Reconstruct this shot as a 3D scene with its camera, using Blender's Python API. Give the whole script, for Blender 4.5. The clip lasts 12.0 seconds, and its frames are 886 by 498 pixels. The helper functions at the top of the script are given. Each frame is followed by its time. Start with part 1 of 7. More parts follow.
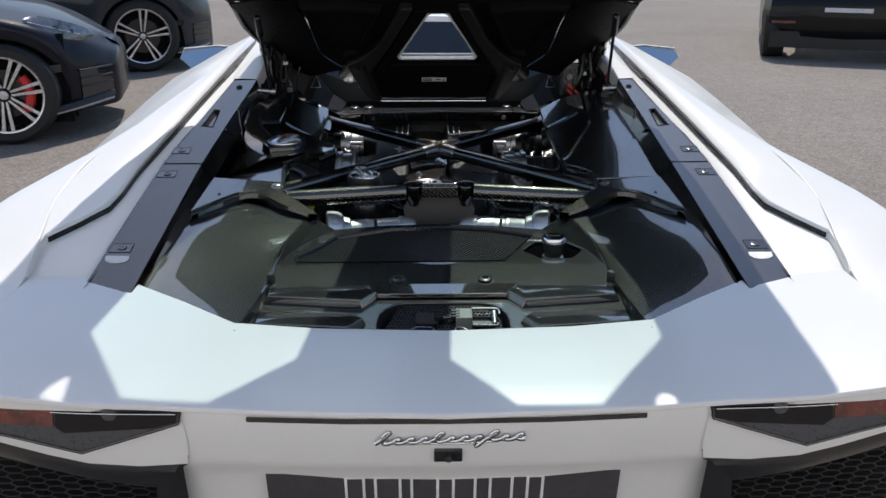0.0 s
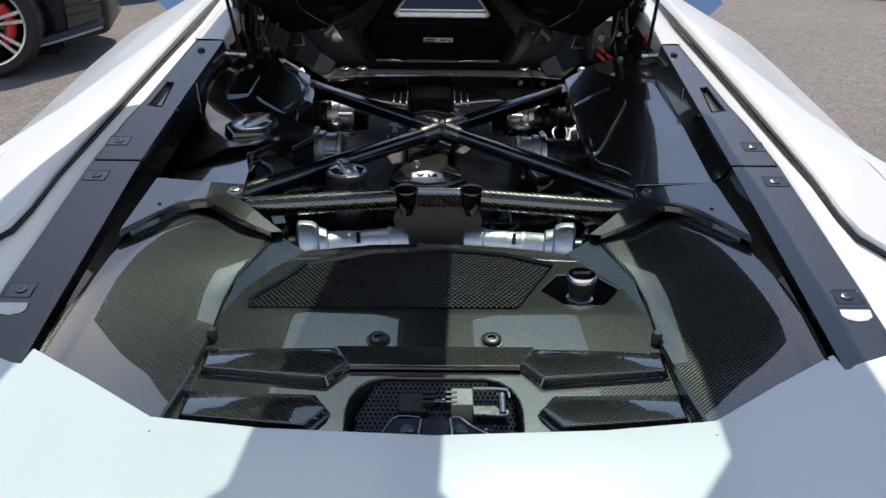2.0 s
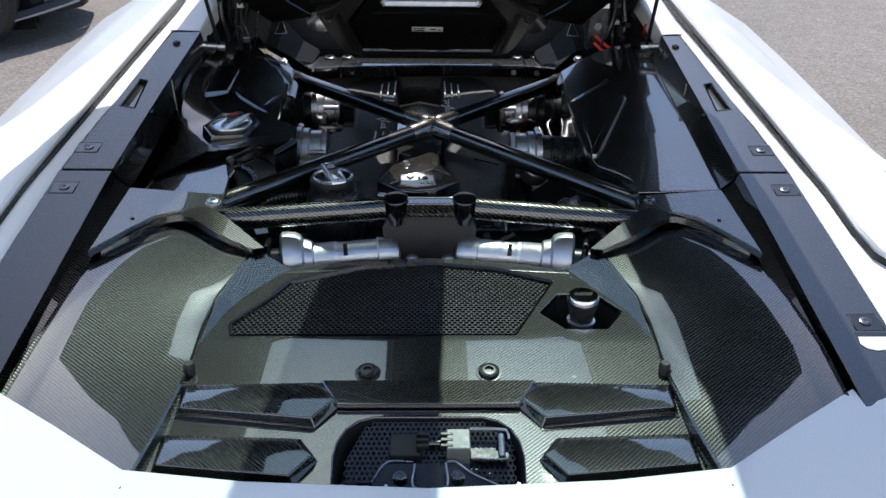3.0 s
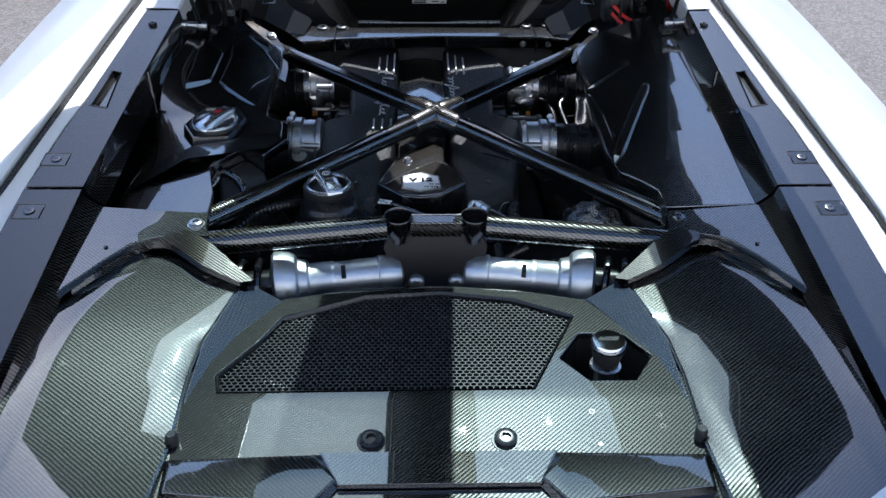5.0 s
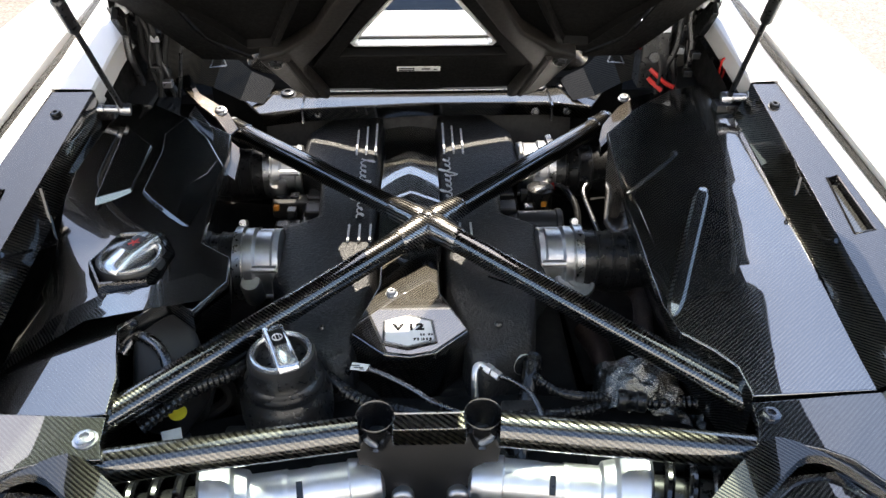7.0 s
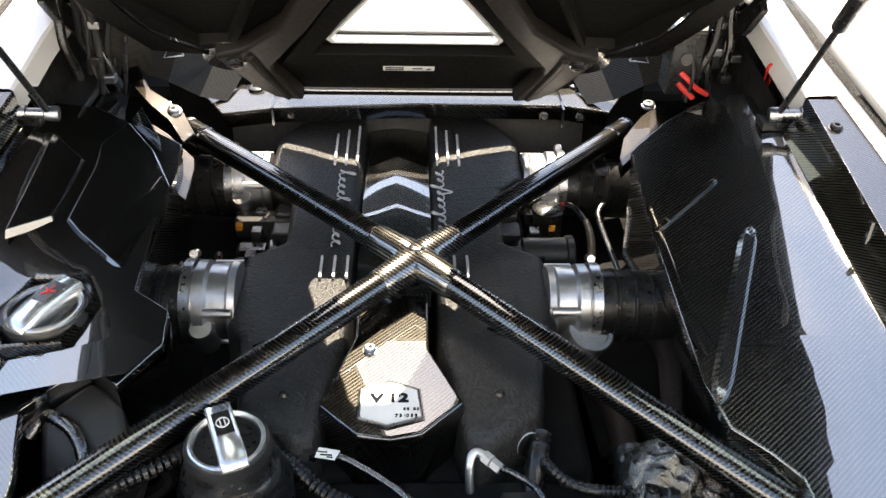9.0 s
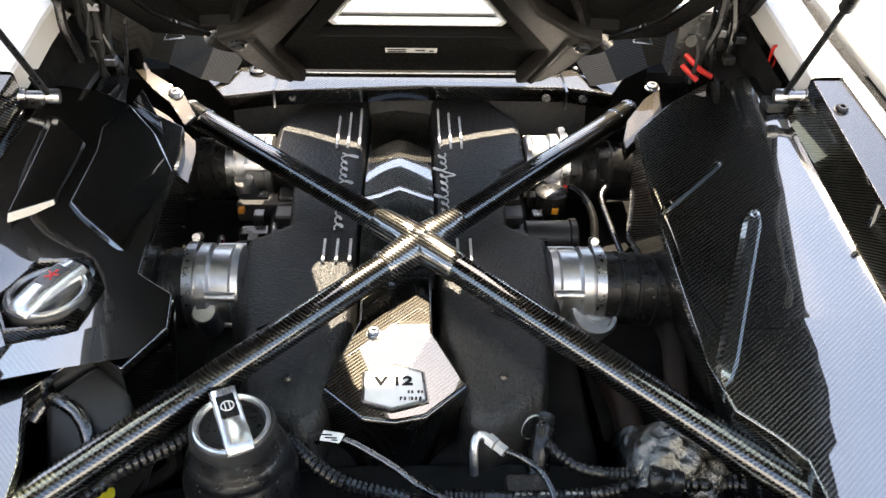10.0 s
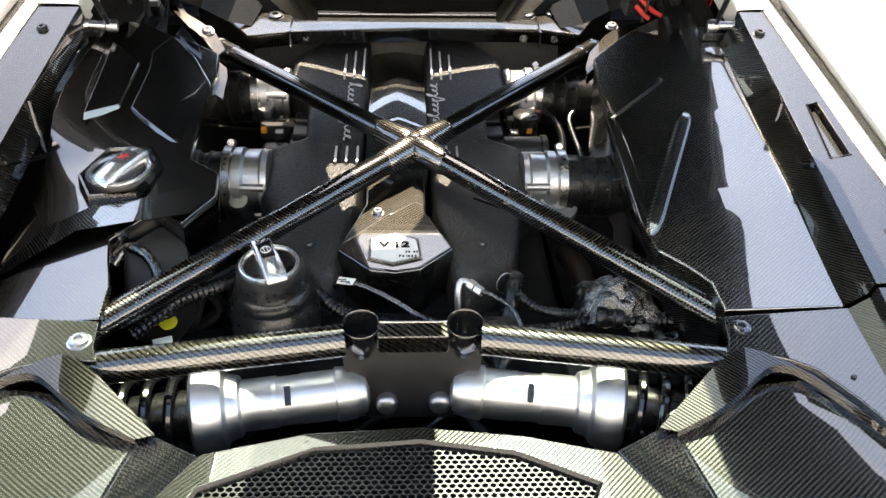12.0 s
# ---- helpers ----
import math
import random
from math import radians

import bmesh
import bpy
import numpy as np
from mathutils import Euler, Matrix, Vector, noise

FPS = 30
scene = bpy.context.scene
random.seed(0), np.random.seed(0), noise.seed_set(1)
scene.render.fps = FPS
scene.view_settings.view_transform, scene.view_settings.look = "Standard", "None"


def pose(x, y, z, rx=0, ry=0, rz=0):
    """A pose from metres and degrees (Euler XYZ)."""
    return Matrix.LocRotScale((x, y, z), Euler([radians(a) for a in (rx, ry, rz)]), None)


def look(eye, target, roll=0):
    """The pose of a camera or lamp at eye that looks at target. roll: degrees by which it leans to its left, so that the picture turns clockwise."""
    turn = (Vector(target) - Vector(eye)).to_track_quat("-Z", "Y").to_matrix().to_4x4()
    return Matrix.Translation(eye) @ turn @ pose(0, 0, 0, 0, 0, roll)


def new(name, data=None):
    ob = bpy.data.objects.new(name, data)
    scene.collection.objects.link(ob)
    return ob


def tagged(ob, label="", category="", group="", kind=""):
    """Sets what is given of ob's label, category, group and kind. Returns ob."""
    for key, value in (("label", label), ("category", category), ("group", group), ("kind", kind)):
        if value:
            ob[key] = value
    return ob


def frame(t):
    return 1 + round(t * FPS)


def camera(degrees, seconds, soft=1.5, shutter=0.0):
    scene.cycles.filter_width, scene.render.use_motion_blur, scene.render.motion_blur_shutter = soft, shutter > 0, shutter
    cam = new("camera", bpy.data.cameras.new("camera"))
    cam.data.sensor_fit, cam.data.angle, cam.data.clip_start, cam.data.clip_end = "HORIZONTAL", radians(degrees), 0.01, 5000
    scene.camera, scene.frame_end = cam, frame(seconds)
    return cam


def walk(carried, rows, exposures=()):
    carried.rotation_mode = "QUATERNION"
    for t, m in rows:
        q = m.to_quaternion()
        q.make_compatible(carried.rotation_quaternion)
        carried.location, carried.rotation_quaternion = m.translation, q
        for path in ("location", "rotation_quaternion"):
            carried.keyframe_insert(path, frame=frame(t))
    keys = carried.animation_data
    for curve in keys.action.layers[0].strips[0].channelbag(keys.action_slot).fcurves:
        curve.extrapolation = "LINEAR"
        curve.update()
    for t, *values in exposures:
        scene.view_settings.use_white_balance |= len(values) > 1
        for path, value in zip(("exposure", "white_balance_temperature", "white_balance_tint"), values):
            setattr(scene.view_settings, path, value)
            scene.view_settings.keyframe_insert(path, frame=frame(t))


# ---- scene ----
cam = camera(56.5, 12.0)
PATH = [
    (0, (-0.029, 0.132, 1.409), (0.014, 2.005, 0.71), 0.1),
    (0.5, (-0.019, 0.26, 1.407), (0.009, 2.115, 0.66), 0.2),
    (1, (-0.003, 0.37, 1.419), (0.014, 2.207, 0.63), 0.6),
    (1.5, (0.003, 0.454, 1.428), (0.011, 2.276, 0.602), 0.7),
    (2, (0.002, 0.532, 1.444), (0.016, 2.334, 0.576), 0.7),
    (2.5, (-0.002, 0.591, 1.459), (0.027, 2.376, 0.558), 0.7),
    (3, (-0.005, 0.636, 1.477), (0.039, 2.402, 0.54), 0.8),
    (5, (-0.017, 0.823, 1.546), (0.032, 2.496, 0.451), 0.6),
    (5.5, (-0.005, 0.925, 1.548), (0.032, 2.591, 0.442), 0.1),
    (6, (0.009, 1.037, 1.555), (0.042, 2.7, 0.445), -0.1),
    (6.5, (0.004, 1.156, 1.552), (0.044, 2.818, 0.441), -0.2),
    (7, (-0.003, 1.259, 1.544), (0.053, 2.92, 0.432), 0.1),
    (7.5, (0.003, 1.352, 1.531), (0.072, 3.009, 0.414), 1.0),
    (9.5, (0.001, 1.491, 1.505), (0.081, 3.09, 0.307), 1.8),
    (10, (-0.002, 1.487, 1.505), (0.078, 3.077, 0.294), 1.7),
    (10.5, (0.0, 1.459, 1.509), (0.082, 3.044, 0.293), 1.6),
    (11, (-0.002, 1.393, 1.523), (0.085, 2.972, 0.299), 1.7),
    (11.5, (-0.001, 1.318, 1.526), (0.086, 2.896, 0.299), 1.7),
    (12, (-0.003, 1.222, 1.531), (0.085, 2.801, 0.307), 1.7),
]
walk(cam, [(t, look(eye, target, roll)) for t, eye, target, roll in PATH],
     exposures=[(0.0, -0.06, 6550, 10), (1.0, -0.05, 6550, 10), (2.0, 0.02, 6600, 10), (2.5, 0.3, 6380, 10), (3.2, 0.42, 6200, 10), (5.0, 0.52, 5720, 10), (7.5, 2.0, 7700, 10), (9.5, 2.24, 8150, 10), (10.5, 2.48, 8200, 10), (11.2, 2.06, 8250, 10), (12.0, 2.18, 8250, 10)])

# ---- world and sun ----
SUN_UP, SUN_AZ = radians(58.0), radians(10.7)
SUN_DIR = Vector((math.cos(SUN_UP) * math.sin(SUN_AZ), math.cos(SUN_UP) * math.cos(SUN_AZ), math.sin(SUN_UP)))
world = bpy.data.worlds.new("sky")
scene.world = world
world.use_nodes = True
sky = world.node_tree.nodes.new("ShaderNodeTexSky")
sky.sky_type = "NISHITA"
sky.sun_disc = False
sky.sun_elevation, sky.sun_rotation = SUN_UP, 2 * math.pi - SUN_AZ
sky.dust_density, sky.ozone_density = 0.9, 2.3
world.node_tree.links.new(sky.outputs[0], world.node_tree.nodes["Background"].inputs[0])
world.node_tree.nodes["Background"].inputs[1].default_value = 0.15
sun_data = bpy.data.lights.new("sun", "SUN")
sun_data.energy, sun_data.angle, sun_data.color = 3.65, radians(0.53), (1.0, 0.955, 0.89)
sun = new("sun", sun_data)
sun.matrix_world = look(SUN_DIR * 30, (0, 0, 0))


# ---- materials ----
class Mat:
    """A node material round one Principled shader."""

    def __init__(self, name, color=(0.5, 0.5, 0.5), rough=0.5, metal=0.0, coat=0.0, coat_rough=0.03, spec=0.5):
        self.m = bpy.data.materials.new(name)
        self.m.use_nodes = True
        self.t = self.m.node_tree
        self.p = self.t.nodes["Principled BSDF"]
        self.put(Roughness=rough, Metallic=metal)
        self.p.inputs["Base Color"].default_value = (*color, 1)
        self.p.inputs["Coat Weight"].default_value = coat
        self.p.inputs["Coat Roughness"].default_value = coat_rough
        self.p.inputs["Specular IOR Level"].default_value = spec
        self.coord = self.t.nodes.new("ShaderNodeTexCoord").outputs["Object"]

    def put(self, **kw):
        for k, v in kw.items():
            self.p.inputs[k].default_value = v

    def node(self, kind, inputs=None, **kw):
        n = self.t.nodes.new(kind)
        for k, v in kw.items():
            if k == "operation":
                n.operation = v
            elif k == "data_type":
                n.data_type = v
            elif k == "feature":
                n.feature = v
            elif k == "wave_type":
                n.wave_type = v
        for k, v in (inputs or {}).items():
            if hasattr(v, "node"):
                self.t.links.new(v, n.inputs[k])
            else:
                n.inputs[k].default_value = v
        return n

    def math(self, op, a, b=0.0):
        return self.node("ShaderNodeMath", {0: a, 1: b}, operation=op).outputs[0]

    def noise(self, scale, detail=3.0, rough=0.55):
        return self.node("ShaderNodeTexNoise", {"Vector": self.coord, "Scale": scale, "Detail": detail, "Roughness": rough}).outputs["Fac"]

    def ramp(self, fac, stops):
        n = self.t.nodes.new("ShaderNodeValToRGB")
        self.t.links.new(fac, n.inputs[0])
        el = n.color_ramp.elements
        while len(el) < len(stops):
            el.new(0.5)
        for e, (pos, col) in zip(el, stops):
            e.position = pos
            e.color = (*col, 1) if len(col) == 3 else col
        return n.outputs[0]

    def grey(self, fac, lo, hi, v0, v1):
        n = self.node("ShaderNodeMapRange", {0: fac, 1: lo, 2: hi, 3: v0, 4: v1})
        return n.outputs[0]

    def link(self, out, name):
        self.t.links.new(out, self.p.inputs[name])

    def bump(self, height, strength=0.3, dist=0.002):
        n = self.node("ShaderNodeBump", {"Strength": strength, "Distance": dist, "Height": height})
        self.link(n.outputs[0], "Normal")
        return n


def simple(name, color, rough=0.5, metal=0.0, coat=0.0, vary=0.12, scale=60.0, bump=0.0, bump_scale=400.0, spec=0.5, coat_rough=0.04, bump_dist=0.001):
    m = Mat(name, color, rough, metal, coat, coat_rough, spec)
    n = m.noise(scale)
    lo = tuple(c * (1 - vary) for c in color)
    hi = tuple(min(1, c * (1 + vary)) for c in color)
    m.link(m.ramp(n, [(0.3, lo), (0.7, hi)]), "Base Color")
    m.link(m.grey(m.noise(scale * 3.1), 0.3, 0.7, max(0.02, rough * 0.82), min(1, rough * 1.2)), "Roughness")
    if bump:
        m.bump(m.noise(bump_scale, 4.0), bump, bump_dist)
    return m.m


def carbon_mat(name, dark, light, coat=1.0, thread=0.0015, turn=1.0, rough=0.38, metal=1.0, ior=2.5, water=0.56):
    """Twill weave, two threads over two, under clear lacquer with dried water marks."""
    m = Mat(name, dark, rough, metal, coat, 0.025)
    m.p.inputs["Coat IOR"].default_value = ior
    s = m.node("ShaderNodeSeparateXYZ", {0: m.coord})
    u = m.math("ADD", s.outputs[0], m.math("MULTIPLY", s.outputs[2], 0.9 * turn))
    v = m.math("ADD", s.outputs[1], m.math("MULTIPLY", s.outputs[2], 0.35))
    fu = m.math("MULTIPLY", u, 1 / thread * turn)
    fv = m.math("MULTIPLY", v, 1 / thread)
    whole = m.math("ADD", m.math("FLOOR", fu), m.math("FLOOR", fv))
    over = m.math("LESS_THAN", m.math("MODULO", m.math("ADD", whole, 4000.0), 4.0), 1.5)
    # rounded shading put into the colour: each tow is brightest along its crown
    crown_u = m.math("ABSOLUTE", m.math("SUBTRACT", m.math("FRACT", fu), 0.5))
    crown_v = m.math("ABSOLUTE", m.math("SUBTRACT", m.math("FRACT", fv), 0.5))
    crown = m.math("SUBTRACT", 1.0, m.math("MULTIPLY", m.math("ADD", crown_u, crown_v), 0.55))
    tone = m.math("ADD", m.math("MULTIPLY", m.math("MULTIPLY", over, crown), 0.85), m.math("MULTIPLY", m.noise(9.0), 0.22))
    m.link(m.ramp(tone, [(0.1, dark), (0.95, light)]), "Base Color")
    m.link(m.grey(over, 0, 1, rough + 0.14, rough - 0.04), "Roughness")
    m.p.inputs["Specular IOR Level"].default_value = 0.1
    dots = m.node("ShaderNodeTexVoronoi", {"Vector": m.coord, "Scale": 34.0, "Randomness": 1.0}).outputs["Distance"]
    ring = m.math("MULTIPLY", m.math("LESS_THAN", m.math("ABSOLUTE", m.math("SUBTRACT", dots, 0.10)), 0.022), m.math("GREATER_THAN", m.noise(7.0, 1.0), water))
    gloss = m.math("ADD", m.grey(m.noise(35.0), 0.35, 0.75, 0.008, 0.028), m.math("MULTIPLY", ring, 0.16))
    m.link(gloss, "Coat Roughness")
    m.bump(over, 0.25, 0.0004)
    # the lacquer lies smooth over the weave, with a faint orange peel
    peel = m.node("ShaderNodeBump", {"Strength": 0.05, "Distance": 0.0005, "Height": m.math("ADD", m.math("MULTIPLY", over, 0.5), m.math("MULTIPLY", m.noise(5.0), 2.0))})
    m.link(peel.outputs[0], "Coat Normal")
    return m.m


def paint_mat(name, color, rough=0.35, flake=0.04, coat=1.0, spec=0.5):
    m = Mat(name, color, rough, 0.0, coat, 0.02, spec)
    n = m.math("ADD", m.math("MULTIPLY", m.noise(900.0, 1.0), 0.5), m.math("MULTIPLY", m.noise(3.0), 0.5))
    m.link(m.ramp(n, [(0.35, tuple(c * (1 - flake) for c in color)), (0.65, tuple(min(1, c * (1 + flake)) for c in color))]), "Base Color")
    m.link(m.grey(m.noise(14.0, 5.0), 0.3, 0.8, 0.012, 0.045), "Coat Roughness")
    return m.m


def glass_mat(name, tint, gloss=0.09, rough=0.0):
    m = bpy.data.materials.new(name)
    m.use_nodes = True
    t = m.node_tree
    t.nodes.clear()
    out = t.nodes.new("ShaderNodeOutputMaterial")
    tr = t.nodes.new("ShaderNodeBsdfTransparent")
    gl = t.nodes.new("ShaderNodeBsdfGlossy")
    mix = t.nodes.new("ShaderNodeMixShader")
    fr = t.nodes.new("ShaderNodeFresnel")
    add = t.nodes.new("ShaderNodeMath")
    add.operation = "ADD"
    add.inputs[1].default_value = gloss - 0.04
    tr.inputs[0].default_value = (*tint, 1)
    gl.inputs["Roughness"].default_value = rough
    gl.inputs[0].default_value = (0.95, 0.97, 0.96, 1)
    t.links.new(fr.outputs[0], add.inputs[0])
    t.links.new(add.outputs[0], mix.inputs[0])
    t.links.new(tr.outputs[0], mix.inputs[1])
    t.links.new(gl.outputs[0], mix.inputs[2])
    t.links.new(mix.outputs[0], out.inputs[0])
    return m


def asphalt_mat():
    m = Mat("asphalt", (0.2, 0.19, 0.18), 0.9)
    v = m.node("ShaderNodeTexVoronoi", {"Vector": m.coord, "Scale": 75.0})
    chips = v.outputs["Color"]
    g = m.node("ShaderNodeRGBToBW", {0: chips}).outputs[0]
    n = m.math("ADD", m.math("MULTIPLY", g, 0.45), m.math("ADD", m.math("MULTIPLY", m.noise(0.35, 4.0), 0.35), m.math("MULTIPLY", m.noise(6.0, 4.0), 0.25)))
    m.link(m.ramp(n, [(0.2, (0.125, 0.106, 0.09)), (0.55, (0.235, 0.205, 0.178)), (0.9, (0.385, 0.34, 0.298))]), "Base Color")
    m.bump(m.math("ADD", v.outputs["Distance"], m.noise(160.0)), 0.6, 0.006)
    return m.m


def foil_mat():
    m = Mat("foil", (0.2, 0.197, 0.185), 0.27, 1.0)
    m.bump(m.noise(120.0, 5.0), 0.9, 0.004)
    return m.m


WHITE = paint_mat("pearl_white_paint", (0.79, 0.785, 0.775), coat=0.4, spec=0.3)
CARBON = carbon_mat("gloss_carbon", (0.016, 0.0156, 0.0145), (0.125, 0.12, 0.107), turn=-1.0, ior=2.9)
CAP = carbon_mat("cap_carbon", (0.008, 0.0075, 0.0066), (0.075, 0.068, 0.055), turn=-1.0, ior=2.2)
BRACKET = carbon_mat("bracket_carbon", (0.001, 0.0009, 0.0007), (0.022, 0.0175, 0.0125), ior=1.6)
TRAY_L = carbon_mat("tray_carbon_mirrored", (0.007, 0.0068, 0.0063), (0.072, 0.069, 0.061))
# threads coloured far lighter than the tubes', to carry the hub's bright highlights
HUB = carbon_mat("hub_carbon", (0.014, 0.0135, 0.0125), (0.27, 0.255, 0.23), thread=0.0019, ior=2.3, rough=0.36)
COVER = carbon_mat("cover_carbon", (0.020, 0.0203, 0.0195), (0.064, 0.066, 0.062), turn=-1.0, ior=2.2)
COVER_L = carbon_mat("cover_carbon_mirrored", (0.020, 0.0203, 0.0195), (0.064, 0.066, 0.062), ior=2.2)
CARBON_TUBE = carbon_mat("carbon_tube", (0.005, 0.0048, 0.0043), (0.09, 0.083, 0.07), thread=0.0017, ior=2.0, rough=0.34)
CARBON_TUBE_L = carbon_mat("carbon_tube_mirrored", (0.005, 0.0048, 0.0043), (0.09, 0.083, 0.07), thread=0.0017, ior=2.0, rough=0.34, turn=-1.0)
CARBON_BAR = carbon_mat("bar_carbon", (0.008, 0.0075, 0.0066), (0.13, 0.12, 0.1), thread=0.0022, ior=2.0, rough=0.36)
CARBON_ARM = carbon_mat("dark_carbon", (0.006, 0.0056, 0.005), (0.055, 0.051, 0.044), ior=1.8)
CARBON_LOW = carbon_mat("dull_carbon", (0.004, 0.004, 0.0038), (0.08, 0.07, 0.057), ior=1.5)
CARBON_WALL = carbon_mat("dark_wall_carbon", (0.003, 0.003, 0.0029), (0.03, 0.027, 0.022), ior=1.4, coat=0.1, metal=0.1)
PANEL = carbon_mat("gloss_front_panel", (0.003, 0.003, 0.0032), (0.05, 0.046, 0.038), ior=1.8)
LIDRIB = simple("lid_rib", (0.014, 0.0122, 0.0105), 0.45, bump=0.15, spec=0.2)
CARBON_SATIN = carbon_mat("grey_carbon", (0.012, 0.012, 0.014), (0.055, 0.055, 0.06), ior=2.0)
STRIP = carbon_mat("gloss_strip", (0.003, 0.003, 0.004), (0.012, 0.012, 0.014), ior=1.75)
LIDBLACK = simple("lid_underside", (0.0042, 0.004, 0.0037), 0.6, spec=0.06, bump=0.2)
BUMPER = simple("satin_bumper_black", (0.012, 0.012, 0.0135), 0.38, coat=0.6, coat_rough=0.12)
PLASTIC = simple("black_plastic", (0.014, 0.014, 0.0145), 0.42, bump=0.15)
GRAINED = simple("grained_black_plastic", (0.009, 0.009, 0.0092), 0.45, bump=0.9, bump_scale=240.0, bump_dist=0.0028, spec=0.7, vary=0.3)
SATIN = simple("satin_black", (0.012, 0.012, 0.0125), 0.3, coat=0.3)
GLOSS = simple("gloss_black", (0.008, 0.008, 0.009), 0.2, coat=1.0)
RUBBER = simple("rubber", (0.014, 0.014, 0.014), 0.6, bump=0.2)
INTAKE = simple("intake_rubber", (0.010, 0.010, 0.010), 0.3, spec=0.5, bump=0.1, bump_scale=120.0)
HOSE = simple("black_hose", (0.013, 0.013, 0.013), 0.24, spec=0.55)
DARK_MATT = simple("dark_bay", (0.009, 0.009, 0.009), 0.75, scale=25.0, vary=0.4, spec=0.1)
ALU = simple("cast_aluminium", (0.56, 0.56, 0.57), 0.36, 1.0, bump=0.25, bump_scale=600.0)
TURNED = simple("turned_aluminium", (0.84, 0.84, 0.85), 0.4, 1.0, scale=30.0, vary=0.06)
SATIN_CHROME = simple("satin_chrome", (0.72, 0.72, 0.73), 0.22, 0.85, vary=0.03)
CHROME = simple("chrome", (0.8, 0.8, 0.81), 0.07, 1.0, vary=0.03)
STEEL = simple("steel", (0.45, 0.45, 0.46), 0.3, 1.0)
DARKSTEEL = simple("dark_steel", (0.16, 0.16, 0.165), 0.25, 1.0)
BRASS = simple("orange_connector", (0.6, 0.22, 0.02), 0.5)
RED = simple("red_plastic", (0.6, 0.025, 0.02), 0.45)
BRAID = simple("brown_braid", (0.02, 0.0125, 0.011), 0.6, bump=1.0, bump_scale=500.0, bump_dist=0.003, vary=0.4, scale=300.0)
ORANGE = simple("rust_brown_wrap", (0.02, 0.0105, 0.0075), 0.6)
LABEL = simple("white_label", (0.75, 0.75, 0.73), 0.5)
GREYBAR = simple("printed_grey", (0.012, 0.012, 0.013), 0.7, spec=0.1)
SILVERBAR = simple("silver_print", (0.62, 0.62, 0.62), 0.45, 0.3)
YELLOW = simple("yellow_sticker", (0.62, 0.55, 0.03), 0.5)
PLATE = simple("dark_grey_plate", (0.055, 0.052, 0.058), 0.5)
LAMP_DARK = simple("smoked_lamp", (0.006, 0.006, 0.007), 0.08, coat=0.3, spec=0.3)
LAMP_RED = simple("red_lamp", (0.13, 0.03, 0.022), 0.25, coat=1.0, scale=45.0, vary=0.5)
ENGRAVED = simple("brushed_plate", (0.8, 0.8, 0.8), 0.5, 0.15, vary=0.04)
LAMP_CLEAR = simple("clear_lamp", (0.042, 0.047, 0.056), 0.3, coat=1.0)
NAVY = paint_mat("dark_blue_black_paint", (0.003, 0.0038, 0.011), 0.45, coat=0.4, spec=0.15)
GREY_PAINT = paint_mat("dark_grey_paint", (0.022, 0.026, 0.034), 0.4, coat=0.6, spec=0.2)
BLACK_PAINT = paint_mat("black_paint", (0.004, 0.004, 0.0046), 0.4, coat=0.4, spec=0.15)
GRILLE = simple("grille_black", (0.02, 0.021, 0.024), 0.4, spec=0.4)
PANE = glass_mat("tinted_pane", (0.875, 0.965, 0.93), 0.09)
MIRROR = simple("mirror_glass", (0.85, 0.88, 0.9), 0.02, 1.0, vary=0.01)
DARK_GLASS = simple("dark_glass", (0.01, 0.012, 0.014), 0.03, coat=1.0, vary=0.05)
FOIL = foil_mat()
RENDERED = simple("pale_render", (0.83, 0.815, 0.785), 0.85, bump=0.4, bump_scale=90.0, scale=2.0)
ASPHALT = asphalt_mat()


# ---- building ----
def finish(bm, angle=38.0, smooth=True):
    bmesh.ops.remove_doubles(bm, verts=bm.verts, dist=1e-5)
    bmesh.ops.recalc_face_normals(bm, faces=bm.faces)
    me = bpy.data.meshes.new("mesh")
    bm.to_mesh(me)
    bm.free()
    if smooth:
        me.polygons.foreach_set("use_smooth", [True] * len(me.polygons))
        me.set_sharp_from_angle(angle=radians(angle))
    return me


HOME = {}


def part(name, bm, material, parent=None, label="", bevel=0.0, angle=38.0, kind=""):
    """Links a bmesh as one mesh object under a thing or a part."""
    me = finish(bm, angle)
    me.materials.append(material)
    ob = new(name, me)
    if parent is not None:
        ob.parent = parent
        if parent in HOME:
            ob.matrix_parent_inverse = HOME[parent].inverted()
    if label or kind:
        tagged(ob, label, kind=kind)
    if bevel:
        b = ob.modifiers.new("edges", "BEVEL")
        b.width, b.segments, b.limit_method, b.angle_limit = bevel, 2, "ANGLE", radians(32)
        b.harden_normals = True
    return ob


def thing(name, at, label, category, group=""):
    ob = new(name)
    ob.empty_display_size = 0.3
    ob.matrix_basis = at
    return tagged(ob, label, category, group)


def sheet(rows, bm=None, thick=0.0, flip=False):
    """A skin through rows of points, with a thickness downwards where given."""
    bm = bm or bmesh.new()
    vs = [[bm.verts.new(p) for p in r] for r in rows]
    fs = []
    for a, b in zip(vs, vs[1:]):
        for i in range(len(a) - 1):
            fs.append(bm.faces.new((a[i], a[i + 1], b[i + 1], b[i])))
    if thick:
        bmesh.ops.recalc_face_normals(bm, faces=fs)
        out = bmesh.ops.extrude_face_region(bm, geom=fs)
        bmesh.ops.translate(bm, verts=[v for v in out["geom"] if isinstance(v, bmesh.types.BMVert)], vec=(0, 0, -thick))
    return bm


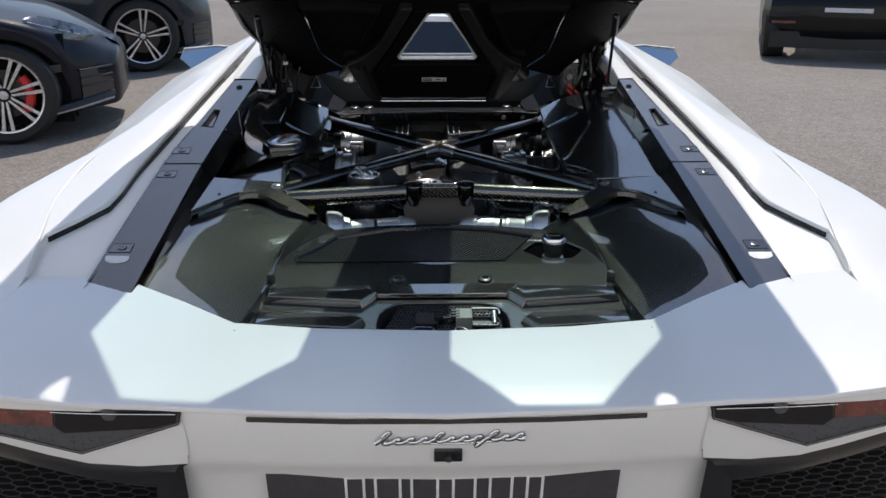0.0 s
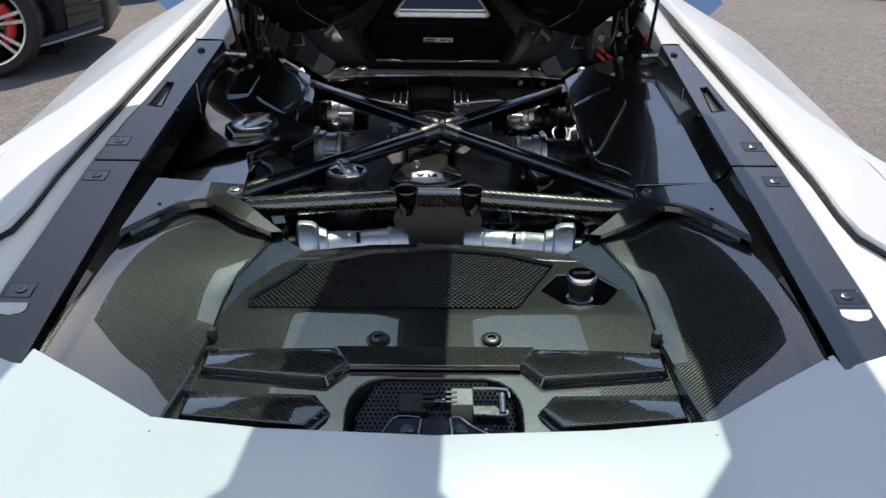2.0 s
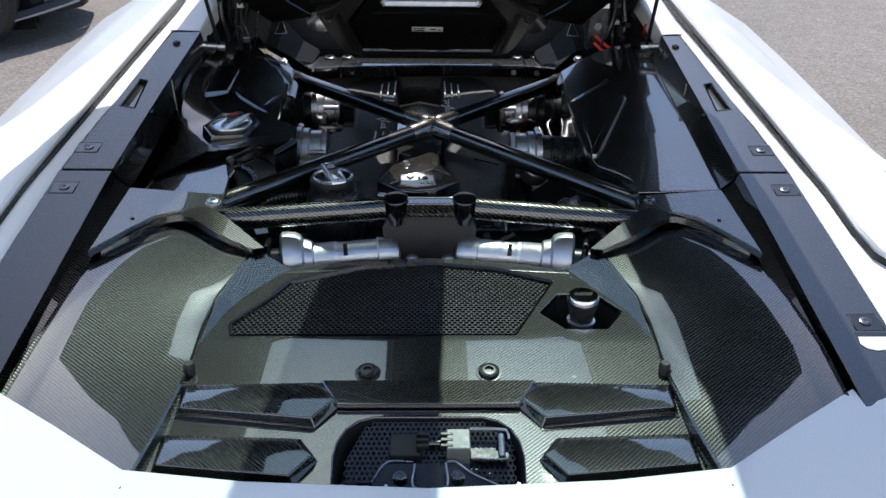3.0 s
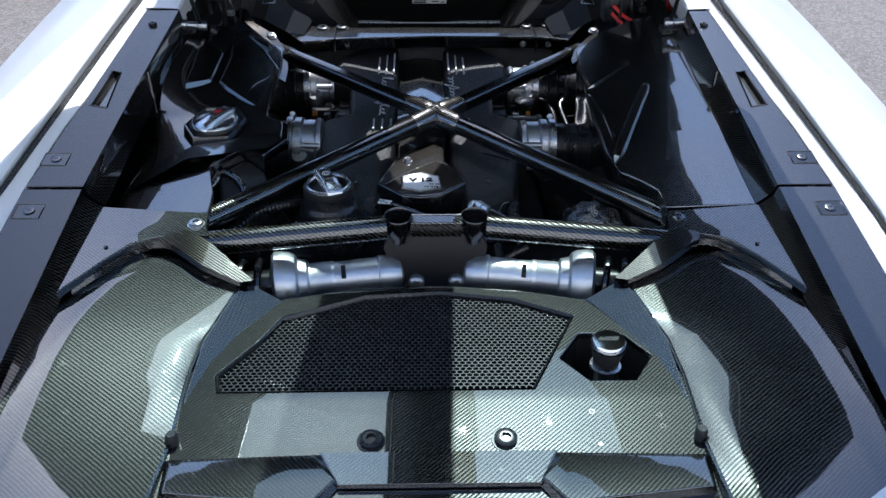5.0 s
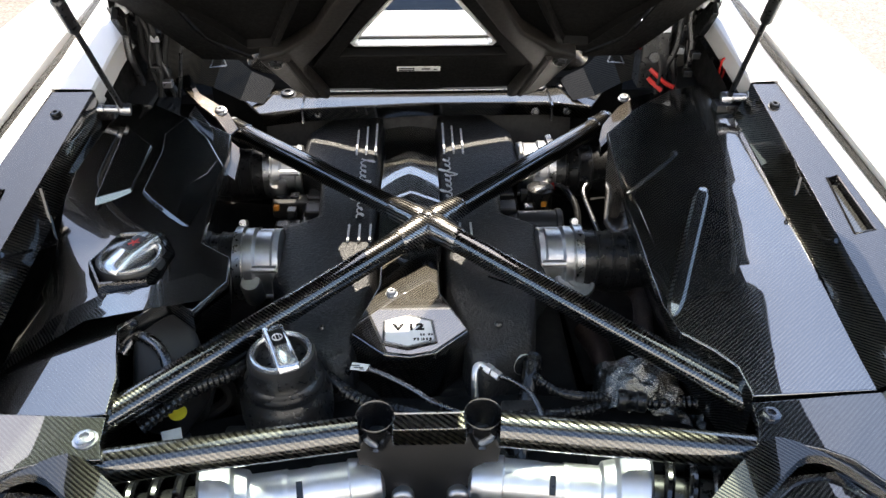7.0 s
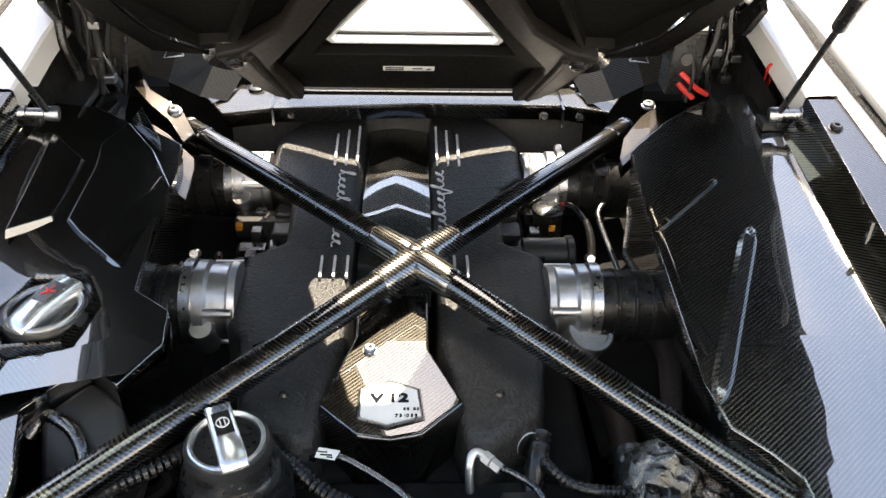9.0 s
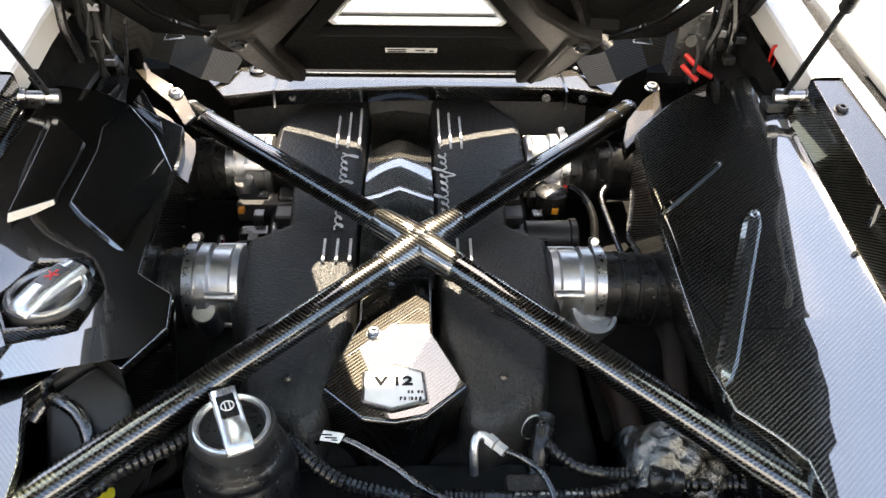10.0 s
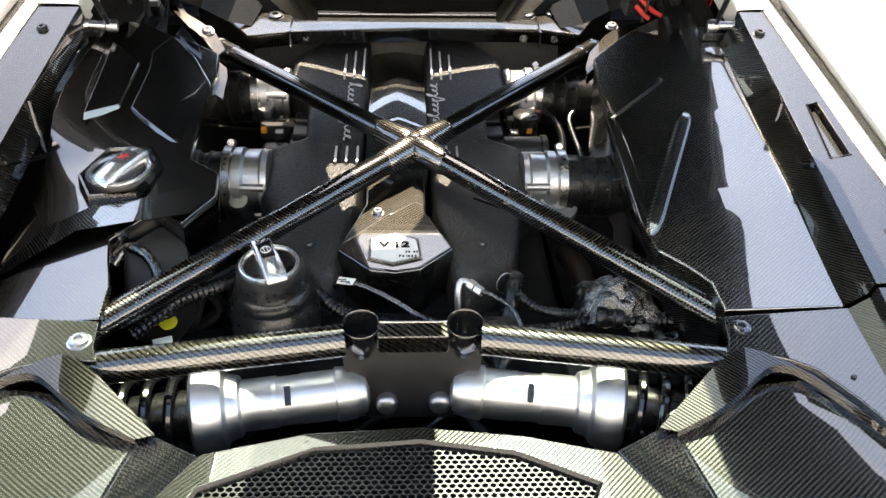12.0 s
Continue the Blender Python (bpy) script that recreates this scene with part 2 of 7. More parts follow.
def slab(loops, drop, bm=None):
    """A plate: first loop the outline, further loops holes; drop: the vector to its other face."""
    bm = bm or bmesh.new()
    edges = []
    for loop in loops:
        vs = [bm.verts.new(p) for p in loop]
        edges += [bm.edges.new((vs[i - 1], vs[i])) for i in range(len(vs))]
    fs = bmesh.ops.triangle_fill(bm, edges=edges, use_beauty=True, use_dissolve=False)["geom"]
    fs = [f for f in fs if isinstance(f, bmesh.types.BMFace)]
    out = bmesh.ops.extrude_face_region(bm, geom=fs)
    bmesh.ops.translate(bm, verts=[v for v in out["geom"] if isinstance(v, bmesh.types.BMVert)], vec=drop)
    return bm


def flat(pts, z):
    return [(x, y, z) for x, y in pts]


def frame_of(d):
    d = Vector(d).normalized()
    a = Vector((0, 0, 1)) if abs(d.z) < 0.9 else Vector((1, 0, 0))
    u = d.cross(a).normalized()
    return d, u, u.cross(d)


def lathe(profile, at, axis, n=24, bm=None, caps=True):
    """Turned body: profile of (distance along the axis, radius)."""
    bm = bm or bmesh.new()
    d, u, w = frame_of(axis)
    at = Vector(at)
    rings = []
    for s, r in profile:
        rings.append([bm.verts.new(at + d * s + (u * math.cos(2 * math.pi * k / n) + w * math.sin(2 * math.pi * k / n)) * r) for k in range(n)])
    for a, b in zip(rings, rings[1:]):
        for k in range(n):
            bm.faces.new((a[k - 1], a[k], b[k], b[k - 1]))
    if caps:
        bm.faces.new(rings[0])
        bm.faces.new(rings[-1])
    return bm


def rod(a, b, r, n=16, bm=None):
    a, b = Vector(a), Vector(b)
    return lathe([(0, r), ((b - a).length, r)], a, b - a, n, bm)


def smooth_line(pts, steps=6):
    """A Catmull-Rom line through the points."""
    p = [Vector(q) for q in pts]
    p = [p[0] * 2 - p[1]] + p + [p[-1] * 2 - p[-2]]
    out = []
    for i in range(1, len(p) - 2):
        for k in range(steps):
            t = k / steps
            a, b, c, d = p[i - 1:i + 3]
            out.append(0.5 * (2 * b + (c - a) * t + (2 * a - 5 * b + 4 * c - d) * t * t + (3 * b - a - 3 * c + d) * t ** 3))
    out.append(p[-2])
    return out


def hose(pts, r, n=10, ribs=0.0, pitch=0.006, steps=6, bm=None):
    """A bent tube; ribs: depth of its corrugation."""
    bm = bm or bmesh.new()
    line = smooth_line(pts, steps)
    if ribs:
        dense, need = [line[0]], pitch / 2
        for a, b in zip(line, line[1:]):
            k = max(1, int((b - a).length / need))
            dense += [a.lerp(b, (j + 1) / k) for j in range(k)]
        line = dense
    rings = []
    u = None
    for i, q in enumerate(line):
        d = (line[min(i + 1, len(line) - 1)] - line[max(i - 1, 0)]).normalized()
        if u is None:
            u = frame_of(d)[1]
        u = (u - d * u.dot(d)).normalized()
        w = d.cross(u)
        rr = r - (ribs if ribs and i % 2 else 0)
        rings.append([bm.verts.new(q + (u * math.cos(2 * math.pi * k / n) + w * math.sin(2 * math.pi * k / n)) * rr) for k in range(n)])
    for a, b in zip(rings, rings[1:]):
        for k in range(n):
            bm.faces.new((a[k - 1], a[k], b[k], b[k - 1]))
    bm.faces.new(rings[0])
    bm.faces.new(rings[-1])
    return bm


def box(lo, hi, bm=None):
    bm = bm or bmesh.new()
    (x0, y0, z0), (x1, y1, z1) = lo, hi
    return slab([[(x0, y0, z1), (x1, y0, z1), (x1, y1, z1), (x0, y1, z1)]], (0, 0, z0 - z1), bm)


def ring_of(cx, cy, r, n=20, ry=None):
    return [(cx + r * math.cos(2 * math.pi * k / n), cy + (ry or r) * math.sin(2 * math.pi * k / n)) for k in range(n)]


def bolt(at, parent, r=0.009, normal=(0, 0, 1), material=None, name="bolt"):
    """Round head with a socket."""
    bm = lathe([(-0.002, r * 1.25), (0.001, r * 1.25), (0.0012, r), (0.005, r), (0.0065, r * 0.75), (0.0064, r * 0.45), (0.003, r * 0.4)], at, normal, 14)
    return part(name, bm, material or STEEL, parent)


def letters(text, size, m, material, parent, name="lettering", depth=0.0006, squeeze=1.0, bold=0.0):
    cu = bpy.data.curves.new("text", "FONT")
    cu.body, cu.size, cu.extrude, cu.align_x, cu.align_y = text, size, depth, "CENTER", "CENTER"
    cu.offset = bold
    tmp = new("text", cu)
    me = bpy.data.meshes.new_from_object(tmp.evaluated_get(bpy.context.evaluated_depsgraph_get()))
    bpy.data.objects.remove(tmp)
    me.transform(m @ Matrix.Diagonal((squeeze, 1, 1, 1)))
    me.materials.append(material)
    ob = new(name, me)
    ob.parent = parent
    if parent in HOME:
        ob.matrix_parent_inverse = HOME[parent].inverted()
    return ob


SCRAWL = (2.6, 0.9, 1.0, 1.0, 2.1, 0.9, 1.0, -1.5, 2.1, 0.9, 1.2)


def scrawl(at, along, up, r):
    """Slanted looping strokes, one tube a loop: writing as plain shapes."""
    at, along, up = Vector(at), Vector(along), Vector(up)
    step = along / len(SCRAWL)
    out = []
    for k, h in enumerate(SCRAWL):
        a = at + step * k
        tall = up * (h if h > 0 else 1.0) * 0.62
        pts = [a, a + step * 0.42 + tall * 0.5, a + step * 0.72 + tall, a + step * 0.45 + tall * 0.95, a + step * 0.3 + tall * 0.45, a + step * 0.62 + up * (0.0 if h > 0 else h * 0.6), a + step * 1.02]
        out.append(hose(pts, r, 6, steps=3))
    return out


# ---- ground ----
g = bmesh.new()
steps = [-1500, -300, -60, -12, -4, 0, 4, 12, 60, 300, 1500]
sheet([[(x, y + 4, 0) for x in steps] for y in steps], g)
tagged(part("ground", g, ASPHALT), "sunlit pale grey asphalt of an open car park", "asphalt", kind="structure")

# unseen pale wall added behind the camera, to bounce sunlight onto the tail
back_wall = bmesh.new()
box((-16, -2.6, 0.0), (16, -2.3, 4.4), back_wall)
tagged(part("wall_south", back_wall, RENDERED), "unseen pale rendered wall added to bounce light onto the tail", "wall", kind="structure")

# ---- the white car ----
CAR_AT = Matrix.Translation((0, 3.45, 0))
car = thing("sports_car", CAR_AT, "pearl white mid-engined sports car with its engine lid raised", "car")
HOME[car] = CAR_AT


def mir(s, pts):
    return [(s * p[0], *p[1:]) for p in pts]


def rail_z(y):
    return 0.94 + 0.18 * (y - 1.848)


# rear deck: lip over the bay to the tail edge
DECK_LIP = [(0, 1.294, 0.840), (0.2, 1.304, 0.841), (0.332, 1.318, 0.845), (0.425, 1.377, 0.856), (0.52, 1.437, 0.863), (0.62, 1.449, 0.869), (0.70, 1.449, 0.874)]
DECK_TAIL = [(0, 1.083, 0.818), (0.14, 1.088, 0.8195), (0.273, 1.093, 0.822), (0.39, 1.095, 0.829), (0.5, 1.089, 0.838), (0.58, 1.080, 0.855), (0.70, 1.090, 0.862)]


def deck_rows():
    rows = []
    for k, lift in ((0, 0), (0.03, 0.001), (0.35, 0.003), (0.7, 0.003), (0.97, 0.0015), (1, 0)):
        half = [Vector(a).lerp(Vector(b), k) + Vector((0, 0, lift)) for a, b in zip(DECK_LIP, DECK_TAIL)]
        rows.append([(-p.x, p.y, p.z) for p in reversed(half[1:])] + [tuple(p) for p in half])
    return rows


deck = part("rear_deck", sheet(deck_rows(), thick=0.008), WHITE, car, "white rear deck shadowed by the raised lid", bevel=0.002, angle=12)
under = [[(-p[0], p[1] + 0.004, p[2] - 0.008 - d) for p in reversed(DECK_LIP[1:])] + [(p[0], p[1] + 0.004, p[2] - 0.008 - d) for p in DECK_LIP] for d in (0, 0.05)]
part("lip_return", sheet(under), PLASTIC, deck)

# tail fascia below the deck
FASCIA = [(0.0, 0), (0.14, 0), (0.273, 0.002), (0.355, 0.005), (0.3625, 0.005)]


def fascia_rows():
    rows = []
    for z, y in ((0.812, 1.094), (0.80, 1.094), (0.765, 1.101), (0.724, 1.113), (0.714, 1.117), (0.705, 1.123), (0.69, 1.133), (0.66, 1.148), (0.54, 1.176), (0.50, 1.18)):
        half = []
        for x, dz in FASCIA:
            xx = x if z > 0.725 else x * (1 + min(0.08, (0.725 - z) * 2.0))
            half.append((xx, y + 0.012 * (x / 0.375) ** 2, z + dz))
        rows.append([(-p[0], *p[1:]) for p in reversed(half[1:])] + half)
    return rows


tail = part("tail_panel", sheet(fascia_rows()), WHITE, car, "white tail panel between the rear lights", angle=25)
slot = [(-0.272, 1.0985, 0.8085), (-0.14, 1.0935, 0.8065), (0, 1.0922, 0.806), (0.14, 1.0935, 0.8065), (0.272, 1.0985, 0.8085)]
part("deck_gap", sheet([slot, [(x, y - 0.0005, z - 0.0075) for x, y, z in slot]]), GLOSS, tail)
# outer white strip between lamp and bumper, per side
for s in (-1, 1):
    skin = [mir(s, [(0.355, 1.100, 0.8265), (0.47, 1.096, 0.834), (0.57, 1.088, 0.846), (0.66, 1.09, 0.858), (0.8, 1.13, 0.84)]),
            mir(s, [(0.355, 1.106, 0.812), (0.47, 1.10, 0.818), (0.57, 1.092, 0.828), (0.66, 1.092, 0.836), (0.8, 1.13, 0.82)])]
    part("lamp_brow", sheet(skin), WHITE, car)
    low = [mir(s, [(0.359, 1.1045, 0.800), (0.42, 1.107, 0.780), (0.50, 1.107, 0.7535), (0.57, 1.106, 0.776), (0.64, 1.105, 0.797), (0.8, 1.135, 0.815)]),
           mir(s, [(0.359, 1.1075, 0.785), (0.42, 1.111, 0.771), (0.50, 1.111, 0.747), (0.57, 1.109, 0.768), (0.64, 1.108, 0.789), (0.8, 1.14, 0.80)]),
           mir(s, [(0.3595, 1.1165, 0.745), (0.42, 1.113, 0.746), (0.50, 1.112, 0.738), (0.57, 1.110, 0.759), (0.64, 1.109, 0.779), (0.8, 1.142, 0.79)]),
           mir(s, [(0.3675, 1.1255, 0.716), (0.43, 1.118, 0.718), (0.50, 1.117, 0.7245), (0.555, 1.116, 0.7405), (0.62, 1.116, 0.763), (0.8, 1.145, 0.765)]),
           mir(s, [(0.3675, 1.134, 0.714), (0.43, 1.130, 0.716), (0.50, 1.129, 0.723), (0.555, 1.128, 0.739), (0.62, 1.128, 0.762), (0.8, 1.15, 0.763)])]
    part("lamp_surround", sheet(low), WHITE, car, bevel=0.0015)
    lamp_out = [(0.360, 0.818), (0.3645, 0.797), (0.50, 0.7535), (0.57, 0.776), (0.64, 0.797), (0.64, 0.838), (0.57, 0.829), (0.47, 0.8215)]

    def lamp_y(x):
        return 1.103 - 0.02 * max(0, x - 0.4)

    def lamp_bit(name, pts, mat, label=""):
        return part(name, slab([mir(s, [(x, lamp_y(x) - 0.0022, z) for x, z in pts])], (0, 0.002, 0)), mat, lamp, label, bevel=0.0006)

    lamp = part("tail_lamp", slab([mir(s, [(x, lamp_y(x), z) for x, z in lamp_out])], (0, 0.03, 0)), LAMP_CLEAR, car, "smoked dark tail lamp", bevel=0.002)
    part("seal", hose(mir(s, [(x, lamp_y(x) - 0.0005, z) for x, z in lamp_out + lamp_out[:1]]), 0.0022, 6, steps=1), GLOSS, lamp, "black lamp seal")
    lamp_bit("upper_lens", [(0.363, 0.8165), (0.368, 0.799), (0.400, 0.7905), (0.518, 0.786), (0.529, 0.797), (0.524, 0.822), (0.47, 0.8195)], LAMP_DARK, "black glossy upper lens")
    lamp_bit("red_lens", [(0.531, 0.797), (0.600, 0.803), (0.60, 0.829), (0.527, 0.823)], LAMP_RED, "dull red lens")
    part("reversing_light", lathe([(0.0, 0.0105), (0.0016, 0.0095), (0.002, 0.004)], (s * 0.455, lamp_y(0.455) - 0.0022, 0.8145), (0, -1, 0), 16), LAMP_CLEAR, lamp)
    part("lens_line", hose(mir(s, [(0.366, lamp_y(0.366) - 0.0045, 0.8135), (0.47, lamp_y(0.47) - 0.0045, 0.8165), (0.53, lamp_y(0.53) - 0.0045, 0.8205)]), 0.0008, 6, steps=2), SATIN_CHROME, lamp, "thin bright line along the lens")
    # black lower bumper and its honeycomb
    bump = [mir(s, [(0.368, 1.130, 0.7148), (0.43, 1.123, 0.717), (0.50, 1.122, 0.7235), (0.555, 1.121, 0.7395), (0.62, 1.121, 0.7625), (0.82, 1.15, 0.764)]),
            mir(s, [(0.385, 1.123, 0.707), (0.435, 1.122, 0.710), (0.50, 1.121, 0.716), (0.56, 1.120, 0.732), (0.625, 1.120, 0.754), (0.82, 1.15, 0.755)]),
            mir(s, [(0.417, 1.133, 0.676), (0.445, 1.132, 0.680), (0.51, 1.131, 0.694), (0.575, 1.130, 0.715), (0.63, 1.129, 0.735), (0.82, 1.16, 0.74)]),
            mir(s, [(0.420, 1.137, 0.671), (0.447, 1.136, 0.675), (0.512, 1.135, 0.689), (0.577, 1.134, 0.710), (0.632, 1.133, 0.730), (0.82, 1.165, 0.735)]),
            mir(s, [(0.421, 1.18, 0.669), (0.448, 1.18, 0.673), (0.513, 1.18, 0.687), (0.578, 1.18, 0.708), (0.633, 1.18, 0.728), (0.82, 1.20, 0.733)])]
    bumper = part("bumper", sheet(bump, thick=0.002), BUMPER, car, "satin black lower bumper")
    part("bumper_cheek", sheet([mir(s, [(0.373, 1.124, 0.7145), (0.378, 1.150, 0.60), (0.382, 1.18, 0.50)]), mir(s, [(0.385, 1.123, 0.707), (0.392, 1.149, 0.60), (0.396, 1.178, 0.50)]), mir(s, [(0.417, 1.133, 0.676), (0.432, 1.158, 0.60), (0.44, 1.185, 0.50)]), mir(s, [(0.421, 1.18, 0.669), (0.436, 1.20, 0.60), (0.444, 1.21, 0.50)])]), BUMPER, bumper)
    back = [mir(s, [(0.40, 1.17, 0.72), (0.82, 1.19, 0.76)]), mir(s, [(0.40, 1.36, 0.35), (0.85, 1.36, 0.35)])]
    part("bumper_inner", sheet(back), DARK_MATT, bumper)
    comb = bmesh.new()
    for i in range(16):
        for j in range(20):
            cx, cz = 0.411 + i * 0.024, 0.42 + j * 0.0165 + (i % 2) * 0.00825
            if cz > 0.672 + 0.33 * max(0, cx - 0.43):
                continue
            hexa = [(cx + 0.016 * math.cos(math.pi / 3 * k), cz + 0.0095 * math.sin(math.pi / 3 * k)) for k in range(6)]
            for k in range(6):
                (ax, az), (bx, bz) = hexa[k - 1], hexa[k]
                rod((s * ax, 1.148 + 0.4 * (0.70 - az), az), (s * bx, 1.148 + 0.4 * (0.70 - bz), bz), 0.0013, 4, comb)
    part("honeycomb_grille", comb, GRILLE, bumper, "black honeycomb grille", kind="stuff")

# number plate and badge
plate = part("number_plate", slab([[(-0.262, 1.139, 0.688), (0.254, 1.139, 0.688), (0.254, 1.158, 0.575), (-0.262, 1.158, 0.575)]], (0, 0.006, 0)), PLATE, car, "dark grey show plate with pale bars for lettering", bevel=0.001)
for cx, w in ((-0.134, 0.030), (-0.086, 0.040), (-0.032, 0.042), (0.026, 0.036), (0.080, 0.036), (0.130, 0.026)):
    for x in (cx - w / 2, cx + w / 2 - 0.004):
        part("printed_bar", slab([[(x, 1.1392, 0.677), (x + 0.004, 1.1392, 0.677), (x + 0.004, 1.147, 0.63), (x, 1.147, 0.63)]], (0, 0.002, 0)), LABEL, plate)
    part("printed_bar", slab([[(cx - w / 2, 1.1389, 0.679), (cx + w / 2, 1.1389, 0.679), (cx + w / 2, 1.1392, 0.677), (cx - w / 2, 1.1392, 0.677)]], (0, 0.002, 0)), LABEL, plate)
badge = part("badge", hose([(-0.10, 1.097, 0.768), (-0.055, 1.0965, 0.7655), (0.0, 1.096, 0.7655), (0.05, 1.0965, 0.767), (0.108, 1.097, 0.774)], 0.0018, 8), CHROME, car, "chrome script badge as plain strokes")
for bm in scrawl((-0.100, 1.0955, 0.766), (0.205, 0.0, 0.006), (0.005, 0, 0.0105), 0.0015):
    part("stroke", bm, CHROME, badge)
for bm in scrawl((-0.099, 1.0965, 0.7645), (0.205, 0.0, 0.006), (0.005, 0, 0.0105), 0.0026):
    part("stroke_shade", bm, DARKSTEEL, badge)
cam_hous = part("camera_housing", slab([[(-0.019, 1.099, 0.751), (0.021, 1.099, 0.751), (0.021, 1.107, 0.727), (-0.019, 1.107, 0.727)]], (0, 0.012, 0)), GLOSS, car, "black reversing camera housing", bevel=0.002)
part("camera_lens", lathe([(0, 0.006), (0.003, 0.005)], (0.001, 1.1015, 0.737), (0, -1, 0), 14), DARK_GLASS, cam_hous)

# white side structure: flange beside the bay, buttress and fender
for s in (-1, 1):
    fl = []
    for y, xi, xo in ((1.440, 0.603, 0.725), (1.452, 0.603, 0.725), (1.50, 0.603, 0.730), (1.545, 0.603, 0.725), (1.60, 0.603, 0.690), (1.66, 0.603, 0.652), (1.72, 0.603, 0.640), (1.9, 0.602, 0.628), (2.05, 0.592, 0.618), (2.14, 0.58, 0.61), (2.3, 0.566, 0.595), (2.45, 0.553, 0.58), (2.6, 0.54, 0.565), (2.75, 0.53, 0.555)):
        z = rail_z(y) - 0.012 * max(0.0, 1 - (y - 1.44) / 0.08)
        fl.append(mir(s, [(xi - 0.004, y, z - 0.03), (xi, y, z + 0.003), (xi + 0.006, y, z + 0.006), (xo - 0.004, y, z + 0.012), (xo, y, z + 0.004), (xo + 0.004, y, z - 0.05)]))
    part("bay_flange", sheet(fl), WHITE, car, "white painted edge of the engine bay", angle=30)
    but = []
    for y, xi, dz, xc in ((1.545, 0.712, 0.028, 0.872), (1.60, 0.676, 0.028, 0.865), (1.661, 0.640, 0.029, 0.85), (1.715, 0.632, 0.029, 0.835), (1.82, 0.63, 0.03, 0.79), (1.9, 0.624, 0.03, 0.755), (2.06, 0.612, 0.03, 0.702), (2.3, 0.588, 0.032, 0.645), (2.52, 0.566, 0.034, 0.594), (2.75, 0.553, 0.02, 0.578), (3.0, 0.55, -0.02, 0.58), (3.3, 0.56, -0.10, 0.62)):
        z = rail_z(y) + dz
        w = 0.965 - 0.05 * max(0.0, y - 2.2) - 0.02 * max(0, y - 2.9)
        but.append(mir(s, [(xi, y, z - 0.035), (xi, y, z - 0.004), (xi + 0.004, y, z), (xi + 0.4 * (xc - xi), y, z + 0.005), (xi + 0.75 * (xc - xi), y, z + 0.004), (xc - 0.006, y, z + 0.001), (xc + 0.008, y, z - 0.006), (xc + 0.3 * (w - xc), y, z - 0.05), (xc + 0.65 * (w - xc), y, z - 0.115), (w - 0.01, y, min(z - 0.18, 0.82)), (w - 0.02, y, 0.60), (w - 0.035, y, 0.42), (w - 0.06, y, 0.16)]))
    part("buttress", sheet(but), WHITE, car, "sunlit white flank beside the bay", angle=40)
    rear = []
    for y, xi, z in ((1.086, 0.70, 0.860), (1.15, 0.70, 0.8632), (1.3, 0.70, 0.8682), (1.40, 0.70, 0.8735), (1.45, 0.704, 0.885), (1.50, 0.709, 0.901), (1.545, 0.712, 0.9135)):
        w = 0.93 + 0.04 * min(1, (y - 1.08) / 0.4)
        rear.append(mir(s, [(xi, y, z - 0.02), (xi, y, z), (xi + 0.3 * (w - xi), y, z + 0.012), (xi + 0.6 * (w - xi), y, z + 0.005), (xi + 0.85 * (w - xi), y, z - 0.03), (w, y, z - 0.1), (w + 0.03, y, z - 0.2), (w + 0.04, y, 0.56)]))
    part("rear_fender", sheet(rear), WHITE, car, "white rear fender", angle=40)
    part("panel_joint", hose(mir(s, [(0.725, 1.93, 0.983), (0.738, 1.83, 0.972), (0.745, 1.70, 0.945), (0.733, 1.62, 0.932), (0.722, 1.56, 0.920), (0.713, 1.51, 0.906), (0.707, 1.455, 0.889), (0.702, 1.43, 0.878)]), 0.0028, 8), WHITE, car)
    part("flank_gap", sheet([mir(s, [(0.632, 1.70, 0.92), (0.645, 1.665, 0.914), (0.712, 1.56, 0.897)]), mir(s, [(0.66, 1.72, 0.93), (0.67, 1.69, 0.925), (0.735, 1.585, 0.905)])]), GLOSS, car)
    seam = [(0.716, 1.548), (0.680, 1.602), (0.644, 1.664), (0.637, 1.72), (0.634, 1.82), (0.627, 1.9), (0.613, 2.06), (0.59, 2.3), (0.567, 2.52), (0.554, 2.75)]
    # black band over the white inner face stands in for the gap's shadow
    part("flange_seam", sheet([mir(s, [(x - 0.0065, y, rail_z(y) + dz) for x, y in seam]) for dz in (0.009, 0.022)], thick=0.001), GLOSS, car, "black band standing in for the shadow gap below the flank panel")
    # wheel
    for wy, r in ((1.95, 0.355), (4.65, 0.345)):
        hub = part("tyre", lathe([(-0.15, r * 0.72), (-0.15, r * 0.96), (-0.12, r), (0.12, r), (0.15, r * 0.96), (0.15, r * 0.72)], (s * 0.765, wy, r), (1, 0, 0), 40), RUBBER, car)
        part("rim", lathe([(-0.13, r * 0.7), (0.13, r * 0.72), (0.10, r * 0.6), (0.11, 0.05)], (s * 0.775, wy, r), (s, 0, 0), 40), GLOSS, hub)
    # door mirror
    mo = [mir(s, [(0.80, 3.70, 0.99), (0.90, 3.68, 1.0), (1.04, 3.70, 0.985), (1.06, 3.72, 0.95), (0.99, 3.72, 0.885), (0.88, 3.70, 0.90)])]
    m_ob = part("door_mirror", sheet([[(s * 0.93 + (x - s * 0.93) * k, y + dy, 0.94 + (z - 0.94) * k - dz) for x, y, z in mo[0] + mo[0][:1]] for k, dy, dz in ((0.96, 0.004, 0), (1.0, 0.0, 0), (1.02, 0.012, 0), (0.8, 0.07, 0.015), (0.45, 0.12, 0.03), (0.05, 0.13, 0.03))]), WHITE, car, "white angular door mirror")
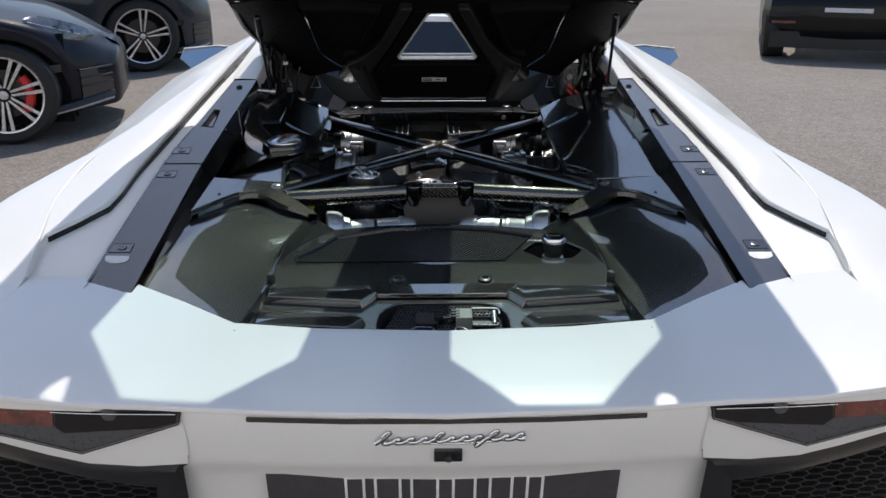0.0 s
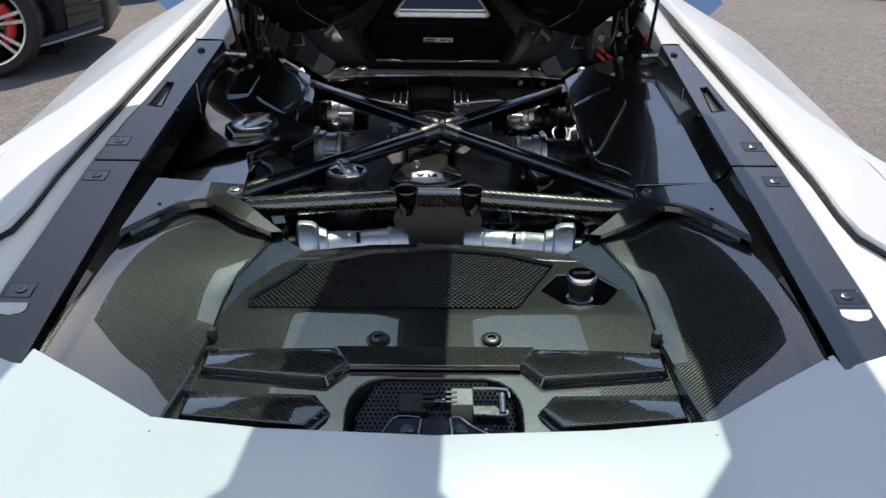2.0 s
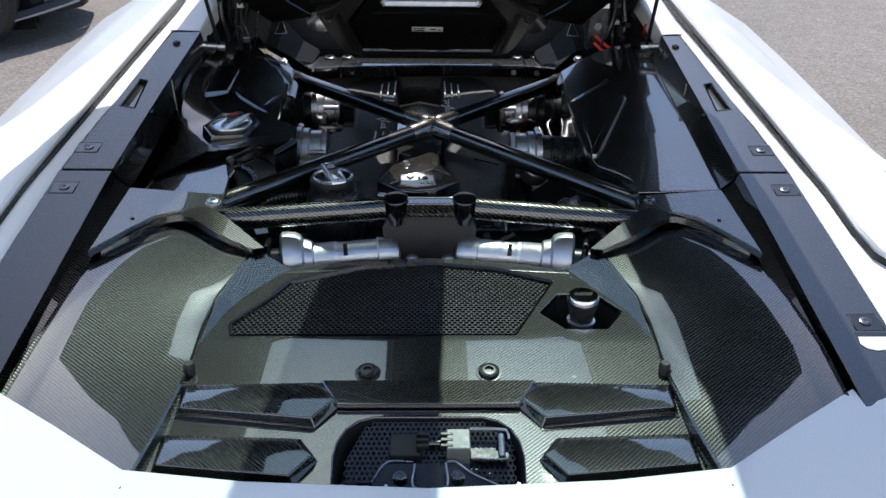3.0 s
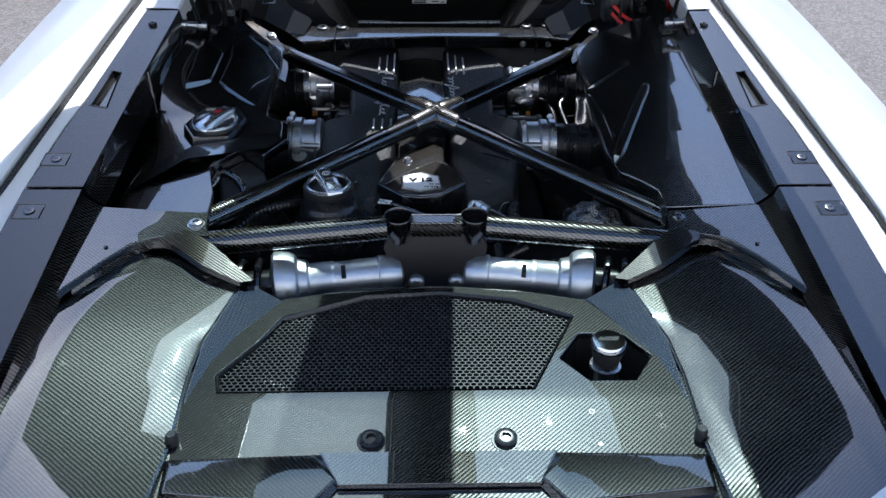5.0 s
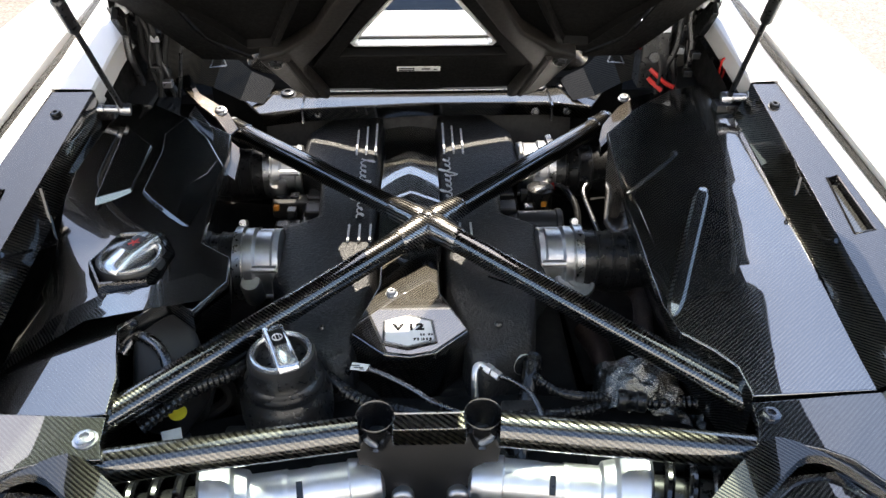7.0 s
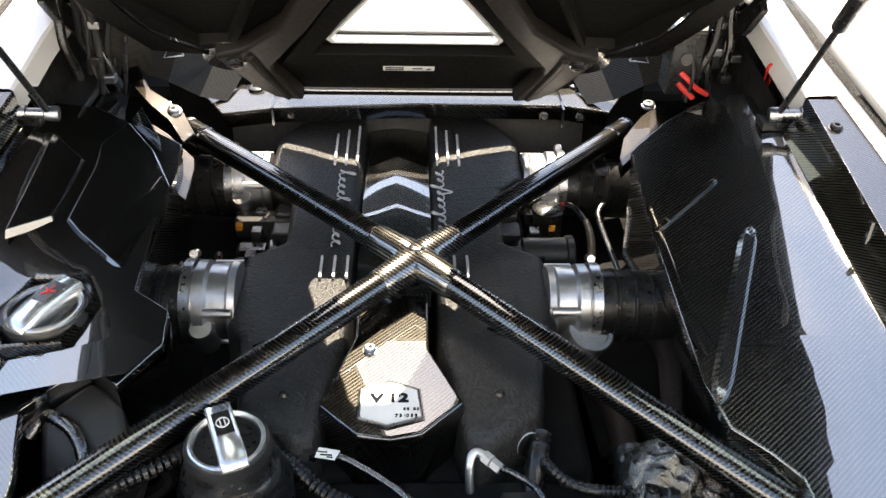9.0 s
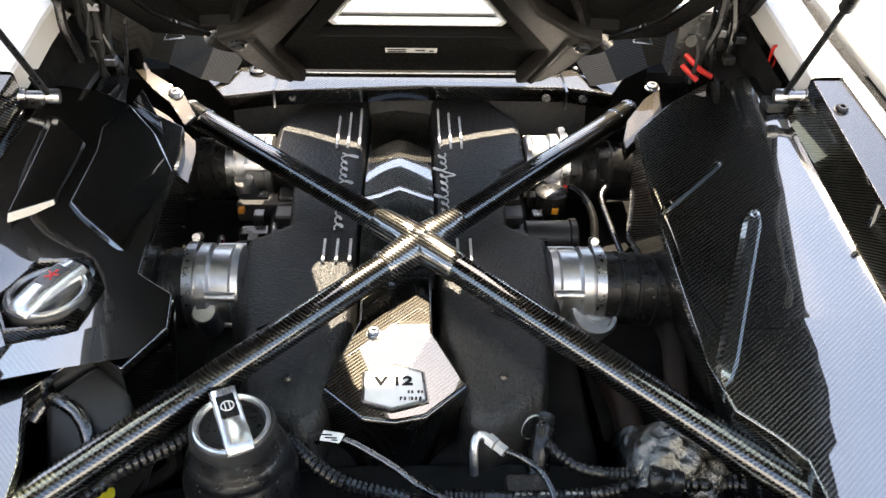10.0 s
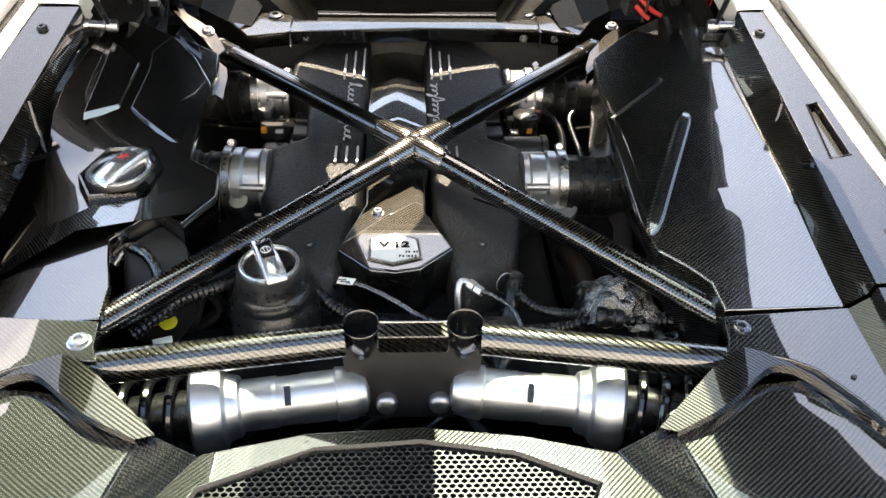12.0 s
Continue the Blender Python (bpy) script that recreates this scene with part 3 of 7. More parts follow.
    gl = [mir(s, [(0.815, 3.685, 0.985), (0.90, 3.689, 0.993), (1.03, 3.682, 0.978), (1.05, 3.671, 0.95), (0.985, 3.649, 0.897), (0.885, 3.654, 0.91)])]
    part("mirror_glass", slab([[(x, y - 0.004, z) for x, y, z in gl[0]]], (0, 0.003, 0)), MIRROR, m_ob, "mirror reflecting the sky")
    part("mirror_arm", hose(mir(s, [(0.66, 3.75, 0.80), (0.78, 3.75, 0.87), (0.90, 3.75, 0.92)]), 0.02, 10), GLOSS, m_ob)

# cabin ahead of the bay and the nose
roof = [[(-w, y, z - 0.1), (-w * 0.86, y, z - 0.01), (-w * 0.5, y, z + 0.012), (0, y, z + 0.016), (w * 0.5, y, z + 0.012), (w * 0.86, y, z - 0.01), (w, y, z - 0.1)]
        for y, z, w in ((3.48, 1.118, 0.56), (3.6, 1.13, 0.58), (3.85, 1.118, 0.58), (4.0, 1.08, 0.58))]
part("roof", sheet(roof, thick=0.02), WHITE, car, "white roof")
part("rear_window", sheet([[(-0.5, 3.31, 0.888), (0, 3.31, 0.893), (0.5, 3.31, 0.888)], [(-0.48, 3.49, 1.10), (0, 3.49, 1.125), (0.48, 3.49, 1.10)]]), DARK_GLASS, car, "dark rear window")
part("cowl_tray", sheet([[(-0.50, 2.80, 0.890), (0.50, 2.80, 0.890)], [(-0.5, 2.94, 0.888), (0.5, 2.94, 0.888)]], thick=0.02), PLASTIC, car)
part("cowl", sheet([[(-0.54, 2.94, 0.888), (0, 2.94, 0.890), (0.54, 2.94, 0.888)], [(-0.55, 3.32, 0.888), (0, 3.32, 0.892), (0.55, 3.32, 0.888)]], thick=0.03), WHITE, car, "white panel behind the lid hinges")
part("windscreen", sheet([[(-0.56, 4.0, 1.085), (0, 4.0, 1.1), (0.56, 4.0, 1.085)], [(-0.66, 4.9, 0.80), (0, 4.98, 0.83), (0.66, 4.9, 0.80)]]), DARK_GLASS, car, "raked dark windscreen")
nose = [[(-w, y, 0.2), (-w, y, 0.5), (-w * 0.93, y, z - 0.04), (-w * 0.6, y, z), (0, y, z + 0.01), (w * 0.6, y, z), (w * 0.93, y, z - 0.04), (w, y, 0.5), (w, y, 0.2)]
        for y, z, w in ((4.5, 0.86, 0.95), (4.9, 0.80, 0.97), (5.3, 0.70, 0.97), (5.7, 0.56, 0.9), (5.87, 0.42, 0.75), (5.90, 0.36, 0.60))]
nose.append([(x * 0.2, 5.905, 0.28 + (z - 0.28) * 0.1) for x, y, z in nose[-1]])
part("nose", sheet(nose), WHITE, car, "low white nose")
for s in (-1, 1):
    part("side_window", sheet([mir(s, [(0.585, 3.3, 1.0), (0.585, 3.9, 1.06), (0.62, 4.4, 0.93)]), mir(s, [(0.70, 3.1, 0.93), (0.78, 3.9, 0.84), (0.80, 4.5, 0.80)])]), DARK_GLASS, car)
    part("door", sheet([mir(s, [(0.76, 3.25, 0.88), (0.80, 3.6, 0.86), (0.84, 4.2, 0.82), (0.86, 4.55, 0.80)]), mir(s, [(0.89, 3.25, 0.72), (0.93, 3.6, 0.72), (0.95, 4.2, 0.68), (0.95, 4.55, 0.68)]), mir(s, [(0.86, 3.25, 0.2), (0.90, 3.6, 0.2), (0.93, 4.2, 0.2), (0.95, 4.55, 0.2)])]), WHITE, car, "white scissor door")
# dark tub under the bay
tub = bmesh.new()
sheet([[(-0.62, 1.12, 0.80), (0.62, 1.12, 0.80)], [(-0.62, 1.2, 0.62), (0.62, 1.2, 0.62)], [(-0.6, 2.85, 0.58), (0.6, 2.85, 0.58)], [(-0.56, 2.86, 0.885), (0.56, 2.86, 0.885)]], tub)
part("bay_tub", tub, DARK_MATT, car, "near-black floor of the engine bay")
for s in (-1, 1):
    part("tub_side", sheet([mir(s, [(0.62, 1.2, 0.60), (0.62, 2.86, 0.58)]), mir(s, [(0.60, 1.35, 0.86), (0.545, 2.86, 1.05)])]), DARK_MATT, car)

# white ledge ahead of the trim strips
for s in (-1, 1):
    led = [mir(s, [(xi - 0.003, y, rail_z(y) - 0.03), (xi, y, rail_z(y) + 0.001), (xi + 0.004, y, rail_z(y) + 0.004), (0.565, y, rail_z(y) + 0.006)]) for y, xi in ((2.444, 0.491 if s < 0 else 0.512), (2.56, 0.489 if s < 0 else 0.507), (2.68, 0.480 if s < 0 else 0.50), (2.80, 0.478 if s < 0 else 0.495))]
    part("bay_ledge", sheet(led), WHITE, car, "white painted ledge beside the hinge", angle=30)


def inner_x(s, y):
    return 0.517 - ((0.026 if s < 0 else 0.004) * max(0.0, (y - 1.95) / 0.49))


# ---- trim strips along the bay ----
SLOT = [(0.539, 2.106), (0.568, 2.113), (0.560, 2.219), (0.544, 2.214)]
SKIN = {-1: COVER_L, 1: COVER}
for s in (-1, 1):
    for a, b in ((1.40, 1.897), (1.903, 2.44)):
        outer = [(0.602, 1.40), (0.602, 1.897)] if a < 1.5 else [(0.600, 1.903), (0.588, 2.06), (0.579, 2.14), (0.566, 2.3), (0.556, 2.44)]
        hole = []
        if a > 1.5:
            hole = [[(s * x, y, rail_z(y) + 0.003) for x, y in SLOT]]
        top = [(s * x, y, rail_z(y) + 0.003) for x, y in ([(0.517, a)] + outer + [(inner_x(s, b), b), (inner_x(s, 0.5 * (a + b)), 0.5 * (a + b))])]
        strip = part("trim_strip", slab([top] + hole, (0, 0, -0.004)), CARBON_SATIN if s > 0 else STRIP, car, "carbon trim strip with slotted screws" if s > 0 else "gloss dark trim strip reflecting the sky", bevel=0.001)
        wall = [[(s * inner_x(s, y), y, rail_z(y) + 0.002) for y in (a, (a + b) / 2, b)], [(s * (inner_x(s, y) - 0.004), y, rail_z(y) - 0.012) for y in (a, (a + b) / 2, b)],
                [(s * 0.492, y, 0.897 + 0.13 * (y - 1.70) - 0.004) for y in (a, (a + b) / 2, b)]]
        part("inner_wall", sheet(wall), CARBON_LOW, strip, "dark woven inner face")
        for y in ((1.543, 1.848) if a < 1.5 else (1.968, 2.381)):
            x = 0.577 if y < 2.2 else 0.528
            zz = rail_z(y) + 0.0034
            if y < 2.2:
                wellr = [(-0.018, -0.015), (0.02, -0.015), (0.02, 0.015), (-0.018, 0.015)]
                part("recess", slab([[(s * (x + p), y + q, zz + 0.18 * q) for p, q in wellr]], (0, 0, -0.001)), GLOSS, strip, "small black recess")
                part("recess_edge", hose([(s * (x + p), y + q, zz + 0.18 * q) for p, q in wellr + wellr[:1]], 0.0009, 6, steps=1), STRIP, strip)
                part("screw", lathe([(0.0, 0.008), (0.001, 0.008), (0.0014, 0.0072), (0.0012, 0.003), (0.0004, 0.0028)], (s * x, y, zz + 0.0004), (0, -0.18, 1), 14), DARKSTEEL, strip)
            else:
                bolt((s * x, y, zz - 0.001), strip, 0.0075, (0, -0.18, 1), SATIN, "screw")
        if a < 1.5:
            oval = [(0.555, 1.514), (0.553, 1.502), (0.558, 1.494), (0.570, 1.490), (0.584, 1.492), (0.594, 1.499), (0.597, 1.514)]
            part("plug_shade", slab([[(s * x, y + 0.009, rail_z(y + 0.009) + 0.0036) for x, y in oval]], (0, 0, -0.001)), GLOSS, strip)
            part("oval_plug", slab([[(s * x, y, rail_z(y) + 0.0044) for x, y in oval]], (0, 0, -0.001)), LABEL, strip, "pale oval plug")
        else:
            # shallow woven slot in the top and a scoop in the inner face
            rim = SLOT + SLOT[:1]
            cup = sheet([[(s * x, y, rail_z(y) + 0.002) for x, y in rim], [(s * (0.553 + (x - 0.553) * 0.9), y, rail_z(y) - 0.007) for x, y in rim]])
            slab([[(s * (0.553 + (x - 0.553) * 0.95), y, rail_z(y) - 0.006) for x, y in SLOT]], (0, 0, -0.003), cup)
            part("slot_pocket", cup, COVER, strip, "woven carbon slot pocket")
            part("slot_edge", hose([(s * x, y, rail_z(y) + 0.003) for x, y in rim], 0.0016, 6, steps=1), STRIP, strip)
            scoop = [(2.220, 0.001), (2.204, -0.062), (2.196, -0.066), (2.110, -0.012), (2.096, 0.001)]
            lip = [(s * (inner_x(s, y) - 0.003 + 0.12 * min(0.0, dz)), y, rail_z(y) + dz) for y, dz in scoop]
            deep = [(x + s * 0.012, y, z) for x, y, z in lip]
            part("scoop", slab([deep], (s * 0.002, 0, 0)), CARBON_LOW, strip, "woven scoop in the inner face")
            part("scoop_edge", hose(lip, 0.004, 8, steps=2), STRIP, strip)

# ---- rear side covers ----
for s in (-1, 1):
    # (outer, ridge foot, middle, inner) from the lip to the arm
    rows = []
    for y, xo, xi, lift in ((1.29, 0.515, 0.322, 0.0), (1.40, 0.507, 0.311, 0.0), (1.50, 0.502, 0.306, 0.0), (1.60, 0.499, 0.310, 0.002), (1.66, 0.496, 0.304, 0.006), (1.70, 0.494, 0.291, 0.010), (1.75, 0.475, 0.276, 0.014), (1.79, 0.435, 0.268, 0.016), (1.818, 0.418, 0.34, 0.020)):
        zo = min(0.853 + 0.11 * (y - 1.40) + (0.021 if s > 0 else 0.010) * min(1.0, max(0.0, (y - 1.38) / 0.12)), 0.889)
        xc = xi + 0.035
        zc = 0.844 + 0.055 * max(0, y - 1.55) + lift
        rows.append(mir(s, [(xo, y, zo), (xo - 0.006, y, zo - 0.002), (xo + (xi - xo) * 0.17, y, zo + (zc - zo) * 0.07 - 0.001), (xo + (xi - xo) * 0.21, y, zo + (zc - zo) * 0.12 - 0.001), (xo + (xi - xo) * 0.5, y, zo + (zc - zo) * 0.46 - 0.001), (xo + (xi - xo) * 0.8, y, zo + (zc - zo) * 0.8 - 0.001), (xi + 0.003, y, zc), (xi, y, zc - 0.002), (xi - 0.0005, y, zc - 0.03)]))
    side = part("side_cover", sheet(rows, thick=0.004), SKIN[s], car, "glossy carbon side cover", angle=24)
    # inner wedge that runs down to the centre cover
    wedge = [mir(s, [(0.268, 1.775, 0.873), (0.290, 1.70, 0.864), (0.303, 1.66, 0.857), (0.306, 1.56, 0.8455)]), mir(s, [(0.215, 1.765, 0.843), (0.255, 1.70, 0.8395), (0.282, 1.63, 0.839), (0.300, 1.553, 0.839)])]
    part("wedge_panel", sheet(wedge, thick=0.006), SKIN[s], side, "carbon wedge panel", bevel=0.0015)
    # raised arm over the shock mount
    crest = [(0.485, 1.725, 0.897), (0.452, 1.768, 0.902), (0.423, 1.808, 0.905), (0.402, 1.823, 0.906), (0.376, 1.820, 0.905), (0.325, 1.780, 0.896), (0.270, 1.757, 0.882)]
    front_e = [(0.489, 1.729, 0.898), (0.456, 1.774, 0.903), (0.427, 1.814, 0.906), (0.404, 1.830, 0.908), (0.384, 1.838, 0.910), (0.343, 1.840, 0.910), (0.253, 1.764, 0.880)]
    foot = [(x, y + 0.002 * k if k < 3 else y + 0.005, z - (0.014, 0.017, 0.019, 0.019, 0.019, 0.017, 0.012)[k]) for k, (x, y, z) in enumerate(crest)]
    mid = [tuple(0.55 * p + 0.45 * q - (0.004 if k == 1 else 0) for k, (p, q) in enumerate(zip(c, f))) for c, f in zip(crest, foot)]
    hem = [(x - 0.001, y + 0.003, z - 0.05) for x, y, z in front_e]
    arm_rows = [[tuple(v) for v in smooth_line(mir(s, r), 3)] for r in (hem, front_e, crest, mid, foot)]
    part("shock_arm", sheet(arm_rows, thick=0.001), CARBON_ARM, side, "raised carbon arch over the shock mount", angle=22)
    # front side cover: the tray beside the brace
    z1 = 0.909
    ix = 0.338 if s < 0 else 0.353
    shape = [(0.494, 1.70), (0.493, 1.897), (ix, 1.897), (ix - 0.004, 1.862), (ix - 0.012, 1.84), (0.384, 1.836), (0.404, 1.828), (0.427, 1.812), (0.456, 1.772)]
    tri = slab([[(s * x, y, z1 + 0.05 * (y - 1.87) + 0.09 * max(0, x - 0.36) * (1 if y > 1.8 else 0.6)) for x, y in shape]], (0, 0, -0.012))
    tray = part("mount_cover", tri, SKIN[s], car, "glossy carbon cover over the shock mount", bevel=0.0015)
    bolt((-0.350, 1.866, 0.909) if s < 0 else (0.367, 1.878, 0.908), tray, 0.0105, (0, 0, 1), STEEL if s < 0 else DARKSTEEL)
    part("pin", lathe([(0, 0.003), (0.0012, 0.003), (0.0016, 0.002)], (s * 0.46, 1.80, 0.9125), (0, 0, 1), 10), SATIN, tray)


def tray_z(x, y):
    """Height of the trays; the right one leans inwards, less so beyond an oblique crease."""
    z = 0.911 + 0.10 * (y - 1.90)
    if x < 0:
        return z + 0.12 * max(0.0, -x - 0.37)
    crease = 0.357 + 0.2267 * (y - 1.913)
    z += (0.05 + 0.12 * min(1.0, max(0.0, (y - 1.92) / 0.16))) * (min(x, crease) - 0.30)
    return z + 0.035 * max(0.0, x - crease)


def tray_slab(s, pts):
    """Tray plate with a crease: its outer part leans inwards towards the front."""
    bm = bmesh.new()
    vs = [bm.verts.new((s * x, y, 0)) for x, y in pts]
    es = [bm.edges.new((vs[i - 1], vs[i])) for i in range(len(vs))]
    bmesh.ops.triangle_fill(bm, edges=es, use_beauty=True, use_dissolve=True)
    for k in range(12):
        bmesh.ops.bisect_plane(bm, geom=bm.verts[:] + bm.edges[:] + bm.faces[:], plane_co=(0, 1.95 + 0.05 * k, 0), plane_no=(0, 1, 0))
    for x in (0.32, 0.345, 0.37, 0.40, 0.44):
        bmesh.ops.bisect_plane(bm, geom=bm.verts[:] + bm.edges[:] + bm.faces[:], plane_co=(s * x, 0, 0), plane_no=(1, 0, 0))
    if s > 0:
        bmesh.ops.bisect_plane(bm, geom=bm.verts[:] + bm.edges[:] + bm.faces[:], plane_co=(0.357, 1.913, 0), plane_no=(1, -0.2267, 0))
    for v in bm.verts:
        x, y = abs(v.co.x), v.co.y
        if s > 0:
            v.co.z = tray_z(x, y)
        else:
            f = min(1.0, max(0.0, (y - 2.18) / 0.09))
            v.co.z = 0.911 + 0.10 * (y - 1.90) + (-0.14 + 0.40 * f) * max(0.0, x - 0.32 - 0.05 * f) + 0.05 * f * (x - 0.30)
    out = bmesh.ops.extrude_face_region(bm, geom=bm.faces[:])
    bmesh.ops.translate(bm, verts=[v for v in out["geom"] if isinstance(v, bmesh.types.BMVert)], vec=(0, 0, -0.012))
    return bm


def tray_poly(s, pts, lift=0.0):
    return [(s * x, y, tray_z(x, y) + lift) for x, y in pts]


# right tray: broad woven plate with two pressed ribs
rt = part("tray_cover", tray_slab(1, [(0.493, 1.903), (0.356, 1.903), (0.352, 1.945), (0.333, 1.971), (0.303, 2.003), (0.293, 2.06), (0.292, 2.29), (0.299, 2.450), (0.36, 2.51), (0.42, 2.545), (0.47, 2.55), (0.500, 2.53), (0.497, 2.40), (0.493, 2.2)]), CARBON, car, "broad glossy carbon tray with pressed ribs", bevel=0.002, angle=30)


def rib(a, b, w, parent, mat, h=0.007):
    a, b = Vector(a), Vector(b)
    d = (b - a).normalized()
    n = Vector((-d.y, d.x, 0)).normalized()
    rows = []
    for t in (0, 0.04, 0.12, 0.9, 0.97, 1):
        q = a.lerp(b, t)
        k = 0.15 if t in (0, 1) else 0.75 if t in (0.04, 0.97) else 1
        rows.append([q + n * w * k + Vector((0, 0, -0.001)), q + n * w * 0.55 * k + Vector((0, 0, h * k)), q - n * w * 0.55 * k + Vector((0, 0, h * k)), q - n * w * k + Vector((0, 0, -0.001))])
    return part("rib", sheet(rows), mat, parent)


rib((0.300, 2.03, tray_z(0.3, 2.03)), (0.402, 2.27, tray_z(0.402, 2.27)), 0.011, rt, CARBON)
rib((0.296, 2.285, tray_z(0.296, 2.285)), (0.388, 2.365, tray_z(0.388, 2.365)), 0.006, rt, CARBON, 0.005)
part("tray_skirt", sheet([tray_poly(1, [(0.356, 1.90), (0.352, 1.945), (0.333, 1.971), (0.303, 2.003), (0.293, 2.06), (0.292, 2.29), (0.30, 2.44)], -0.01), [(x, y, 0.80) for x, y in ((0.36, 1.90), (0.358, 1.95), (0.352, 1.98), (0.34, 2.01), (0.335, 2.06), (0.335, 2.29), (0.31, 2.44))]]), CARBON, rt)
# left tray: coolant filler on a hexagonal plateau, cut away over a black cover
lt = part("tray_cover", tray_slab(-1, [(0.493, 1.903), (0.340, 1.903), (0.343, 1.956), (0.364, 2.034), (0.352, 2.046), (0.314, 2.083), (0.280, 2.057), (0.247, 2.110), (0.252, 2.157), (0.294, 2.188), (0.298, 2.30), (0.294, 2.40), (0.30, 2.46), (0.345, 2.49), (0.42, 2.515), (0.472, 2.50), (0.482, 2.36), (0.490, 2.2)]), TRAY_L, car, "glossy carbon tray round the coolant filler", bevel=0.002, angle=30)
part("tray_skirt", sheet([tray_poly(-1, [(0.348, 1.90), (0.347, 1.956), (0.364, 2.034), (0.352, 2.046), (0.314, 2.083), (0.280, 2.057), (0.247, 2.110), (0.252, 2.157), (0.294, 2.188), (0.298, 2.30), (0.30, 2.46)], -0.01), [(-x, y, 0.80) for x, y in ((0.36, 1.90), (0.36, 1.956), (0.38, 2.034), (0.36, 2.056), (0.32, 2.095), (0.29, 2.072), (0.262, 2.12), (0.267, 2.16), (0.31, 2.188), (0.32, 2.30), (0.32, 2.44))]]), TRAY_L, lt)
cap_c = (-0.377, 2.152)
plateau = [(cap_c[0] - 0.058, cap_c[1] - 0.01), (cap_c[0] - 0.03, cap_c[1] + 0.055), (cap_c[0] + 0.035, cap_c[1] + 0.058), (cap_c[0] + 0.056, cap_c[1] + 0.02), (cap_c[0] + 0.035, cap_c[1] - 0.052), (cap_c[0] - 0.03, cap_c[1] - 0.06)]
pz = tray_z(cap_c[0], cap_c[1])
pl_rows = [[(cap_c[0] + (x - cap_c[0]) * k, cap_c[1] + (y - cap_c[1]) * k, pz + dz + 0.1 * (y - cap_c[1]) * k) for x, y in plateau + plateau[:1]] for k, dz in ((0.99, -0.03), (0.89, 0.006), (0.84, 0.0065), (0.79, 0.0), (0.77, -0.02))]
part("filler_plateau", sheet(pl_rows), CARBON_ARM, lt, "hexagonal carbon collar")


def filler_cap(at, r, parent, label, mark, lean):
    """Round black cap with a satin chrome ring and a raised bar grip; lean: the grip's sideways slope."""
    body = part("filler_cap", lathe([(-0.03, r * 1.06), (0.0, r * 1.06), (0.004, r * 1.02), (0.003, r * 0.8), (-0.014, r * 0.76), (-0.016, 0.001)], at, (0, 0, 1), 40), PLASTIC, parent, label)
    part("chrome_ring", lathe([(0.002, r * 0.955), (0.0065, r * 0.94), (0.0075, r * 0.90), (0.0068, r * 0.83), (0.003, r * 0.80), (-0.002, r * 0.795)], at, (0, 0, 1), 40, caps=False), SATIN_CHROME, body, "satin chrome rim")
    d = Vector((lean, 1, 0)).normalized()
    n = Vector((d.y, -d.x, 0))
    rows = []
    for t, h, w in ((-0.98, 0.002, 0.33), (-0.95, 0.008, 0.32), (-0.78, 0.013, 0.33), (-0.2, 0.0175, 0.32), (0.6, 0.018, 0.32), (0.96, 0.016, 0.33), (1.02, 0.010, 0.31), (1.03, 0.002, 0.32)):
        q = Vector(at) + d * r * t
        rows.append([q + n * r * w + Vector((0, 0, -0.012)), q + n * r * w + Vector((0, 0, h - 0.002)), q + n * r * (w - 0.05) + Vector((0, 0, h)), q - n * r * (w - 0.05) + Vector((0, 0, h)), q - n * r * w + Vector((0, 0, h - 0.002)), q - n * r * w + Vector((0, 0, -0.012))])
    grip = part("grip_bar", sheet(rows), SATIN_CHROME, body, "satin chrome grip bar", angle=50)
    c, k = Vector(at) + d * r * 0.27 + Vector((0, 0, 0.0183)), r * 0.215
    part("printed_field", slab([[c + d * k * 1.75 + n * k, c + d * k * 1.75 - n * k, c - d * k * 1.75 - n * k, c - d * k * 1.75 + n * k]], (0, 0, 0.0005)), SATIN, grip, "black printed field")
    if mark is RED:
        for a in range(5):
            e = d * math.cos(a * 1.257) * k * 0.95 + n * math.sin(a * 1.257) * k * 0.75
            part("mark_stroke", hose([c + e * 0.15 + Vector((0, 0, 0.0008)), c + e + Vector((0, 0, 0.0008))], r * 0.022, 6, steps=1), mark, grip)
    else:
        loop = [c + d * math.cos(a * math.pi / 8) * k * 0.72 + n * math.sin(a * math.pi / 8) * k * 0.72 + Vector((0, 0, 0.0008)) for a in range(17)]
        part("mark_ring", hose(loop, r * 0.02, 6, steps=1), mark, grip)
        for o in (-0.25, 0.25):
            part("mark_stroke", hose([c + d * k * 0.5 + n * k * o + Vector((0, 0, 0.0008)), c - d * k * 0.5 + n * k * o + Vector((0, 0, 0.0008))], r * 0.018, 6, steps=1), mark, grip)
    return body


filler_cap((cap_c[0], cap_c[1], pz + 0.002), 0.042, lt, "chrome-rimmed black coolant cap", RED, 0.5)
# pressed facets in the front half of the tray


def left_front_z(x, y):
    return 0.911 + 0.10 * (y - 1.90) + 0.26 * max(0.0, x - 0.37) + 0.05 * (x - 0.30)


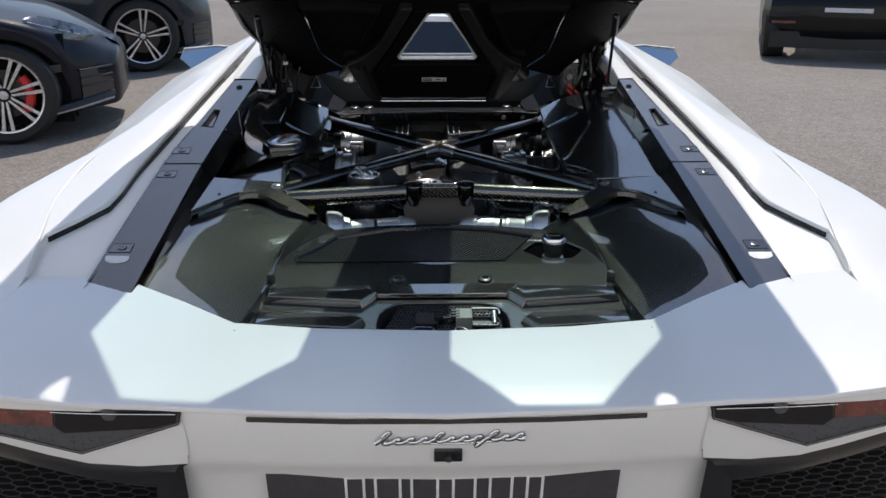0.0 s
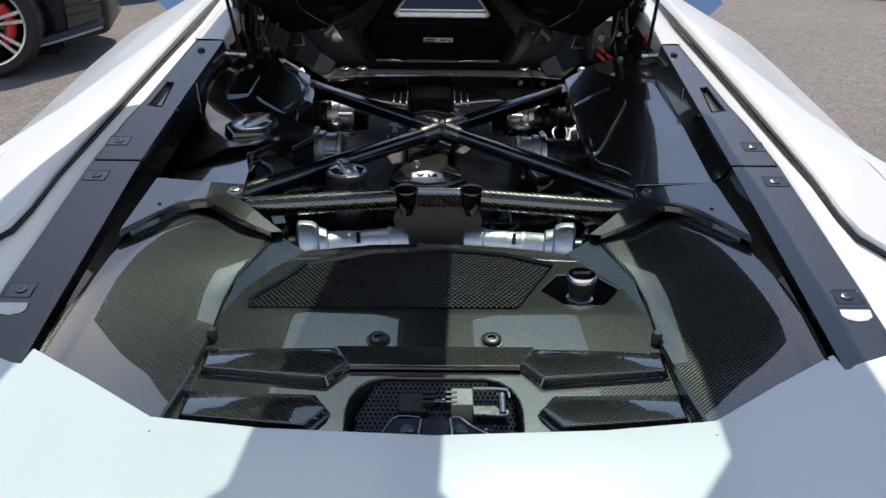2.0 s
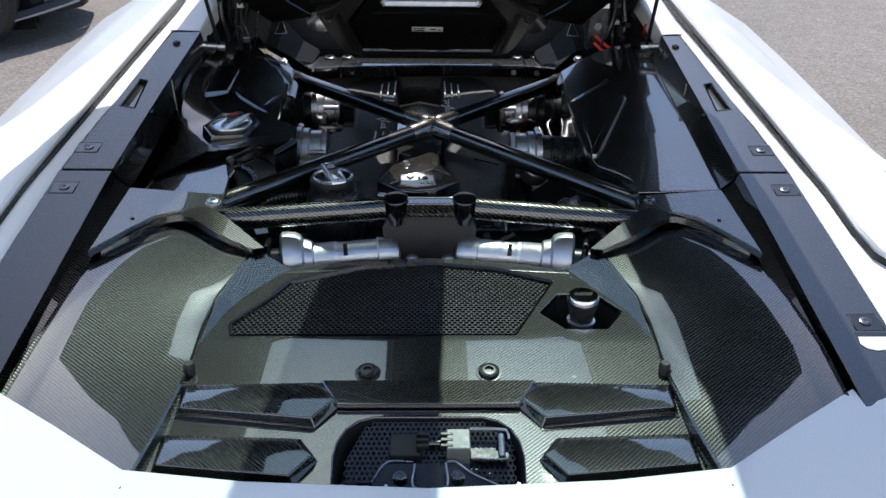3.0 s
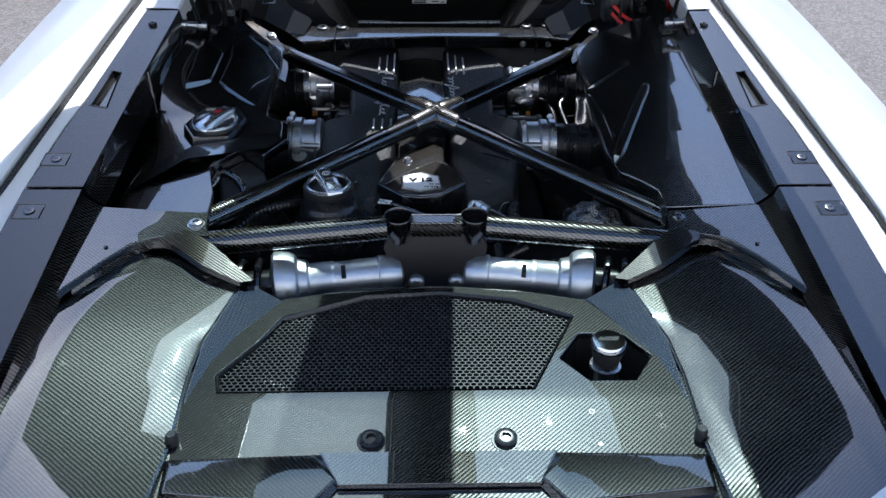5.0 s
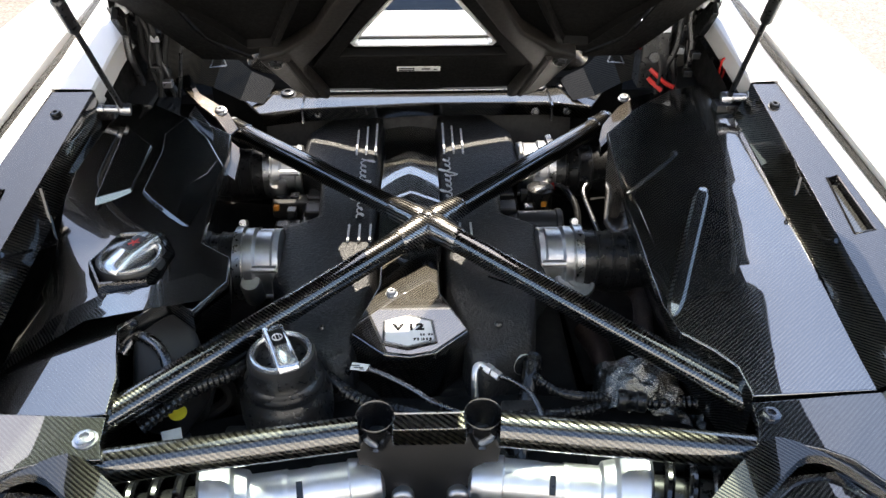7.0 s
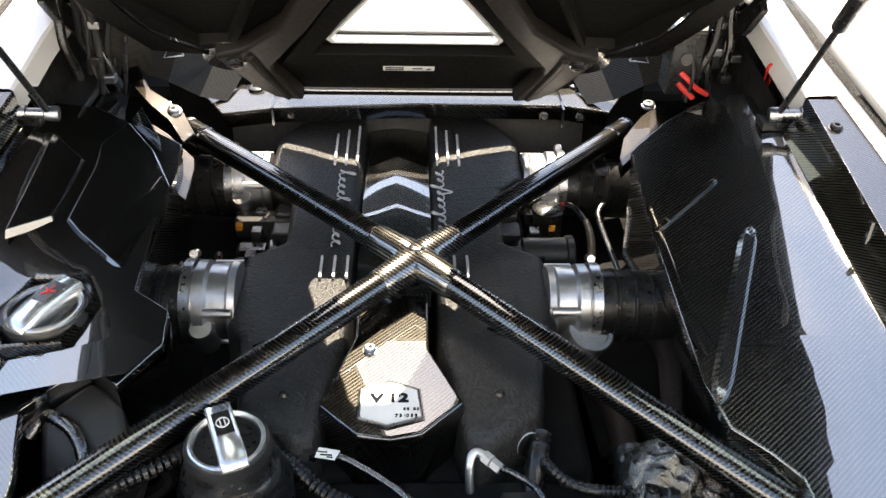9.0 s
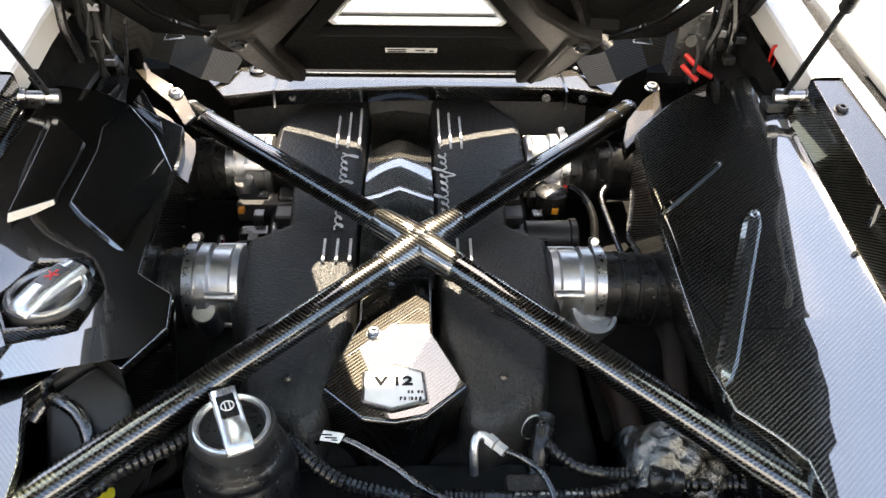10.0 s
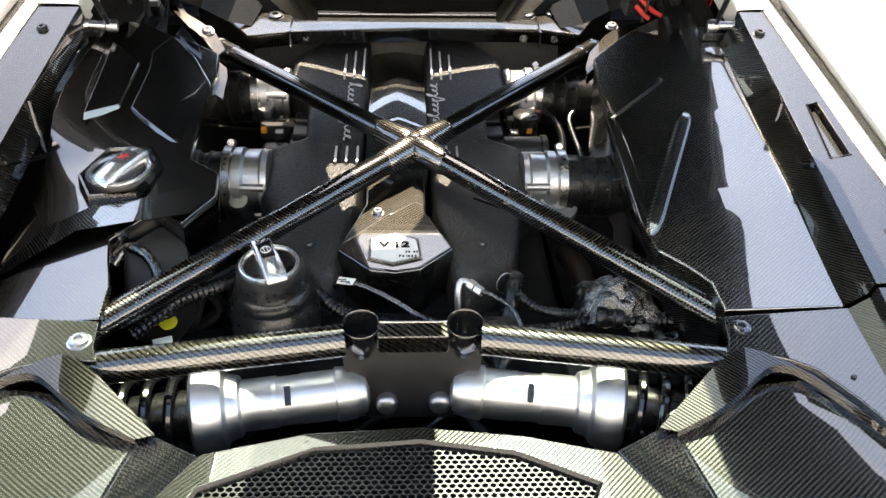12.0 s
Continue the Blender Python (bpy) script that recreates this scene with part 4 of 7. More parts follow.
def facet(plan, rise, tilt_x, tilt_y, draw=0.93):
    cx, cy = sum(p[0] for p in plan) / len(plan), sum(p[1] for p in plan) / len(plan)
    rings = []
    for k, h in ((1.0, -0.004), (draw, rise)):
        ring = []
        for x, y in plan:
            x, y = cx + (x - cx) * k, cy + (y - cy) * k
            base = left_front_z(x, y) if h < 0 else left_front_z(cx, cy) + tilt_x * (x - cx) + tilt_y * (y - cy)
            ring.append((-x, y, base + h))
        rings.append(ring)
    bm = bmesh.new()
    lo, hi = [[bm.verts.new(p) for p in r] for r in rings]
    bm.faces.new(hi)
    for n in range(len(plan)):
        bm.faces.new((lo[n - 1], lo[n], hi[n], hi[n - 1]))
    return bm


part("tray_facet", facet([(0.396, 2.284), (0.392, 2.389), (0.398, 2.439), (0.375, 2.497), (0.330, 2.442), (0.292, 2.368), (0.293, 2.243), (0.300, 2.200), (0.377, 2.264)], 0.006, 0.16, 0.12), TRAY_L, lt, "raised woven facet", bevel=0.0015)
part("tray_facet", facet([(0.445, 2.240), (0.447, 2.304), (0.452, 2.440), (0.405, 2.401), (0.407, 2.283)], 0.005, 0.34, 0.10), TRAY_L, lt, "raised woven facet", bevel=0.0015)
part("tray_facet", facet([(0.374, 2.548), (0.325, 2.452), (0.376, 2.505)], 0.006, -0.02, -0.02), TRAY_L, lt, "small sky-lit facet", bevel=0.001)
# knife-edge fold behind the filler and black pump cover below
def fold_z(x, y):
    return 0.932 + 0.05 * (x + 0.38) - 0.02 * (y - 2.06) - 0.45 * max(0.0, -x - 0.42)


fold_plan = [[(-0.485, 1.985), (-0.40, 2.035), (-0.335, 2.05), (-0.268, 2.062)], [(-0.485, 2.02), (-0.395, 2.06), (-0.332, 2.075), (-0.250, 2.098)], [(-0.485, 2.06), (-0.40, 2.085), (-0.335, 2.102), (-0.283, 2.123)]]
fold = [[(x, y, fold_z(x, y)) for x, y in row] for row in fold_plan]
fold.append([(x, y + 0.006, z - 0.008) for x, y, z in fold[-1]])
part("fold", sheet(fold), TRAY_L, lt)
part("pump_cover", slab([[(-0.356, 2.044, 0.900), (-0.318, 2.090, 0.905), (-0.282, 2.066, 0.895), (-0.268, 2.03, 0.878), (-0.30, 1.99, 0.85), (-0.352, 2.00, 0.855)]], (0, 0, -0.08)), PLASTIC, car, "matt black pump cover", bevel=0.01)
part("bent_pipe", hose([(-0.366, 2.034, 0.880), (-0.353, 2.047, 0.893), (-0.337, 2.040, 0.899), (-0.320, 2.030, 0.893), (-0.309, 2.015, 0.88), (-0.305, 1.995, 0.86)], 0.0072, 12), DARKSTEEL, car, "bent steel pipe")
# front-left and front-right carbon brackets carrying the brace
for s in (-1, 1):
    if s < 0:
        br = [mir(s, [(0.449, 2.685, 0.985), (0.411, 2.637, 0.965), (0.380, 2.605, 0.950), (0.353, 2.586, 0.938), (0.324, 2.545, 0.922)]),
              mir(s, [(0.416, 2.687, 0.985), (0.387, 2.637, 0.962), (0.360, 2.625, 0.950), (0.338, 2.614, 0.939), (0.314, 2.574, 0.922)])]
        brk_ob = part("brace_bracket", sheet(br, thick=0.006), BRACKET, car, "carbon bracket at the brace end", bevel=0.0015)
        # tall folded fin below it
        fin = [mir(s, [(0.412, 2.52, 0.945), (0.385, 2.565, 0.952), (0.345, 2.545, 0.937), (0.300, 2.50, 0.922)]),
               mir(s, [(0.405, 2.495, 0.934), (0.350, 2.505, 0.932), (0.335, 2.488, 0.928), (0.296, 2.478, 0.917)]),
               mir(s, [(0.40, 2.45, 0.930), (0.345, 2.47, 0.928), (0.320, 2.43, 0.922), (0.292, 2.405, 0.915)])]
        part("bracket_fin", sheet(fin, thick=0.004), BRACKET, car, "folded carbon fin", angle=10)
        bolt((s * 0.348, 2.606, 0.941), brk_ob, 0.009, (0, -0.3, 1), STEEL)
    else:
        br = [mir(s, [(0.452, 2.655, 0.952), (0.385, 2.632, 0.947), (0.350, 2.598, 0.943), (0.315, 2.548, 0.933), (0.300, 2.500, 0.928)]),
              mir(s, [(0.447, 2.600, 0.944), (0.385, 2.555, 0.938), (0.350, 2.528, 0.934), (0.318, 2.500, 0.928), (0.300, 2.478, 0.925)])]
        brk_ob = part("brace_bracket", sheet(br, thick=0.02), BRACKET, car, "carbon bracket plate at the brace end", bevel=0.0015)
        bolt((s * 0.368, 2.628, 0.946), brk_ob, 0.009, (0, -0.1, 1), STEEL)
    # dark inner corners ahead of the trim
    part("corner_wall", sheet([mir(s, [(0.548, 2.44, 1.052), (0.535, 2.70, 1.085), (0.53, 2.88, 1.09)]), mir(s, [(0.50, 2.46, 0.95), (0.50, 2.70, 0.94), (0.50, 2.88, 0.93)])]), SATIN, car)
    part("corner_back", sheet([mir(s, [(0.175, 2.858, 0.975), (0.30, 2.858, 0.985), (0.44, 2.856, 1.04), (0.54, 2.86, 1.08)]), mir(s, [(0.175, 2.855, 0.88), (0.30, 2.855, 0.88), (0.44, 2.85, 0.88), (0.54, 2.85, 0.88)])]), PLASTIC, car)

# ---- centre rear cover ----
CZ = 0.838
mesh_loop = [(-0.270, 1.577), (-0.278, 1.608), (-0.236, 1.672), (-0.211, 1.726), (-0.10, 1.773), (0.01, 1.782), (0.11, 1.765), (0.191, 1.725), (0.120, 1.579)]
fill_loop = [(0.160, 1.636), (0.192, 1.686), (0.252, 1.684), (0.280, 1.64), (0.250, 1.594), (0.192, 1.594)]
box_loop = [(-0.096, 1.312), (0.096, 1.312), (0.103, 1.315), (0.107, 1.322), (0.109, 1.36), (0.106, 1.382), (0.097, 1.402), (0.083, 1.415), (0.065, 1.421), (-0.065, 1.421), (-0.083, 1.415), (-0.097, 1.402), (-0.106, 1.382), (-0.109, 1.36), (-0.107, 1.322), (-0.103, 1.315)]
cover_loop = [(-0.318, 1.25), (0.318, 1.25), (0.318, 1.46), (0.338, 1.572), (0.30, 1.622), (0.255, 1.698), (0.215, 1.762), (0.12, 1.786), (0.01, 1.80), (-0.11, 1.793), (-0.215, 1.768), (-0.26, 1.70), (-0.305, 1.622), (-0.342, 1.572), (-0.318, 1.46)]
cover_bm = slab([flat(cover_loop, CZ), flat(mesh_loop, CZ), flat(fill_loop, CZ), flat(box_loop, CZ)], (0, 0, -0.010))
for y in (1.559, 1.568):
    bmesh.ops.bisect_plane(cover_bm, geom=cover_bm.verts[:] + cover_bm.edges[:] + cover_bm.faces[:], plane_co=(0, y, 0), plane_no=(0, 1, 0))
cover = part("centre_cover", cover_bm, COVER, car, "glossy carbon rear engine cover with a mesh grille", bevel=0.002)
part("mesh_frame", sheet([flat(mesh_loop + mesh_loop[:1], CZ + 0.0015), [(x * 0.985 - 0.0005, 1.685 + (y - 1.685) * 0.97, CZ - 0.002) for x, y in mesh_loop + mesh_loop[:1]], [(x * 0.985 - 0.0005, 1.685 + (y - 1.685) * 0.97, CZ - 0.014) for x, y in mesh_loop + mesh_loop[:1]]]), SATIN, cover)


def inside(x, y, loop):
    c = False
    for (x0, y0), (x1, y1) in zip(loop, loop[1:] + loop[:1]):
        if (y0 > y) != (y1 > y) and x < (x1 - x0) * (y - y0) / (y1 - y0) + x0:
            c = not c
    return c


def comb_sheet(loop, pitch, wall, z, depth, stretch=1.0):
    """Hexagonal mesh that fills a loop: flat bars with a little depth."""
    verts, faces = [], []
    xs, ys = [p[0] for p in loop], [p[1] for p in loop]
    dy = pitch * 0.866 * stretch
    for j in range(int((max(ys) - min(ys)) / dy) + 2):
        for i in range(int((max(xs) - min(xs)) / pitch) + 2):
            cx, cy = min(xs) + (i + 0.5 * (j % 2)) * pitch, min(ys) + j * dy
            if not inside(cx, cy, loop):
                continue
            b = len(verts)
            for rr, zz in ((pitch * 0.578, z), (pitch * 0.578 - wall, z), (pitch * 0.578 - wall, z - depth)):
                verts += [(cx + rr * math.sin(math.pi / 3 * k), cy + rr * math.cos(math.pi / 3 * k) * stretch, zz) for k in range(6)]
            for k in range(6):
                n = (k + 1) % 6
                faces += [(b + k, b + n, b + 6 + n, b + 6 + k), (b + 6 + k, b + 6 + n, b + 12 + n, b + 12 + k)]
    me = bpy.data.meshes.new("mesh")
    me.from_pydata(verts, [], faces)
    return me


def stuff(name, me, mat, parent, label):
    me.materials.append(mat)
    ob = new(name, me)
    ob.parent = parent
    if parent in HOME:
        ob.matrix_parent_inverse = HOME[parent].inverted()
    return tagged(ob, label, kind="stuff")


MESH_METAL = simple("mesh_black", (0.05, 0.05, 0.053), 0.38, 0.7)
stuff("mesh_grille", comb_sheet(mesh_loop, 0.0082, 0.0010, CZ - 0.006, 0.004, 0.82), MESH_METAL, cover, "black hexagonal wire mesh")
part("grille_bar", slab([[(-0.262, 1.628, CZ - 0.016), (-0.255, 1.634, CZ - 0.016), (-0.17, 1.604, CZ - 0.02), (-0.175, 1.597, CZ - 0.02)]], (0, 0, -0.006)), STEEL, cover)
# louvre boxes
for s in (-1, 1):
    for (a, b, c, d, e), zz in ((((0.308, 1.476), (0.135, 1.481), (0.108, 1.441), (0.135, 1.402), (0.305, 1.424)), 0.012), (((0.312, 1.392), (0.15, 1.386), (0.126, 1.352), (0.15, 1.315), (0.31, 1.335)), 0.012)):
        lo = [(s * x, y, CZ + 0.001) for x, y in (a, b, c, d, e)]
        cxm, cym = sum(p[0] for p in lo) / 5, sum(p[1] for p in lo) / 5
        hi = [(cxm + (x - cxm) * 0.93, cym + (y - cym) * 0.80 - 0.004, CZ + zz * (1.15 if y < cym else 0.55)) for x, y, _ in lo]
        lb = bmesh.new()
        vs0, vs1 = [lb.verts.new(p) for p in lo], [lb.verts.new(p) for p in hi]
        lb.faces.new(vs1)
        for k in range(5):
            lb.faces.new((vs0[k - 1], vs0[k], vs1[k], vs1[k - 1]))
        lou = part("louvre", lb, SKIN[s], cover, "raised carbon louvre", bevel=0.0018)
        part("louvre_gap", slab([[(s * d[0], d[1] - 0.004, CZ + 0.0012), (s * e[0], e[1] - 0.004, CZ + 0.0012), (s * e[0], e[1] + 0.004, CZ + 0.0012), (s * d[0], d[1] + 0.004, CZ + 0.0012)]], (0, 0, -0.002)), GLOSS, lou)
    bolt((s * 0.078, 1.50, CZ), cover, 0.0135, (0, 0, 1), SATIN)
    part("rubber_stop", lathe([(0, 0.007), (0.012, 0.0075), (0.016, 0.005)], (s * 0.305, 1.50, CZ), (0, 0, 1), 14), RUBBER, cover)
ct = [(-0.136, 1.483), (0.136, 1.483), (0.112, 1.434), (-0.112, 1.434)]
part("louvre", slab([[(x, y, CZ + (0.010 if y < 1.45 else 0.003)) for x, y in ct]], (0, 0, -0.008)), CARBON, cover, "wide carbon louvre over the latch", bevel=0.002)
# latch well
well = bmesh.new()
sheet([flat(box_loop + box_loop[:1], CZ - 0.002), [(x * 0.97, 1.362 + (y - 1.362) * 0.97, CZ - 0.05) for x, y in box_loop + box_loop[:1]]], well)
slab([[(x * 0.97, 1.362 + (y - 1.362) * 0.97, CZ - 0.05) for x, y in box_loop]], (0, 0, -0.004), well)
part("latch_well", well, PLASTIC, cover, "recess with the lid latch")
plate_me = comb_sheet([(-0.099, 1.335), (0.099, 1.335), (0.102, 1.392), (0.070, 1.416), (-0.070, 1.416), (-0.095, 1.386)], 0.0062, 0.0017, CZ - 0.024, 0.002)
for v in plate_me.vertices:
    v.co.z += 0.42 * (v.co.y - 1.372)
stuff("perforated_plate", plate_me, SATIN, cover, "black perforated plate")
PALE = simple("pale_resin", (0.22, 0.23, 0.21), 0.45)
ZINC = simple("dull_zinc", (0.10, 0.10, 0.10), 0.5, 0.6)
latch = part("latch", box((-0.046, 1.370, CZ - 0.040), (-0.008, 1.404, CZ - 0.008)), PLASTIC, cover, "black lid latch with a steel catch", bevel=0.003)
LZ = CZ - 0.001
part("pale_block", box((0.021, 1.372, LZ - 0.026), (0.049, 1.404, LZ)), PALE, latch, "pale block of the catch", bevel=0.002)
for s in (-1, 1):
    for k in range(3):
        part("claw", box((0.007 + s * 0.014 - 0.0075, 1.375 + 0.009 * k, LZ - 0.006), (0.007 + s * 0.014 + 0.0075, 1.379 + 0.009 * k, LZ + 0.001)), PLASTIC, latch, bevel=0.001)
part("claw_pivot", hose([(-0.008, 1.388, LZ - 0.008), (0.021, 1.388, LZ - 0.008)], 0.004, 10), DARKSTEEL, latch)
# folded steel bracket with a pin across its open end
part("catch_bracket", slab([flat([(0.049, 1.368), (0.088, 1.366), (0.094, 1.372), (0.094, 1.378), (0.082, 1.381), (0.049, 1.381)], LZ - 0.012)], (0, 0, -0.003)), ZINC, latch, "folded steel bracket", bevel=0.0008)
part("bracket_back", slab([flat([(0.049, 1.376), (0.080, 1.376), (0.080, 1.402), (0.049, 1.402)], LZ - 0.016)], (0, 0, -0.002)), ZINC, latch, bevel=0.0006)
part("bracket_flange", hose([(0.049, 1.403, LZ), (0.088, 1.402, LZ), (0.094, 1.398, LZ - 0.002), (0.095, 1.390, LZ - 0.004)], 0.0018, 8), STEEL, latch)
part("bracket_edge", hose([(0.049, 1.3675, LZ - 0.010), (0.088, 1.3655, LZ - 0.010), (0.094, 1.372, LZ - 0.011)], 0.0014, 8), STEEL, latch)
part("catch_pin", hose([(0.086, 1.370, LZ - 0.011), (0.086, 1.396, LZ - 0.003)], 0.0042, 10), STEEL, latch, "steel catch pin")
part("back_plate", slab([[(-0.066, 1.350, LZ - 0.030), (-0.048, 1.366, LZ - 0.016), (0.03, 1.366, LZ - 0.016), (0.052, 1.352, LZ - 0.020), (0.09, 1.338, LZ - 0.028), (0.085, 1.325, LZ - 0.04), (-0.045, 1.325, LZ - 0.04)]], (0, 0, -0.002)), SATIN, latch, bevel=0.0006)
part("plate_edge", hose([(-0.066, 1.350, LZ - 0.028), (-0.048, 1.366, LZ - 0.0145), (-0.018, 1.366, LZ - 0.014)], 0.0012, 8), STEEL, latch)
part("plate_edge", hose([(0.022, 1.366, LZ - 0.014), (0.032, 1.366, LZ - 0.0145), (0.052, 1.352, LZ - 0.019), (0.09, 1.338, LZ - 0.027)], 0.0015, 8), STEEL, latch)
part("catch_hoop", hose([(-0.016, 1.362, LZ - 0.014), (-0.016, 1.330, LZ - 0.016), (0.019, 1.330, LZ - 0.016), (0.020, 1.364, LZ - 0.014)], 0.0015, 8), STEEL, latch, "bent steel wire")
for x in (-0.033, 0.033):
    part("nut", lathe([(0, 0.0085), (0.003, 0.0085), (0.004, 0.006), (0.010, 0.0055), (0.011, 0.003), (0.018, 0.0028), (0.019, 0.001)], (x, 1.350, LZ - 0.022), (0, -0.75, 0.66), 14), DARKSTEEL, latch)
for x, y in ((-0.097, 1.322), (-0.048, 1.322), (0.101, 1.324)):
    part("locating_pin", hose([(x, y, CZ - 0.045), (x, y + 0.003, CZ - 0.008)], 0.0022, 8), STEEL, latch, "thin bright pin")
for x, y in ((0.079, 1.322), (-0.065, 1.322)):
    part("mounting_tab", slab([flat([(x - 0.014, y - 0.008), (x + 0.014, y - 0.008), (x + 0.014, y + 0.008), (x - 0.014, y + 0.008)], CZ - 0.022)], (0, 0, -0.003)), STEEL if x > 0 else DARKSTEEL, latch, bevel=0.0008)
    bolt((x, y, CZ - 0.022), latch, 0.005, (0, 0, 1), DARKSTEEL)
part("cable", hose([(-0.099, 1.342, CZ - 0.03), (-0.082, 1.346, CZ - 0.026), (-0.064, 1.352, CZ - 0.034)], 0.0025, 8), SATIN, latch)
# the rear half of the cover falls towards the tail
for ob in [cover] + list(cover.children_recursive):
    for v in ob.data.vertices:
        v.co.z += 0.006 + 0.097 * min(0.0, v.co.y - 1.564)
# oil filler in its hexagonal well
oil_z = 0.858
part("filler_well", sheet([flat(fill_loop + fill_loop[:1], CZ - 0.003), [(x, y, CZ - 0.07) for x, y in fill_loop + fill_loop[:1]]]), PLASTIC, cover)
neck = part("oil_filler", lathe([(-0.12, 0.0185), (-0.020, 0.0185), (-0.019, 0.0205), (-0.015, 0.0205), (-0.014, 0.017), (0, 0.017)], (0.221, 1.638, oil_z - 0.012), (0, 0, 1), 28), STEEL, cover, "steel oil filler neck with black cap")
part("cap", lathe([(0.0, 0.018), (0.008, 0.0225), (0.017, 0.0225), (0.020, 0.0205), (0.0205, 0.001)], (0.221, 1.638, oil_z - 0.006), (0, 0, 1), 28), CHROME, neck, "bright oil cap")
part("cap_skirt", lathe([(-0.012, 0.017), (-0.006, 0.018), (0.006, 0.021), (0.010, 0.0228), (0.0115, 0.0226)], (0.221, 1.638, oil_z - 0.008), (0, 0, 1), 28), RUBBER, neck)
part("printed_mark", slab([flat([(0.207, 1.636), (0.232, 1.636), (0.235, 1.644), (0.21, 1.643)], oil_z + 0.0147)], (0, 0, 0.0004)), SATIN, neck)
part("sensor_pipe", hose([(0.175, 1.615, 0.79), (0.195, 1.622, 0.80), (0.21, 1.63, 0.79)], 0.008, 10), STEEL, neck)

# ---- dampers ----
for s in (-1, 1):
    p0, p1 = Vector((s * 0.048, 1.893, 0.800)), Vector((s * 0.36, 1.850, 0.796))
    ax = (p1 - p0).normalized()
    barrel = part("damper", lathe([(0, 0.013), (0.004, 0.024), (0.018, 0.031), (0.038, 0.0325), (0.040, 0.0295), (0.078, 0.0295), (0.080, 0.0285), (0.108, 0.0285), (0.110, 0.030), (0.150, 0.030), (0.160, 0.034), (0.175, 0.036)], p0, ax, 36), TURNED, car, "horizontal aluminium damper")
    part("spring_collar", lathe([(0.146, 0.0305), (0.149, 0.0355), (0.156, 0.0375), (0.162, 0.039), (0.166, 0.046), (0.174, 0.0505), (0.188, 0.0525), (0.197, 0.0525), (0.201, 0.048), (0.201, 0.03)], p0, ax, 32), TURNED, barrel, "aluminium spring collar", bevel=0.001, angle=30)
    part("label_bar", lathe([(0.106, 0.0290), (0.1062, 0.0302), (0.112, 0.0302), (0.1122, 0.0290)], p0, ax, 36), TURNED, barrel)
    d, u, w = frame_of(ax)
    up = Vector((0, -0.55, 0.83)).normalized()
    side_v = ax.cross(up).normalized()
    q = p0 + ax * 0.088
    part("printed_bar", slab([[q + up * 0.0291 + side_v * 0.011, q + up * 0.0291 - side_v * 0.011, q + ax * 0.007 + up * 0.0291 - side_v * 0.011, q + ax * 0.007 + up * 0.0291 + side_v * 0.011]], up * 0.0012), SATIN, barrel, "dark printed bar")
    part("rod", lathe([(0.20, 0.026), (0.36, 0.026)], p0, ax, 20), SATIN, barrel)
    coil = []
    for k in range(60):
        a = 2 * math.pi * k / 12
        coil.append(p0 + ax * (0.214 + 0.026 * k / 12) + (u * math.cos(a) + w * math.sin(a)) * 0.040)
    part("spring", hose(coil, 0.0058, 8, steps=2), GLOSS, barrel, "black coil spring")
    ear = [(s * 0.05, 1.868, 0.80), (s * 0.078, 1.862, 0.812), (s * 0.085, 1.90, 0.82), (s * 0.06, 1.915, 0.815)]
    part("end_ear", slab([ear], (0, 0, -0.022)), ALU, barrel, bevel=0.005)
brk = part("damper_bracket", slab([[(-0.066, 1.880, 0.780), (-0.050, 1.876, 0.768), (0.058, 1.876, 0.768), (0.074, 1.880, 0.780), (0.084, 1.898, 0.850), (0.070, 1.905, 0.876), (-0.062, 1.905, 0.876), (-0.078, 1.898, 0.850)]], (0, 0.03, -0.01)), PLASTIC, car, "black bracket between the dampers", bevel=0.004)
for x in (-0.027, 0.035):
    part("bolt", lathe([(-0.006, 0.0128), (0.003, 0.0128), (0.0055, 0.0118), (0.008, 0.009), (0.0088, 0.004)], (x, 1.878, 0.793), (0, -1, 0.25), 20), ALU, brk, "domed aluminium bolt", angle=50)

# ---- cross bar and X brace ----
bar = part("cross_bar", box((-0.036, 1.874, 0.880), (0.044, 1.898, 0.905)), CARBON_BAR, car, "carbon cross bar with two open cups", bevel=0.003)
part("bar_edge", rod((-0.034, 1.897, 0.9055), (0.042, 1.897, 0.9055), 0.0012, 8), STEEL, bar)
for s, rx in ((-1, -0.054), (1, 0.062)):
    part("tube", rod((s * 0.366, 1.846, 0.885), (rx + s * 0.018, 1.884, 0.891), 0.0185, 28), CARBON_BAR, bar, "coarsely woven carbon tube")
    part("sleeve", lathe([(-0.034, 0.011), (-0.024, 0.013), (-0.014, 0.0185), (0.004, 0.0212), (0.013, 0.0218), (0.0155, 0.0214), (0.0165, 0.0206), (0.0155, 0.0198), (0.012, 0.0186), (-0.006, 0.0175), (-0.018, 0.012), (-0.019, 0.001)], (rx, 1.896, 0.890), (0, -0.12, 1), 32), GLOSS, bar, "open flared black cup", angle=50)
XC = Vector((0.010, 2.316, 0.882))
hub_prof = [(-0.019, 0.010), (-0.016, 0.022), (-0.008, 0.029), (0.004, 0.0295), (0.012, 0.026), (0.0175, 0.018), (0.0195, 0.010), (0.0215, 0.009), (0.0225, 0.006)]
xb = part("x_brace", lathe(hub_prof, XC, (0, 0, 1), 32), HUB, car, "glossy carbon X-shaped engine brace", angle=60)
